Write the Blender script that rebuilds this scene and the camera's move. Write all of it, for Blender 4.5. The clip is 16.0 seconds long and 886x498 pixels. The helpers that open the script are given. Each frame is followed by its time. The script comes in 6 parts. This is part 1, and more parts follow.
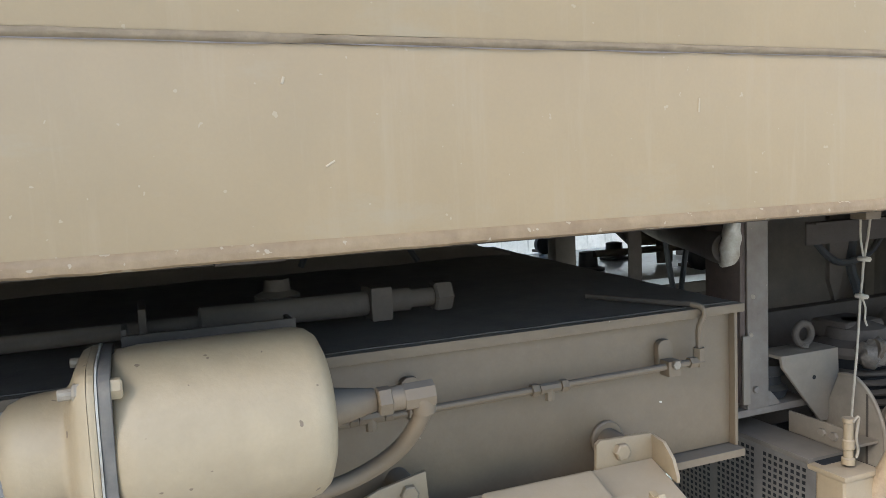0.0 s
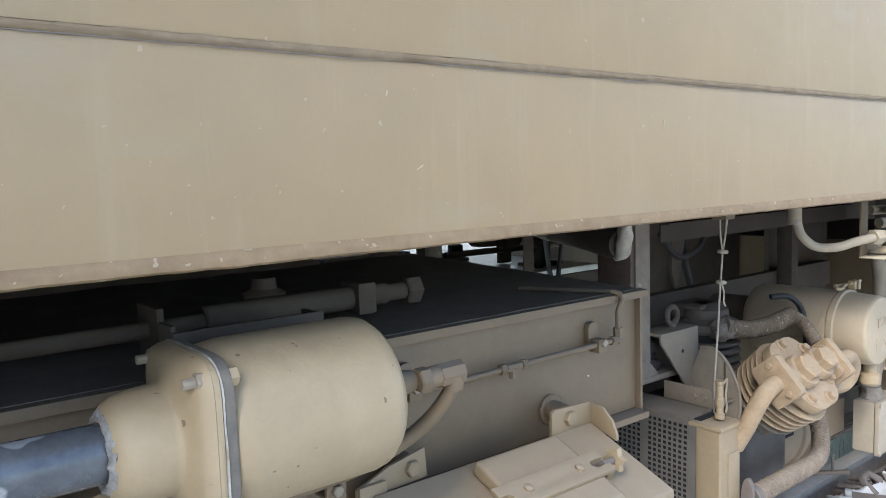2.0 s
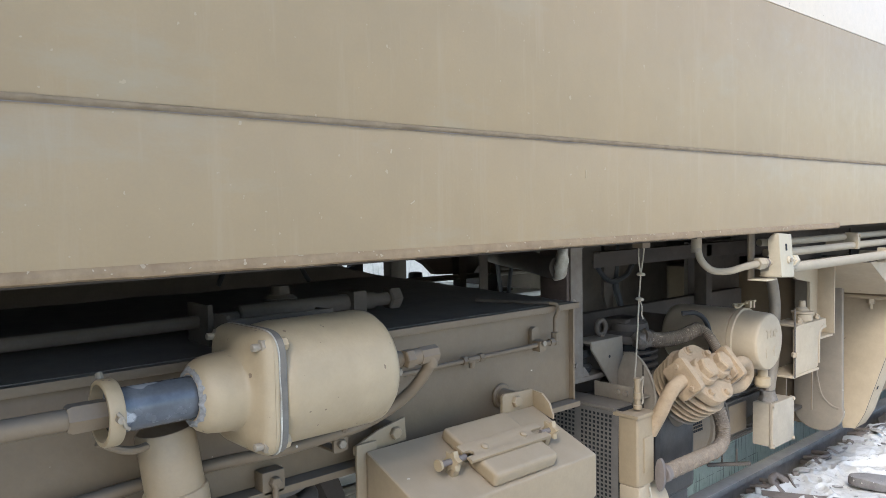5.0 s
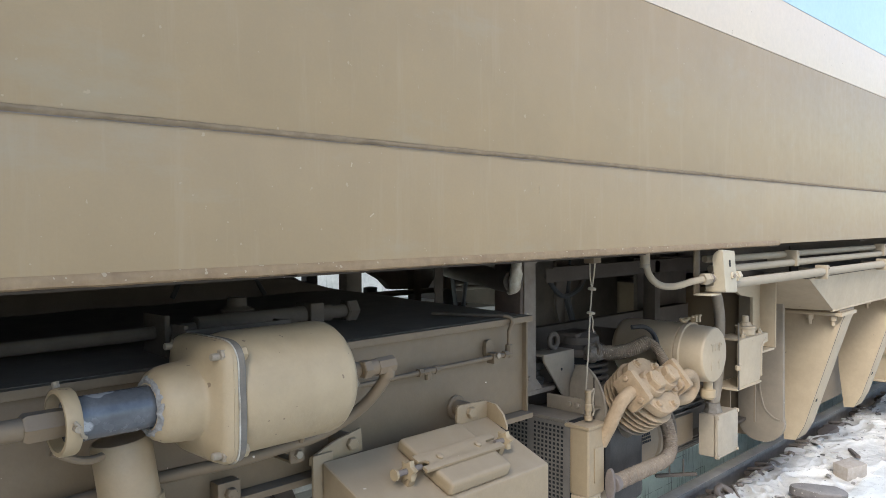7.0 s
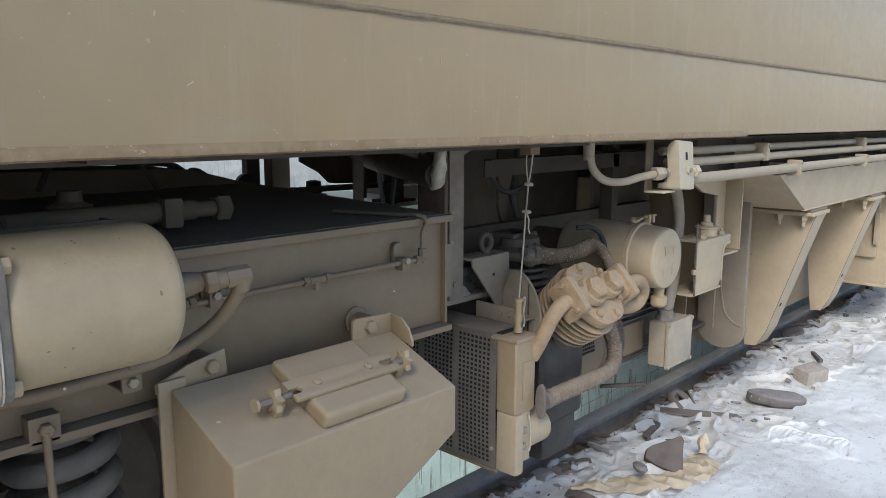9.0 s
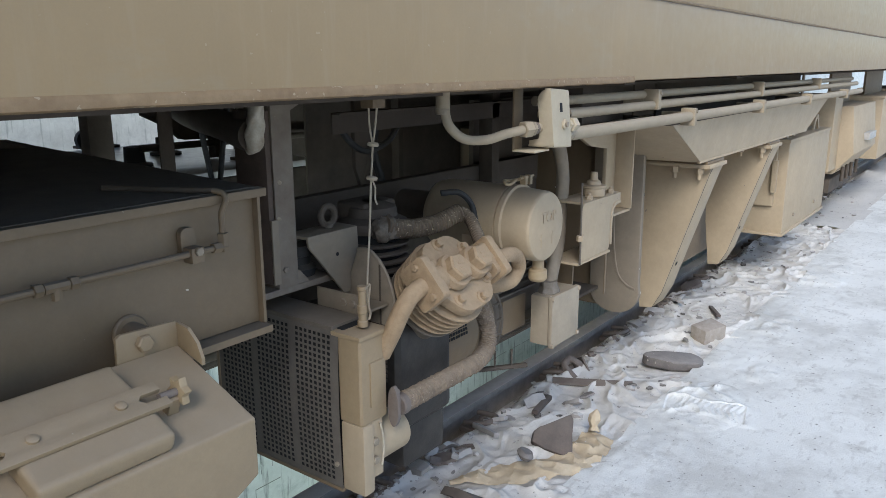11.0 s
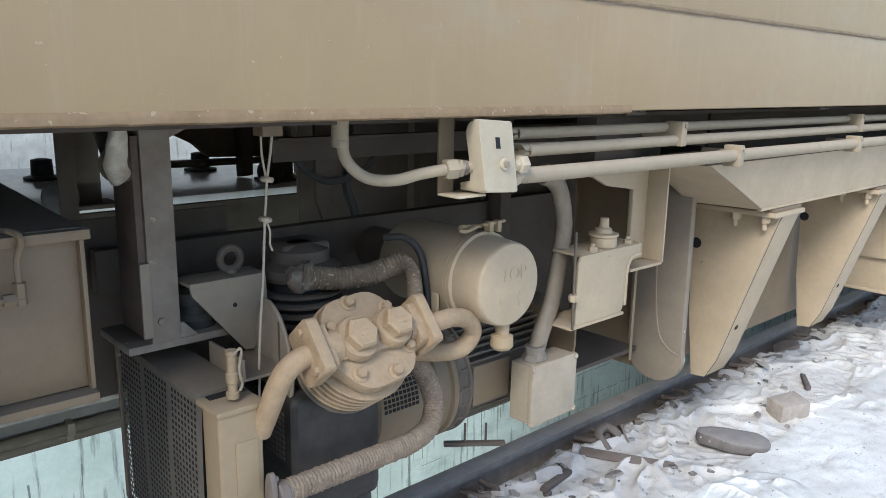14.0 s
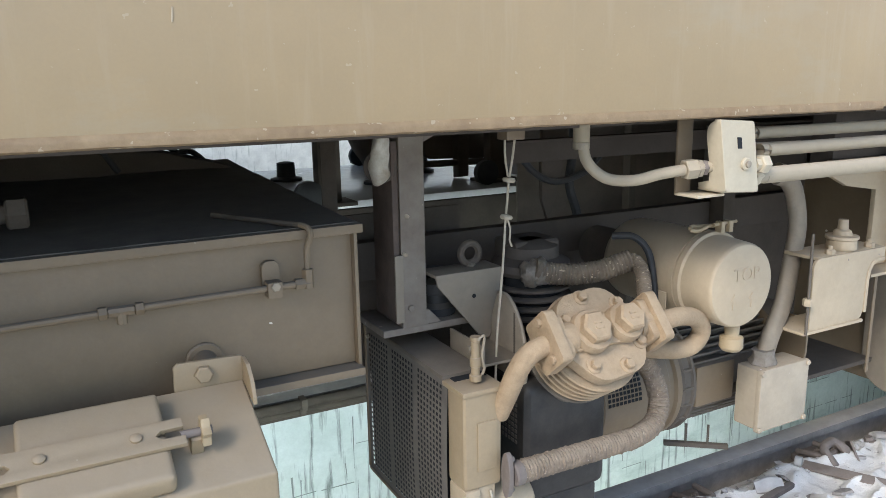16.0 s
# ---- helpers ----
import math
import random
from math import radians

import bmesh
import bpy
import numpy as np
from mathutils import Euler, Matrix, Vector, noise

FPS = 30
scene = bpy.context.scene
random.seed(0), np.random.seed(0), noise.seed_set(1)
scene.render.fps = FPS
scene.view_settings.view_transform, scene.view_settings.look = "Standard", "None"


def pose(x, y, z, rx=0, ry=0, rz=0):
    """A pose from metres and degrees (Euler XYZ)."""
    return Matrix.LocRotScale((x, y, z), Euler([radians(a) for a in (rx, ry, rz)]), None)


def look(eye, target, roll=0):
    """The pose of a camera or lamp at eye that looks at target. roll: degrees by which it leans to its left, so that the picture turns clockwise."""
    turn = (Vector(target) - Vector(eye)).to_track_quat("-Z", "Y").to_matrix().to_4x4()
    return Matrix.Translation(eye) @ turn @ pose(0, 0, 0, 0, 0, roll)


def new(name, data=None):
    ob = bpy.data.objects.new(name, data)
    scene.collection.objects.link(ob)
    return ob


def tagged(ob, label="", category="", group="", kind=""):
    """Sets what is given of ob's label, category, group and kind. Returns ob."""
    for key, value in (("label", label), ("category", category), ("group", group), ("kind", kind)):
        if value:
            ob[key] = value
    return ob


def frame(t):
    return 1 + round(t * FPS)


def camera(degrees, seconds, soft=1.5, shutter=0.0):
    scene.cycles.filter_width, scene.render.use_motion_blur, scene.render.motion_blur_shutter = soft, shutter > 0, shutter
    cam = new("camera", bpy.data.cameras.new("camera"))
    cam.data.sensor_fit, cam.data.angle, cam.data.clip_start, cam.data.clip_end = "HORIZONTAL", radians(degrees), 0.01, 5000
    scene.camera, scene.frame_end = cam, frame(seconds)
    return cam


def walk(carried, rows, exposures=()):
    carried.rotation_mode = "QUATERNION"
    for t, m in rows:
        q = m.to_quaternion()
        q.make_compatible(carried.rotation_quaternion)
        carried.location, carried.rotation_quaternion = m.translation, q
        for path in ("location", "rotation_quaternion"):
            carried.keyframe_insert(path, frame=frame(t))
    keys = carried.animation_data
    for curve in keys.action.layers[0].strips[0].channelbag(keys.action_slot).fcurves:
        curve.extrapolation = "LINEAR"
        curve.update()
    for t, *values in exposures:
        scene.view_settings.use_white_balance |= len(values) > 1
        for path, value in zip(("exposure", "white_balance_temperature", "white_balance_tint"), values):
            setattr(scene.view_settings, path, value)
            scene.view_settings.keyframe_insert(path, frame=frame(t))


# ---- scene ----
cam = camera(60.6, 16.0, 0.8)
PATH = [
    (0, (-0.016, -0.003, 1.362), (0.72, 1.848, 1.176), -2.6),
    (0.5, (-0.096, 0.077, 1.357), (0.643, 1.926, 1.171), -3.0),
    (1, (-0.232, 0.087, 1.363), (0.649, 1.874, 1.192), -2.0),
    (1.5, (-0.344, 0.063, 1.369), (0.714, 1.752, 1.2), -2.7),
    (2, (-0.394, 0.056, 1.372), (0.838, 1.619, 1.181), -1.9),
    (2.5, (-0.398, -0.012, 1.378), (0.908, 1.491, 1.189), -0.5),
    (3, (-0.369, -0.126, 1.372), (0.961, 1.357, 1.198), -0.4),
    (3.5, (-0.395, -0.208, 1.336), (0.885, 1.316, 1.146), -1.0),
    (4, (-0.497, -0.248, 1.356), (0.729, 1.324, 1.192), -0.8),
    (4.2, (-0.566, -0.226, 1.361), (0.685, 1.327, 1.203), -0.8),
    (6.5, (-0.754, -0.254, 1.373), (0.638, 1.182, 1.341), -1.0),
    (7, (-0.732, -0.254, 1.363), (0.694, 1.147, 1.302), -0.4),
    (7.5, (-0.692, -0.26, 1.349), (0.765, 1.102, 1.198), -0.2),
    (8, (-0.598, -0.247, 1.335), (0.843, 1.115, 1.075), -0.3),
    (8.2, (-0.544, -0.243, 1.332), (0.881, 1.133, 1.049), -0.5),
    (10.3, (-0.134, -0.035, 1.34), (1.412, 1.146, 0.875), 1.0),
    (10.5, (-0.093, -0.029, 1.338), (1.473, 1.118, 0.856), 1.0),
    (11, (0.065, -0.062, 1.334), (1.618, 1.106, 0.861), -0.2),
    (11.5, (0.232, -0.116, 1.331), (1.746, 1.112, 0.883), -0.7),
    (12, (0.328, -0.128, 1.323), (1.839, 1.092, 0.847), -1.6),
    (12.5, (0.446, -0.084, 1.325), (1.996, 1.081, 0.834), 0.7),
    (13, (0.551, -0.047, 1.318), (2.069, 1.16, 0.828), 2.3),
    (13.5, (0.628, -0.103, 1.339), (2.067, 1.203, 0.866), 2.2),
    (14, (0.663, -0.185, 1.346), (1.978, 1.258, 0.914), 1.0),
    (14.5, (0.669, -0.224, 1.335), (1.815, 1.36, 0.913), 0.1),
    (15, (0.658, -0.225, 1.332), (1.636, 1.46, 0.881), -0.3),
    (15.5, (0.625, -0.216, 1.342), (1.504, 1.518, 0.871), -0.8),
    (16, (0.533, -0.2, 1.357), (1.444, 1.527, 0.926), -1.0),
]
# seconds, stops, kelvin, tint of the clip's own automatic exposure
LIGHT_ROWS = [
    (0.0, 0.70, 5900, 10), (2.0, 0.60, 5750, 10), (4.0, 0.55, 5700, 10), (6.5, 0.35, 6050, 10), (8.2, 0.10, 5950, 10),
    (10.3, -0.23, 5850, 10), (11.6, -0.20, 5850, 10), (12.5, -0.28, 5850, 10), (14.0, 0.15, 5850, 10), (15.0, 0.36, 5900, 10), (16.0, 0.46, 5950, 10),
]
walk(cam, [(t, look(eye, target, roll)) for t, eye, target, roll in PATH], LIGHT_ROWS)

# ---- world and light ----
world = bpy.data.worlds.new("sky")
scene.world = world
world.use_nodes = True
wn, wl = world.node_tree.nodes, world.node_tree.links
sky = wn.new("ShaderNodeTexSky")
sky.sky_type, sky.sun_disc = "NISHITA", False
SUN_FROM = Vector((-0.95, -0.52, 0.82)).normalized()
sky.sun_elevation = math.asin(SUN_FROM.z)
sky.sun_rotation = math.atan2(SUN_FROM.x, SUN_FROM.y)
wl.new(sky.outputs["Color"], wn["Background"].inputs["Color"])
wn["Background"].inputs["Strength"].default_value = 0.30
sun_data = bpy.data.lights.new("sun", "SUN")
sun_data.energy, sun_data.angle, sun_data.color = 3.4, radians(20), (1.0, 0.955, 0.875)
sun = new("sun", sun_data)
sun.matrix_world = look(SUN_FROM * 20, (0, 0, 0))


# ---- materials ----
def nodes_of(name, rough=0.6, metal=0.0):
    m = bpy.data.materials.new(name)
    m.use_nodes = True
    nt = m.node_tree
    b = nt.nodes["Principled BSDF"]
    b.inputs["Roughness"].default_value = rough
    b.inputs["Metallic"].default_value = metal
    return m, nt, b


def noise_at(nt, scale, detail=6.0, rough=0.6, stretch=(1, 1, 1), offset=(0, 0, 0)):
    tc = nt.nodes.new("ShaderNodeNewGeometry")
    mp = nt.nodes.new("ShaderNodeMapping")
    mp.inputs["Scale"].default_value = stretch
    mp.inputs["Location"].default_value = offset
    nz = nt.nodes.new("ShaderNodeTexNoise")
    nz.inputs["Scale"].default_value = scale
    nz.inputs["Detail"].default_value = detail
    nz.inputs["Roughness"].default_value = rough
    nt.links.new(tc.outputs["Position"], mp.inputs["Vector"])
    nt.links.new(mp.outputs["Vector"], nz.inputs["Vector"])
    return nz.outputs["Fac"]


def ramp(nt, fac, lo, hi, a=(0, 0, 0, 1), b=(1, 1, 1, 1)):
    r = nt.nodes.new("ShaderNodeValToRGB")
    r.color_ramp.elements[0].position, r.color_ramp.elements[1].position = lo, hi
    r.color_ramp.elements[0].color, r.color_ramp.elements[1].color = a, b
    nt.links.new(fac, r.inputs["Fac"])
    return r.outputs["Color"]


def mixc(nt, fac, a, b):
    m = nt.nodes.new("ShaderNodeMix")
    m.data_type = "RGBA"
    for sock, v in ((m.inputs["Factor"], fac), (m.inputs["A"], a), (m.inputs["B"], b)):
        if isinstance(v, (int, float)):
            sock.default_value = v
        elif isinstance(v, tuple):
            sock.default_value = (*v, 1) if len(v) == 3 else v
        else:
            nt.links.new(v, sock)
    return m.outputs["Result"]


def bump(nt, b, height, strength=0.2, dist=0.002):
    bp = nt.nodes.new("ShaderNodeBump")
    bp.inputs["Strength"].default_value = strength
    bp.inputs["Distance"].default_value = dist
    nt.links.new(height, bp.inputs["Height"])
    nt.links.new(bp.outputs["Normal"], b.inputs["Normal"])


def upward(nt, lo=0.25, hi=0.9):
    g = nt.nodes.new("ShaderNodeNewGeometry")
    s = nt.nodes.new("ShaderNodeSeparateXYZ")
    nt.links.new(g.outputs["Normal"], s.inputs["Vector"])
    return ramp(nt, s.outputs["Z"], lo, hi)


def surface(name, base, second, rough=0.6, metal=0.0, scale=6.0, dust=None, dust_amount=0.6, chip=None, chip_level=0.72,
            grain=180.0, relief=0.25, stretch=(1, 1, 1), streak=None, mottled=42.0, smear=None, chip_scale=38.0, streak_from=0.54, gloss=0.5, mottle_by=0.22):
    """A worn surface: two tones at a broad scale, a fine grain, optional settled dust, chips and streaks."""
    m, nt, b = nodes_of(name, rough, metal)
    b.inputs["Specular IOR Level"].default_value = gloss
    broad = ramp(nt, noise_at(nt, scale, 8, 0.65, stretch), 0.32, 0.7)
    col = mixc(nt, broad, base, second)
    mottle = noise_at(nt, mottled, 4, 0.7, offset=(2, 6, 4))
    col = mixc(nt, ramp(nt, mottle, 0.38, 0.72, (0, 0, 0, 1), (mottle_by,) * 3 + (1,)), col, tuple(c * 0.62 for c in second))
    fine = noise_at(nt, grain, 3, 0.6)
    dark = tuple(c * 0.8 for c in base)
    col = mixc(nt, ramp(nt, fine, 0.35, 0.75, (0, 0, 0, 1), (0.22, 0.22, 0.22, 1)), col, dark)
    if streak:
        s = ramp(nt, noise_at(nt, 9.0, 6, 0.62, (3, 3, 0.28), (3, 1, 2)), streak_from, streak_from + 0.14, (0, 0, 0, 1), (0.8, 0.8, 0.8, 1))
        col = mixc(nt, s, col, streak)
    if smear:
        wipe = ramp(nt, noise_at(nt, 2.6, 7, 0.68, (0.7, 1, 2.0), (7, 3, 5)), 0.56, 0.74, (0, 0, 0, 1), (0.7, 0.7, 0.7, 1))
        col = mixc(nt, wipe, col, smear)
    if dust:
        up = upward(nt)
        mm = nt.nodes.new("ShaderNodeMath")
        mm.operation = "MULTIPLY"
        nt.links.new(up, mm.inputs[0])
        nt.links.new(ramp(nt, noise_at(nt, 14, 6, 0.6, offset=(5, 2, 1)), 0.2, 0.7, (dust_amount * 0.5,) * 3 + (1,), (dust_amount,) * 3 + (1,)), mm.inputs[1])
        col = mixc(nt, mm.outputs[0], col, dust)
    if chip:
        c = ramp(nt, noise_at(nt, chip_scale, 2, 0.5, offset=(9, 4, 7)), chip_level, chip_level + 0.015)
        col = mixc(nt, c, col, chip)
    nt.links.new(col, b.inputs["Base Color"])
    rr = nt.nodes.new("ShaderNodeMapRange")
    rr.inputs["To Min"].default_value, rr.inputs["To Max"].default_value = max(0.05, rough - 0.1), min(1, rough + 0.12)
    nt.links.new(noise_at(nt, 25, 5), rr.inputs["Value"])
    nt.links.new(rr.outputs["Result"], b.inputs["Roughness"])
    bump(nt, b, noise_at(nt, grain * 0.5, 6, 0.65), relief, 0.0015)
    return m


DUST = (0.40, 0.33, 0.24)
PAINT_SKIRT = surface("coach_tan_paint", (0.292, 0.201, 0.098), (0.270, 0.190, 0.096), 0.42, scale=2.2, mottled=5.0, smear=(0.275, 0.225, 0.145), chip=(0.325, 0.245, 0.145), chip_level=0.738, chip_scale=75.0, relief=0.12, streak=(0.29, 0.208, 0.112))
PAINT_BAND = surface("coach_cream_band", (0.55, 0.44, 0.32), (0.52, 0.42, 0.32), 0.4, scale=3, chip=(0.2, 0.13, 0.08), chip_level=0.75, relief=0.1)
PAINT_BLUE = surface("coach_blue_paint", (0.40, 0.52, 0.56), (0.36, 0.48, 0.53), 0.35, scale=3, relief=0.1)
PAINT_SEAM = surface("seam_sealant", (0.150, 0.103, 0.054), (0.225, 0.160, 0.088), 0.75, scale=30, relief=0.6)
PAINT_LIP = surface("sill_edge_paint", (0.265, 0.178, 0.088), (0.185, 0.114, 0.052), 0.6, scale=26, chip=(0.315, 0.240, 0.148), chip_level=0.660, chip_scale=70.0, relief=0.6)
PAINT_TAN = surface("tan_gear_paint", (0.405, 0.312, 0.198), (0.345, 0.266, 0.168), 0.62, scale=7, dust=(0.38, 0.305, 0.21), chip=(0.20, 0.16, 0.12), chip_level=0.76, relief=0.45)
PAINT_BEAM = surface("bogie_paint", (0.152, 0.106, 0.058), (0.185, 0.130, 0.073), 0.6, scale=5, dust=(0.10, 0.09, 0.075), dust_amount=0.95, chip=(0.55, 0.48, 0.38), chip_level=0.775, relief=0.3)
PAINT_CREAM = surface("cream_cylinder_paint", (0.368, 0.274, 0.155), (0.318, 0.234, 0.130), 0.55, scale=7, chip=(0.17, 0.115, 0.065), chip_level=0.715, chip_scale=52.0, relief=0.45, mottled=16, mottle_by=0.3)
PAINT_HEAD = surface("compressor_sand_paint", (0.380, 0.270, 0.160), (0.285, 0.196, 0.112), 0.7, scale=18, dust=(0.38, 0.290, 0.185), dust_amount=0.5, relief=1.0, grain=260, mottled=70, gloss=0.3, mottle_by=0.4)
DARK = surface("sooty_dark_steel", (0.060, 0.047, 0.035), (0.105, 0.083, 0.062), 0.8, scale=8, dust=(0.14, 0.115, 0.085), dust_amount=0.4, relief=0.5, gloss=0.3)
DARK_DUSTY = surface("dusty_dark_steel", (0.088, 0.071, 0.053), (0.145, 0.118, 0.088), 0.8, scale=9, dust=(0.20, 0.165, 0.122), dust_amount=0.7, relief=0.6, gloss=0.35)
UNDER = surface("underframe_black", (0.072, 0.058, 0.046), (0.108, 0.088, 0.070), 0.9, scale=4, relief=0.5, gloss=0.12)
STEEL = surface("grey_steel_patchy", (0.215, 0.183, 0.142), (0.130, 0.095, 0.068), 0.6, scale=9, chip=(0.30, 0.24, 0.18), chip_level=0.73, relief=0.4, gloss=0.35)
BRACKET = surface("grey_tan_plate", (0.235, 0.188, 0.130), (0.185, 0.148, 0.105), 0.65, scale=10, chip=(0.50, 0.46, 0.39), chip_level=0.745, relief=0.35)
RUST_DARK = surface("dark_rust_steel", (0.070, 0.050, 0.040), (0.12, 0.088, 0.068), 0.8, scale=16, relief=0.5, gloss=0.2)
RUST = surface("rusty_brown_steel", (0.13, 0.10, 0.08), (0.20, 0.165, 0.135), 0.7, scale=16, relief=0.5)
GUARD = surface("dusty_guard_steel", (0.098, 0.083, 0.066), (0.148, 0.125, 0.098), 0.8, scale=12, relief=0.5)
FIN = surface("oily_fin_steel", (0.020, 0.017, 0.014), (0.046, 0.039, 0.032), 0.5, 0.0, scale=20, relief=0.4, gloss=0.35)
WORN_BOX = surface("worn_box_paint", (0.38, 0.305, 0.21), (0.29, 0.235, 0.165), 0.6, scale=11, chip=(0.56, 0.52, 0.46), chip_level=0.74, mottled=60, relief=0.4)
FLEX = surface("grimy_conduit_sheath", (0.270, 0.212, 0.142), (0.175, 0.138, 0.096), 0.7, scale=12, dust=(0.33, 0.265, 0.185), relief=0.5)
BRIGHT = surface("bare_sleeve_metal", (0.062, 0.064, 0.067), (0.175, 0.178, 0.182), 0.24, 0.25, scale=13, chip=(0.36, 0.355, 0.345), chip_level=0.56, chip_scale=12.0, relief=0.2)
GASKET = surface("pale_worn_metal", (0.42, 0.40, 0.365), (0.33, 0.31, 0.28), 0.5, 0.0, scale=22, relief=0.3)
NUTS = surface("painted_nut", (0.31, 0.25, 0.17), (0.20, 0.16, 0.11), 0.6, 0.0, scale=60, relief=0.4)
HOSE = surface("braided_hose", (0.255, 0.188, 0.125), (0.135, 0.098, 0.066), 0.9, scale=40, dust=DUST, dust_amount=0.3, relief=1.0, grain=420, mottled=190, mottle_by=0.5, chip=(0.34, 0.27, 0.19), chip_level=0.68, chip_scale=170.0)
HOSE_DARK = surface("foil_wrapped_hose", (0.070, 0.052, 0.036), (0.215, 0.158, 0.102), 0.75, scale=16, mottled=120, chip=(0.36, 0.28, 0.19), chip_level=0.66, chip_scale=110.0, dust=DUST, dust_amount=0.2, relief=0.9, grain=300, mottle_by=0.45, gloss=0.3)
FOIL = surface("crumpled_grey_foil", (0.215, 0.178, 0.135), (0.075, 0.060, 0.045), 0.6, 0.0, scale=50, relief=0.9, grain=120, mottled=110, gloss=0.35)
RUBBER = surface("black_rubber", (0.018, 0.018, 0.018), (0.04, 0.037, 0.034), 0.7, scale=20, dust=(0.2, 0.17, 0.13), dust_amount=0.3)
PLASTER = surface("white_plaster_wrap", (0.52, 0.475, 0.385), (0.235, 0.185, 0.125), 0.9, scale=24, relief=0.9, mottled=80)
ROPE = surface("pale_twine", (0.45, 0.39, 0.29), (0.34, 0.28, 0.2), 0.9, scale=70, relief=0.8)
SAND_TAN = surface("sandbox_paint", (0.292, 0.212, 0.119), (0.262, 0.190, 0.107), 0.55, scale=6, dust=(0.36, 0.292, 0.21), dust_amount=0.5, chip=(0.50, 0.43, 0.33), chip_level=0.765, relief=0.3)
JBOX_PAINT = surface("pale_tan_box_paint", (0.45, 0.37, 0.25), (0.41, 0.338, 0.228), 0.6, scale=9, relief=0.25)
PIPE_PAINT = surface("conduit_paint", (0.330, 0.264, 0.172), (0.285, 0.228, 0.149), 0.68, scale=9, dust=DUST, relief=0.25)
# Near black for some dark parts and for shade drawn as discs over holes.
BLACK = surface("black_and_hole_shade", (0.008, 0.008, 0.008), (0.012, 0.012, 0.012), 0.9, scale=5)
BRICK = surface("pale_brick", (0.300, 0.250, 0.200), (0.44, 0.39, 0.335), 0.9, scale=25, relief=0.9, mottle_by=0.4)
PAPER = surface("brown_wrapping_paper", (0.56, 0.455, 0.31), (0.42, 0.32, 0.20), 0.75, scale=12, relief=0.5, grain=90)
SHOE = surface("worn_dark_composite", (0.098, 0.086, 0.078), (0.20, 0.172, 0.150), 0.85, scale=24, mottled=90, chip=(0.48, 0.45, 0.42), chip_level=0.72, chip_scale=90.0, dust=(0.36, 0.33, 0.30), dust_amount=0.45, relief=0.7)
PUTTY = surface("grey_putty", (0.165, 0.138, 0.106), (0.25, 0.215, 0.172), 0.95, scale=40, relief=0.9, gloss=0.2)
SHEET = surface("worn_grey_tan_sheet", (0.262, 0.214, 0.152), (0.185, 0.148, 0.104), 0.65, scale=13, chip=(0.38, 0.33, 0.26), chip_level=0.74, relief=0.4)
FLANGE_EDGE = surface("bare_flange_edge", (0.120, 0.106, 0.088), (0.205, 0.170, 0.126), 0.75, scale=22, relief=0.5, mottle_by=0.4, gloss=0.25)
BLOCK = surface("burnt_iron_block", (0.066, 0.052, 0.044), (0.130, 0.098, 0.079), 0.8, scale=18, mottled=60, dust=(0.22, 0.19, 0.16), dust_amount=0.35, relief=0.8)
SEAL = surface("torn_seal", (0.33, 0.315, 0.29), (0.17, 0.15, 0.125), 0.9, scale=60, relief=0.9, mottled=120, mottle_by=0.6)
STONE = surface("grey_rubble", (0.26, 0.235, 0.21), (0.40, 0.37, 0.34), 0.9, scale=22, dust=(0.6, 0.58, 0.55), dust_amount=0.6, relief=0.9)
WALL_WHITE = surface("stained_whitewash", (0.82, 0.84, 0.79), (0.62, 0.65, 0.60), 0.85, scale=1.5, streak=(0.26, 0.30, 0.26), streak_from=0.56, relief=0.5, grain=60, mottled=7, mottle_by=0.6)
PIT_WALL = surface("pit_whitewash", (0.84, 0.88, 0.84), (0.62, 0.68, 0.62), 0.7, scale=2.6, streak_from=0.55, streak=(0.07, 0.085, 0.07), smear=(0.34, 0.41, 0.37), relief=0.7, grain=60)
PLATE_GREY = surface("dusty_grey_plate", (0.74, 0.73, 0.70), (0.60, 0.59, 0.56), 0.22, scale=7, dust=(0.78, 0.77, 0.74), dust_amount=0.4, relief=0.15, gloss=0.8)


def ground_material(name, a, b2, stain, rough, lumps=0.4, depth=0.006):
    m, nt, b = nodes_of(name, rough)
    broad = ramp(nt, noise_at(nt, 1.1, 9, 0.62), 0.35, 0.68)
    col = mixc(nt, broad, a, b2)
    blot = ramp(nt, noise_at(nt, 5.5, 7, 0.7, offset=(3, 8, 0)), 0.55, 0.72, (0, 0, 0, 1), (0.75, 0.75, 0.75, 1))
    col = mixc(nt, blot, col, stain)
    patch = ramp(nt, noise_at(nt, 1.7, 10, 0.74, offset=(6, 1, 0)), 0.47, 0.62, (0, 0, 0, 1), (0.8, 0.8, 0.8, 1))
    col = mixc(nt, patch, col, tuple((p + q) / 2 for p, q in zip(a, stain)))
    scratch = ramp(nt, noise_at(nt, 22, 5, 0.7, (0.5, 1.6, 1), (4, 4, 0)), 0.57, 0.63, (0, 0, 0, 1), (0.3, 0.3, 0.3, 1))
    col = mixc(nt, scratch, col, stain)
    speck = ramp(nt, noise_at(nt, 55, 2, 0.5, offset=(1, 3, 0)), 0.70, 0.74)
    col = mixc(nt, speck, col, tuple(c * 0.6 for c in stain))
    nt.links.new(col, b.inputs["Base Color"])
    add = nt.nodes.new("ShaderNodeMath")
    add.operation = "ADD"
    nt.links.new(noise_at(nt, 24, 9, 0.72), add.inputs[0])
    nt.links.new(noise_at(nt, 120, 4, 0.6), add.inputs[1])
    bump(nt, b, add.outputs[0], lumps, depth)
    return m


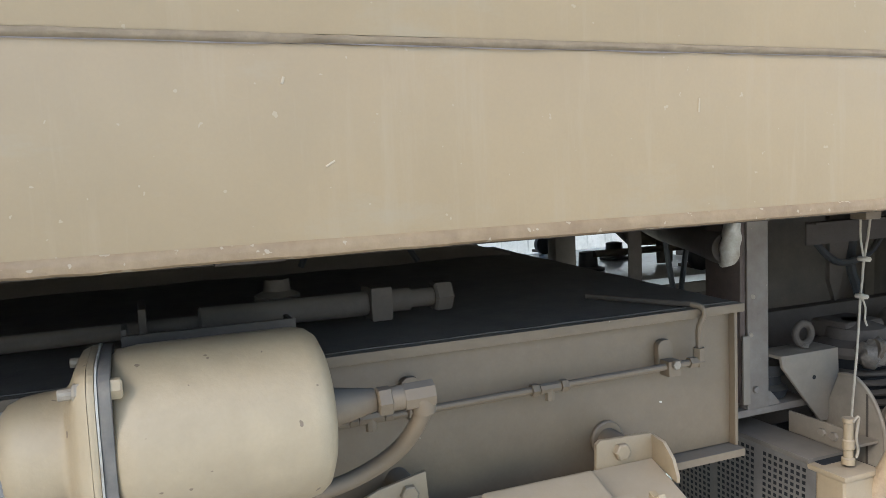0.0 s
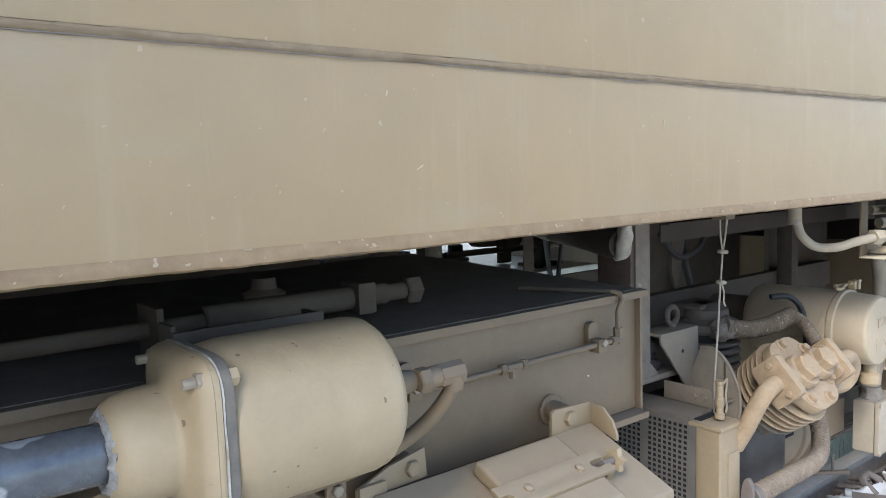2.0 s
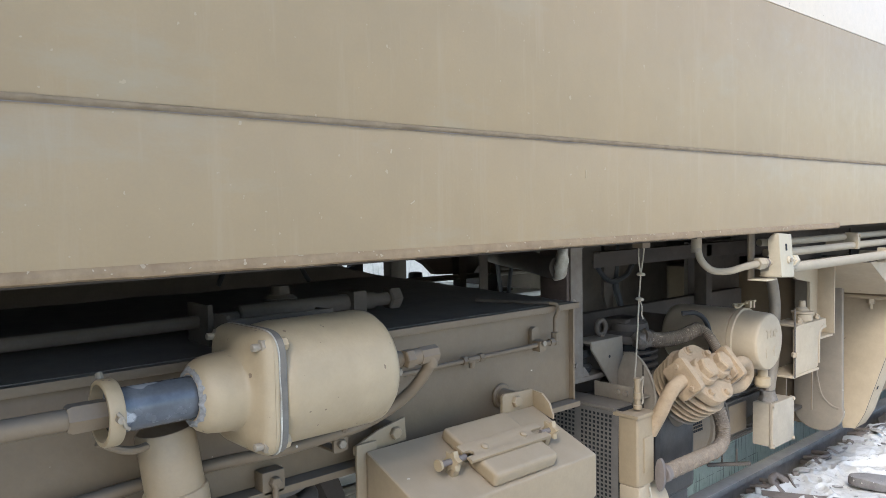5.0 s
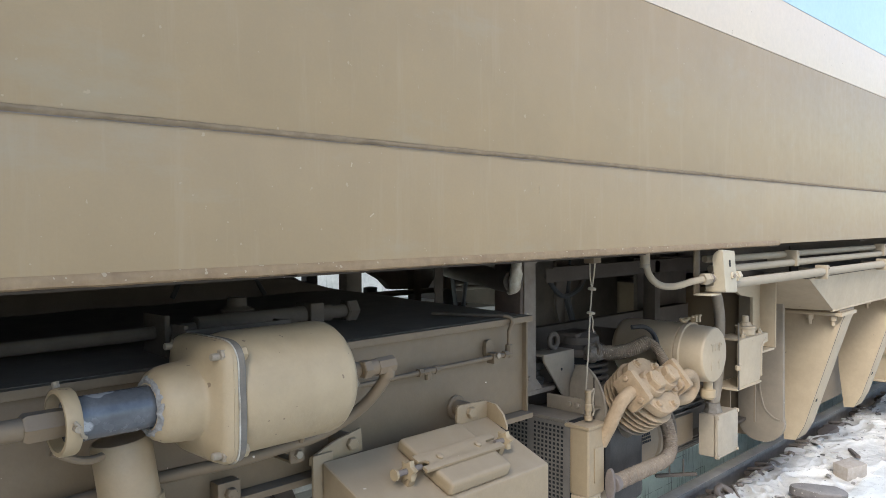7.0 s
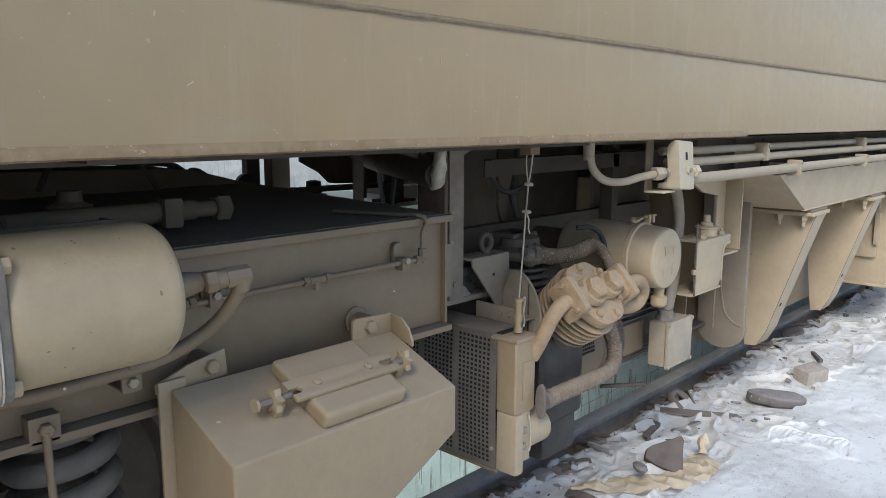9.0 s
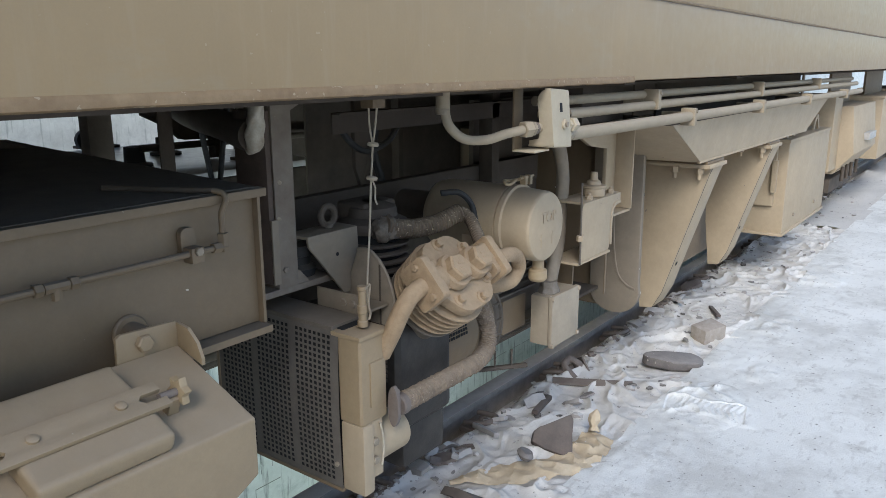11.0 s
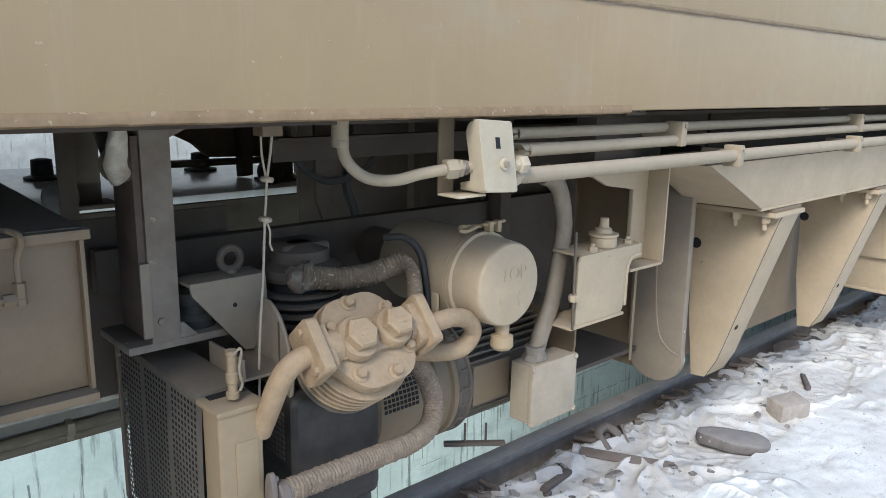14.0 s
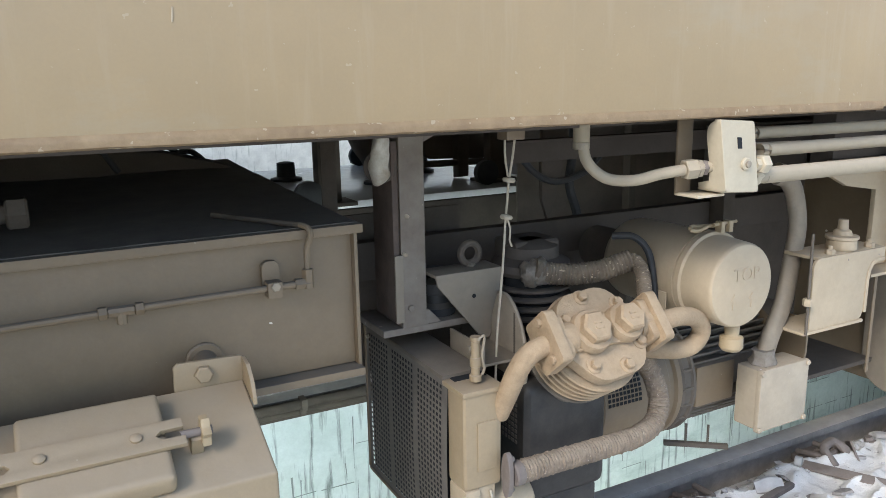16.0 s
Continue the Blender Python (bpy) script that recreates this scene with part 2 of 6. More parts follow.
CONCRETE = ground_material("dusty_concrete", (0.665, 0.655, 0.605), (0.735, 0.725, 0.675), (0.35, 0.325, 0.285), 0.8)
POWDER = ground_material("white_powder_dust", (0.610, 0.580, 0.528), (0.53, 0.502, 0.458), (0.41, 0.385, 0.345), 0.95, 0.4, 0.008)
FAR_GROUND = ground_material("far_ground", (0.58, 0.57, 0.55), (0.64, 0.63, 0.61), (0.3, 0.29, 0.27), 0.9)


# ---- mesh helpers ----
def to_mesh(name, bm, mat, smooth=True, angle=35):
    bmesh.ops.recalc_face_normals(bm, faces=bm.faces)
    if smooth:
        for f in bm.faces:
            f.smooth = True
        lim = radians(angle)
        for e in bm.edges:
            if len(e.link_faces) == 2 and e.calc_face_angle(0) > lim:
                e.smooth = False
    me = bpy.data.meshes.new(name)
    bm.to_mesh(me)
    bm.free()
    me.materials.append(mat)
    return me


WORLD = {}
# the yard and the track lie a little lower than the gear was first set out for
YARD = Matrix.Translation((0.35, -0.1, 1.335)) @ Matrix.Scale(1.038, 4) @ Matrix.Translation((-0.35, 0.1, -1.335))
SITE = Matrix.Identity(4)


def thing(name, at, label, category, group="", kind=""):
    ob = new(name)
    ob.empty_display_size = 0.05
    ob.matrix_basis = SITE @ Matrix.Translation(at)
    WORLD[ob.name] = Matrix.Translation(at)
    return tagged(ob, label, category, group, kind)


def part(name, bm, material, parent, label="", smooth=True, angle=35):
    ob = new(name, to_mesh(name, bm, material, smooth, angle))
    ob.parent = parent
    ob.matrix_parent_inverse = WORLD[parent.name].inverted()
    WORLD[ob.name] = Matrix.Identity(4)
    if label:
        ob["label"] = label
    return ob


def solo(name, bm, material, label, category, group="", kind="", smooth=True, angle=35):
    ob = new(name, to_mesh(name, bm, material, smooth, angle))
    ob.matrix_basis = SITE
    WORLD[ob.name] = Matrix.Identity(4)
    return tagged(ob, label, category, group, kind)


def join_bm(*bms):
    out = bmesh.new()
    for b in bms:
        me = bpy.data.meshes.new("join")
        b.to_mesh(me)
        b.free()
        out.from_mesh(me)
        bpy.data.meshes.remove(me)
    return out


def box(x0, x1, y0, y1, z0, z1, bevel=0.003, seg=2):
    bm = bmesh.new()
    bmesh.ops.create_cube(bm, size=1)
    for v in bm.verts:
        v.co = ((x0 + x1) / 2 + v.co.x * (x1 - x0), (y0 + y1) / 2 + v.co.y * (y1 - y0), (z0 + z1) / 2 + v.co.z * (z1 - z0))
    if bevel > 0:
        bmesh.ops.bevel(bm, geom=bm.edges[:], offset=min(bevel, 0.45 * min(x1 - x0, y1 - y0, z1 - z0)), segments=seg, affect="EDGES", profile=0.6)
    return bm


def frame_of(d):
    d = Vector(d).normalized()
    side = Vector((0, 0, 1)).cross(d)
    if side.length < 1e-4:
        side = Vector((1, 0, 0))
    side.normalize()
    return d, side, d.cross(side)


def lathe(profile, origin, axis, seg=32, hexed=False):
    """Turns (along, radius) pairs about an axis."""
    d, a, b = frame_of(axis)
    o = Vector(origin)
    bm = bmesh.new()
    rings = []
    for s, r in profile:
        if r <= 1e-5:
            rings.append([bm.verts.new(o + d * s)])
        else:
            rings.append([bm.verts.new(o + d * s + (a * math.cos(2 * math.pi * i / seg) + b * math.sin(2 * math.pi * i / seg)) * r) for i in range(seg)])
    for r0, r1 in zip(rings, rings[1:]):
        for i in range(seg):
            j = (i + 1) % seg
            if len(r0) == 1 and len(r1) == 1:
                continue
            if len(r0) == 1:
                bm.faces.new((r0[0], r1[j], r1[i]))
            elif len(r1) == 1:
                bm.faces.new((r0[i], r0[j], r1[0]))
            else:
                bm.faces.new((r0[i], r0[j], r1[j], r1[i]))
    for r in (rings[0], rings[-1]):
        if len(r) > 2 and profile[0] != profile[-1]:
            bm.faces.new(r)
    return bm


def rod(p0, p1, r, seg=16, r1=None, chamfer=0.0):
    p0, p1 = Vector(p0), Vector(p1)
    n = (p1 - p0).length
    r1 = r if r1 is None else r1
    c = min(chamfer, n * 0.4)
    prof = [(0, r), (n, r1)] if c <= 0 else [(0, r - c), (c, r), (n - c, r1), (n, r1 - c)]
    return lathe(prof, p0, p1 - p0, seg)


def smooth_path(points, step=0.01):
    pts = [Vector(p) for p in points]
    if len(pts) == 2:
        return pts
    ext = [pts[0] * 2 - pts[1]] + pts + [pts[-1] * 2 - pts[-2]]
    out = []
    for i in range(1, len(ext) - 2):
        p0, p1, p2, p3 = ext[i - 1:i + 3]
        n = max(2, int((p2 - p1).length / step))
        for k in range(n):
            t = k / n
            out.append(0.5 * (2 * p1 + (p2 - p0) * t + (2 * p0 - 5 * p1 + 4 * p2 - p3) * t * t + (3 * p1 - p0 - 3 * p2 + p3) * t ** 3))
    out.append(pts[-1])
    return out


def tube(points, r, seg=14, step=0.01, wave=0.0, pitch=0.01, flat=1.0):
    path = smooth_path(points, step)
    bm = bmesh.new()
    d = (path[1] - path[0]).normalized()
    _, a, _ = frame_of(d)
    rings, run = [], 0.0
    for i, p in enumerate(path):
        q = path[min(i + 1, len(path) - 1)] - path[max(i - 1, 0)]
        d = q.normalized()
        a = (a - d * a.dot(d)).normalized()
        b = d.cross(a)
        if i:
            run += (p - path[i - 1]).length
        rr = r * (1 + wave * math.sin(2 * math.pi * run / pitch))
        rings.append([bm.verts.new(p + (a * math.cos(2 * math.pi * k / seg) * flat + b * math.sin(2 * math.pi * k / seg)) * rr) for k in range(seg)])
    for r0, r1 in zip(rings, rings[1:]):
        for k in range(seg):
            j = (k + 1) % seg
            bm.faces.new((r0[k], r0[j], r1[j], r1[k]))
    bm.faces.new(rings[0]), bm.faces.new(rings[-1])
    return bm


def prism(poly, axis, lo, hi, bevel=0.002):
    """Extrudes a polygon of (u, v) along an axis: x takes (y, z), y takes (x, z), z takes (x, y)."""
    bm = bmesh.new()
    put = {"x": lambda u, v, w: (w, u, v), "y": lambda u, v, w: (u, w, v), "z": lambda u, v, w: (u, v, w)}[axis]
    lo_v = [bm.verts.new(put(u, v, lo)) for u, v in poly]
    hi_v = [bm.verts.new(put(u, v, hi)) for u, v in poly]
    bm.faces.new(lo_v), bm.faces.new(hi_v)
    n = len(poly)
    for i in range(n):
        bm.faces.new((lo_v[i], lo_v[(i + 1) % n], hi_v[(i + 1) % n], hi_v[i]))
    bmesh.ops.recalc_face_normals(bm, faces=bm.faces)
    if bevel > 0:
        bmesh.ops.bevel(bm, geom=bm.edges[:], offset=bevel, segments=2, affect="EDGES", profile=0.6)
    return bm


def arc(cx, cy, r, a0, a1, n=8):
    return [(cx + r * math.cos(radians(a0 + (a1 - a0) * i / n)), cy + r * math.sin(radians(a0 + (a1 - a0) * i / n))) for i in range(n + 1)]


def round_rect(x0, x1, y0, y1, r, n=5):
    return arc(x1 - r, y1 - r, r, 0, 90, n) + arc(x0 + r, y1 - r, r, 90, 180, n) + arc(x0 + r, y0 + r, r, 180, 270, n) + arc(x1 - r, y0 + r, r, 270, 360, n)


def bolt(parent, at, axis, r=0.009, h=0.008, mat=None, shank=0.0, name="bolt"):
    """A hexagon head with a chamfered crown, and the end of its shank."""
    prof = [(-0.002, r), (h * 0.8, r), (h, r * 0.82)]
    bm = lathe(prof, at, axis, 6)
    if shank > 0:
        s = Vector(at) + Vector(axis).normalized() * h * 0.9
        bm = join_bm(bm, rod(s, s + Vector(axis).normalized() * shank, r * 0.5, 10, chamfer=0.001))
    return part(name, bm, mat or NUTS, parent, angle=25)


def moved(bm, m):
    bmesh.ops.transform(bm, matrix=m, verts=bm.verts)
    return bm


def roughen(bm, amount, scale=30.0):
    for v in bm.verts:
        v.co += noise.noise_vector(v.co * scale) * amount
    return bm


# ---- ground, track and walls ----
def sheet(x0, x1, y0, y1, nx, ny, height):
    bm = bmesh.new()
    rows = [[bm.verts.new((x0 + (x1 - x0) * i / nx, y0 + (y1 - y0) * j / ny, height(x0 + (x1 - x0) * i / nx, y0 + (y1 - y0) * j / ny))) for i in range(nx + 1)] for j in range(ny + 1)]
    for j in range(ny):
        for i in range(nx):
            bm.faces.new((rows[j][i], rows[j][i + 1], rows[j + 1][i + 1], rows[j + 1][i]))
    return bm


SITE = YARD
APRON_Y, RAIL_Y, GAUGE = 0.955, 1.53, 1.676 / 1.038


def ripples(x, y):
    """Crusted, trodden ridges in the powder, sharp along their crests."""
    p = Vector((x * 5.2 + y * 1.6, y * 7.4 - x * 1.0, 1.7))
    warp = noise.noise_vector(p * 0.55) * 0.9
    a = (1.03 - math.sqrt(noise.noise(p + warp) ** 2 + 0.002)) ** 6
    b = (1.03 - math.sqrt(noise.noise(p * 1.9 + warp) ** 2 + 0.003)) ** 6
    return (0.019 * a + 0.008 * b) * (0.45 + 0.9 * max(0.0, noise.noise(Vector((x * 2.2, y * 3, 9))) + 0.35))


def tread(x, y):
    """The print of a ribbed sole pressed into the powder, with a pushed-up rim."""
    dx, dy = x - 2.91, y - 0.775
    u, v = -0.219 * dx + 0.976 * dy, 0.976 * dx + 0.219 * dy
    half = 0.066 - 0.014 * math.cos(u * 22) * (u < 0.09)
    q = max(abs(u) / 0.150, abs(v) / half)
    if q > 1.35:
        return 0.0
    if q > 1.0:
        return (0.003 + 0.3 * ripples(x, y)) * (1.35 - q) / 0.35
    worn = max(0.0, min(1.0, 0.7 + 1.6 * noise.noise(Vector((x * 14, y * 14, 6)))))
    return -0.0016 + worn * 0.0021 * math.sin(6.283 * (u + 0.35 * abs(v)) / 0.024) + 0.25 * ripples(x, y)


def scuffs(x, y):
    """Shallow scuffs and drifts of powder towards the apron's edge."""
    k = max(0.0, min(1.0, (y - 0.45) / 0.45))
    p = Vector((x * 5.0, y * 7.0, 0.0))
    h = k * (0.005 * abs(noise.noise(p)) + 0.003 * noise.noise(p * 3.1)) + 0.0015 * noise.noise(p * 0.4)
    for cx, cy, rx, ry, amp in ((2.95, 0.79, 0.26, 0.17, 1.0), (3.55, 0.86, 0.22, 0.10, 0.7), (3.42, 0.69, 0.12, 0.07, 0.5), (2.35, 0.86, 0.25, 0.08, 0.5), (4.3, 0.85, 0.5, 0.12, 0.7), (5.3, 0.8, 0.6, 0.15, 0.8)):
        m = 1.0 - ((x - cx) / rx) ** 2 - ((y - cy) / ry) ** 2
        if m > 0:
            h += amp * min(1.0, m * 2.0) * (0.002 + ripples(x, y) * 0.8)
    return h + tread(x, y)


def apron_edge(x):
    return APRON_Y + 0.018 * noise.noise(Vector((x * 2.3, 0, 5))) + 0.008 * noise.noise(Vector((x * 11, 0, 2)))


def concrete_apron():
    bm = join_bm(*[sheet(x0, x1, -0.4, APRON_Y, nx, ny, scuffs) for x0, x1, nx, ny in ((0.8, 2.6, 144, 108), (2.6, 3.3, 140, 270), (3.3, 8.8, 440, 108))])
    for v in bm.verts:
        if v.co.y > APRON_Y - 1e-4:
            v.co.y = apron_edge(v.co.x)
    far = join_bm(bm, sheet(-60, 0.8, -60, APRON_Y, 1, 1, lambda x, y: 0.0), sheet(0.8, 8.8, -60, -0.4, 1, 1, lambda x, y: 0.0),
                  sheet(8.8, 120, -60, APRON_Y, 1, 1, lambda x, y: 0.0))
    return solo("floor", far, CONCRETE, "pale powder-dusted concrete apron beside the track", "floor", kind="structure")


def dust_height(x, y):
    p = Vector((x, y, 0.3))
    k = (y - APRON_Y) / (RAIL_Y - APRON_Y)
    n = 0.016 * noise.noise(p * 4.5) + 0.006 * abs(noise.noise(p * 13)) + 0.003 * noise.noise(p * 33)
    jag = 0.10 * noise.noise(Vector((x * 3.1, 2, 0))) + 0.07 * noise.noise(Vector((x * 11, 5, 0)))
    drop = max(0.0, min(1.0, (k + jag - 0.80) / 0.16))
    return -0.018 - 0.075 * drop * drop * (3 - 2 * drop) + n * (1 - 0.6 * drop) + ripples(x, y) * 1.4 * (1 - drop)


concrete_apron()
strip = join_bm(sheet(0.9, 7.0, 0.90, 1.50, 1000, 100, dust_height), sheet(-30, 0.9, 0.90, 1.50, 120, 6, dust_height), sheet(7.0, 60, 0.90, 1.50, 160, 6, dust_height))
solo("track_verge", strip, POWDER, "uneven strip of white powder and grit between apron and rail", "ground", kind="structure")


def rail(y, label):
    prof = [(-0.036, 0.0), (0.036, 0.0), (0.036, -0.03), (0.010, -0.045), (0.010, -0.125), (0.07, -0.142), (0.07, -0.156), (-0.07, -0.156), (-0.07, -0.142), (-0.010, -0.125), (-0.010, -0.045), (-0.036, -0.03)]
    t = thing("rail", (0, y, -0.14), label, "rail", "rails of the track")
    for name, pts in (("head", prof[:3] + [(0.010, -0.044), (-0.010, -0.044), (-0.036, -0.03)]), ("web", [(0.010, -0.044), (0.010, -0.126), (-0.010, -0.126), (-0.010, -0.044)]), ("foot", prof[4:10])):
        part(name, prism([(y + u, 0.012 + v) for u, v in pts], "x", -30, 60, 0.003 if name != "web" else 0), RUST_RAIL, t)
    return t


RUST_RAIL = surface("dull_rail_steel", (0.17, 0.148, 0.126), (0.28, 0.250, 0.220), 0.65, 0.1, scale=16, dust=(0.50, 0.46, 0.41), dust_amount=0.75, relief=0.6)
rail(RAIL_Y + 0.036, "dull brown steel rail set beside powder-covered verge")
rail(RAIL_Y + 0.036 + 0.072 + GAUGE, "dull brown steel rail across the pit")


def rail_clip(x):
    t = thing("rail_clip", (x, RAIL_Y - 0.07, -0.05), "rusty dust-covered rail fastening clip with bolt", "rail clip", "clips along the rail")
    part("base_plate", box(x - 0.06, x + 0.06, RAIL_Y - 0.14, RAIL_Y - 0.01, -0.06, -0.035, 0.006), RUST, t)
    part("spring_clip", tube([(x - 0.05, RAIL_Y - 0.03, -0.02), (x - 0.045, RAIL_Y - 0.12, 0.0), (x + 0.02, RAIL_Y - 0.13, 0.004), (x + 0.03, RAIL_Y - 0.04, -0.005)], 0.011, 10), RUST, t)
    bolt(t, (x, RAIL_Y - 0.075, -0.03), (0, 0, 1), 0.018, 0.018, RUST, 0.012)


for k in range(9):
    rail_clip(1.72 + 0.62 * k)

PIT_FAR, PIT_Z = RAIL_Y + 0.072 + GAUGE, -1.45
solo("pit_floor", box(-30, 60, RAIL_Y + 0.07, PIT_FAR + 0.02, PIT_Z - 0.1, PIT_Z, 0), FAR_GROUND, "damp grey floor of the inspection pit", "pit floor", kind="structure")
solo("wall_pit_near", box(-30, 60, 1.44, RAIL_Y + 0.06, PIT_Z, -0.15, 0), PIT_WALL, "whitewashed wall of the pit under the rail", "pit wall", kind="structure")
pit_wall = solo("wall_pit_far", box(-30, 60, PIT_FAR, PIT_FAR + 0.3, PIT_Z, -0.165, 0), PIT_WALL, "greenish whitewashed pit wall with dark drips", "pit wall", kind="structure")
solo("ground", sheet(-60, 120, PIT_FAR + 0.3, 90, 60, 20, lambda x, y: -0.03), FAR_GROUND, "dusty grey ground on the far side of the track", "ground", kind="structure")
solo("pit_ledge", box(-30, 60, PIT_FAR - 0.02, PIT_FAR + 0.31, -0.24, -0.15, 0.004), DARK, "grimy dark ledge of the pit wall under the far rail", "pit ledge", kind="structure")
# Unseen roof, placed so that its soft edge darkens the left end.
solo("unseen_shade_roof", box(-40, -4.05, -2.7, 4.2, 5.2, 5.35, 0), STEEL, "unseen grey roof added to shade the left end", "roof", kind="structure")
# Unseen end wall, added to hold back sky light from the left.
solo("wall_unseen_end", box(-12.3, -12, -12, 10, 0, 5.2, 0), WALL_WHITE, "unseen whitewashed wall added to cut the sky light", "wall", kind="structure")
solo("wall_shed_far", box(-60, 60, 6.6, 6.85, -0.05, 3.2, 0.01), WALL_WHITE, "stained whitewashed boundary wall beyond the train", "wall", kind="structure")


def pit_joints():
    """Smeared joints of the block wall, and thin drips run down from its ledge."""
    jrng = random.Random(3)
    out = []
    z, row = -0.46, 0
    while z > -1.4:
        for k in range(40):
            x, w = -1.2 + 0.2 * k, jrng.uniform(0.12, 0.22)
            if jrng.random() < 0.4:
                out.append(moved(box(0, w, PIT_FAR - 0.002, PIT_FAR + 0.01, -jrng.uniform(0.001, 0.003), 0.002, 0), pose(x, 0, z + jrng.uniform(-0.003, 0.003), 0, jrng.uniform(-1, 1), 0)))
        for k in range(22):
            x = -1.2 + 0.4 * k + (0.2 if row % 2 else 0)
            if jrng.random() < 0.35:
                h = 0.21 * jrng.uniform(0.6, 1.0)
                out.append(box(x - 0.0015, x + jrng.uniform(0.001, 0.003), PIT_FAR - 0.002, PIT_FAR + 0.01, z - h, z, 0))
        z -= 0.21
        row += 1
    for k in range(110):
        x, z1 = jrng.uniform(-1.0, 5.6), jrng.uniform(-0.9, -0.24)
        h, w = jrng.uniform(0.05, 0.34), jrng.uniform(0.0015, 0.005)
        lean = jrng.uniform(-0.012, 0.012)
        out.append(prism([(x - w, z1), (x + w, z1), (x + w * 0.5 + lean, z1 - h * 0.6), (x + lean * 1.2, z1 - h)], "y", PIT_FAR - 0.0035, PIT_FAR + 0.01, 0))
    return join_bm(*out)


solo("pit_wall_joints", pit_joints(), surface("grimy_joint", (0.16, 0.18, 0.16), (0.42, 0.46, 0.42), 0.8, scale=9), "grimy joints and drips on the whitewashed pit wall", "joints", kind="stuff", smooth=False)
for y, z, r in ((PIT_FAR - 0.035, -0.20, 0.017), (PIT_FAR - 0.06, -0.155, 0.024)):
    run = thing("pit_pipe", (2, y, z), "dark grimy pipe run along the ledge of the pit", "pipe", "pipes along the pit ledge")
    part("pipe", rod((-8, y, z), (14, y, z), r, 14), DARK, run)
    for x in (0.4, 1.5, 2.6, 3.7):
        part("saddle", box(x, x + 0.03, y - r - 0.004, PIT_FAR - 0.018, z - r - 0.004, z + r + 0.004, 0.003), DARK_DUSTY, run)

# Unseen lamps, assumed on the near wall to brighten the far one.
def added_pit_light(x):
    t = thing("added_pit_light", (x, 1.62, -0.35), "unseen tube lamp added on the near pit wall", "lamp", "pit lamps")
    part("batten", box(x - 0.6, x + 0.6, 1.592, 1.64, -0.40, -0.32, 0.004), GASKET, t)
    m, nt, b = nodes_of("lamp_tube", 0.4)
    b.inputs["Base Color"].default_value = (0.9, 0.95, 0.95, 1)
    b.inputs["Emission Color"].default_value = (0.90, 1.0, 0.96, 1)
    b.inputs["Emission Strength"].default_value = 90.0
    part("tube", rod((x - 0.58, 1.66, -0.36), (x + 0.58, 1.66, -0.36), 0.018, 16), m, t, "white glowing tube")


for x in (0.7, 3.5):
    added_pit_light(x)

# ---- the coach above ----
SITE = Matrix.Identity(4)
Y0 = 0.834
Z_SILL, Z_SEAM, Z_BAND, Z_BLUE = 1.285, 1.52, 1.985, 2.19
coach = thing("rail_coach", (0, 2.43, 1.3), "tan-painted railway coach body with a low side skirt", "rail coach")
part("sill_panel", box(-14, 30, Y0, Y0 + 0.05, Z_SILL + 0.004, Z_SEAM - 0.005, 0.002), PAINT_SKIRT, coach, "tan sill panel with small paint chips")


def seam_strip():
    bm = sheet(-3, 9, 0, 1, 900, 6, lambda x, y: 0)
    for v in bm.verts:
        x, k = v.co.x, v.co.y
        half = 0.0052 + 0.0014 * noise.noise(Vector((x * 6, 1, 0))) + 0.0010 * noise.noise(Vector((x * 40, 7, 0)))
        z = Z_SEAM + (k - 0.5) * 2 * half
        bulge = 0.003 * (1 - (2 * k - 1) ** 2) + 0.002 * noise.noise(Vector((x * 25, k * 2, 3)))
        v.co = (x, Y0 - 0.0008 - bulge, z)
    return join_bm(bm, box(-14, -3, Y0 - 0.004, Y0 + 0.02, Z_SEAM - 0.006, Z_SEAM + 0.006, 0), box(9, 30, Y0 - 0.004, Y0 + 0.02, Z_SEAM - 0.006, Z_SEAM + 0.006, 0))


part("seam_bead", seam_strip(), PAINT_SEAM, coach, "uneven brown sealant bead along the seam")
def seam_crack():
    bm = sheet(-3, 9, 0, 1, 900, 1, lambda x, y: 0)
    for v in bm.verts:
        x, k = v.co.x, v.co.y
        w = max(0.0003, 0.0012 + 0.0020 * noise.noise(Vector((x * 9, 4, 0))) + 0.0008 * noise.noise(Vector((x * 50, 4, 0))))
        z = Z_SEAM - 0.0050 - 0.0014 * noise.noise(Vector((x * 6, 1, 0)))
        v.co = (x, Y0 - 0.0024, z - w * (1 - k))
    return bm


part("seam_crack", seam_crack(), RUST, coach, "thin dark crack under the bead")
part("seam_backing", box(-14, 30, Y0 + 0.004, Y0 + 0.04, Z_SEAM - 0.012, Z_SEAM + 0.012, 0), PAINT_SEAM, coach)
part("lower_side_panel", box(-14, 30, Y0, Y0 + 0.05, Z_SEAM + 0.005, Z_BAND, 0.002), PAINT_SKIRT, coach, "tan lower side panel")
part("cream_band", box(-14, 30, Y0 - 0.002, Y0 + 0.05, Z_BAND, Z_BLUE, 0.002), PAINT_BAND, coach, "peach-cream painted band with chips")
part("upper_side_panel", box(-14, 30, Y0 - 0.004, Y0 + 0.05, Z_BLUE, 3.6, 0.002), PAINT_BLUE, coach, "pale blue upper side panel")
part("far_side", box(-14, 30, 4.0, 4.05, 1.33, 3.6, 0.003), PAINT_SKIRT, coach)
part("roof", prism([(Y0, 3.6), (Y0 + 0.3, 3.85), (2.43, 4.0), (3.75, 3.85), (4.05, 3.6)], "x", -14, 30, 0.01), STEEL, coach)
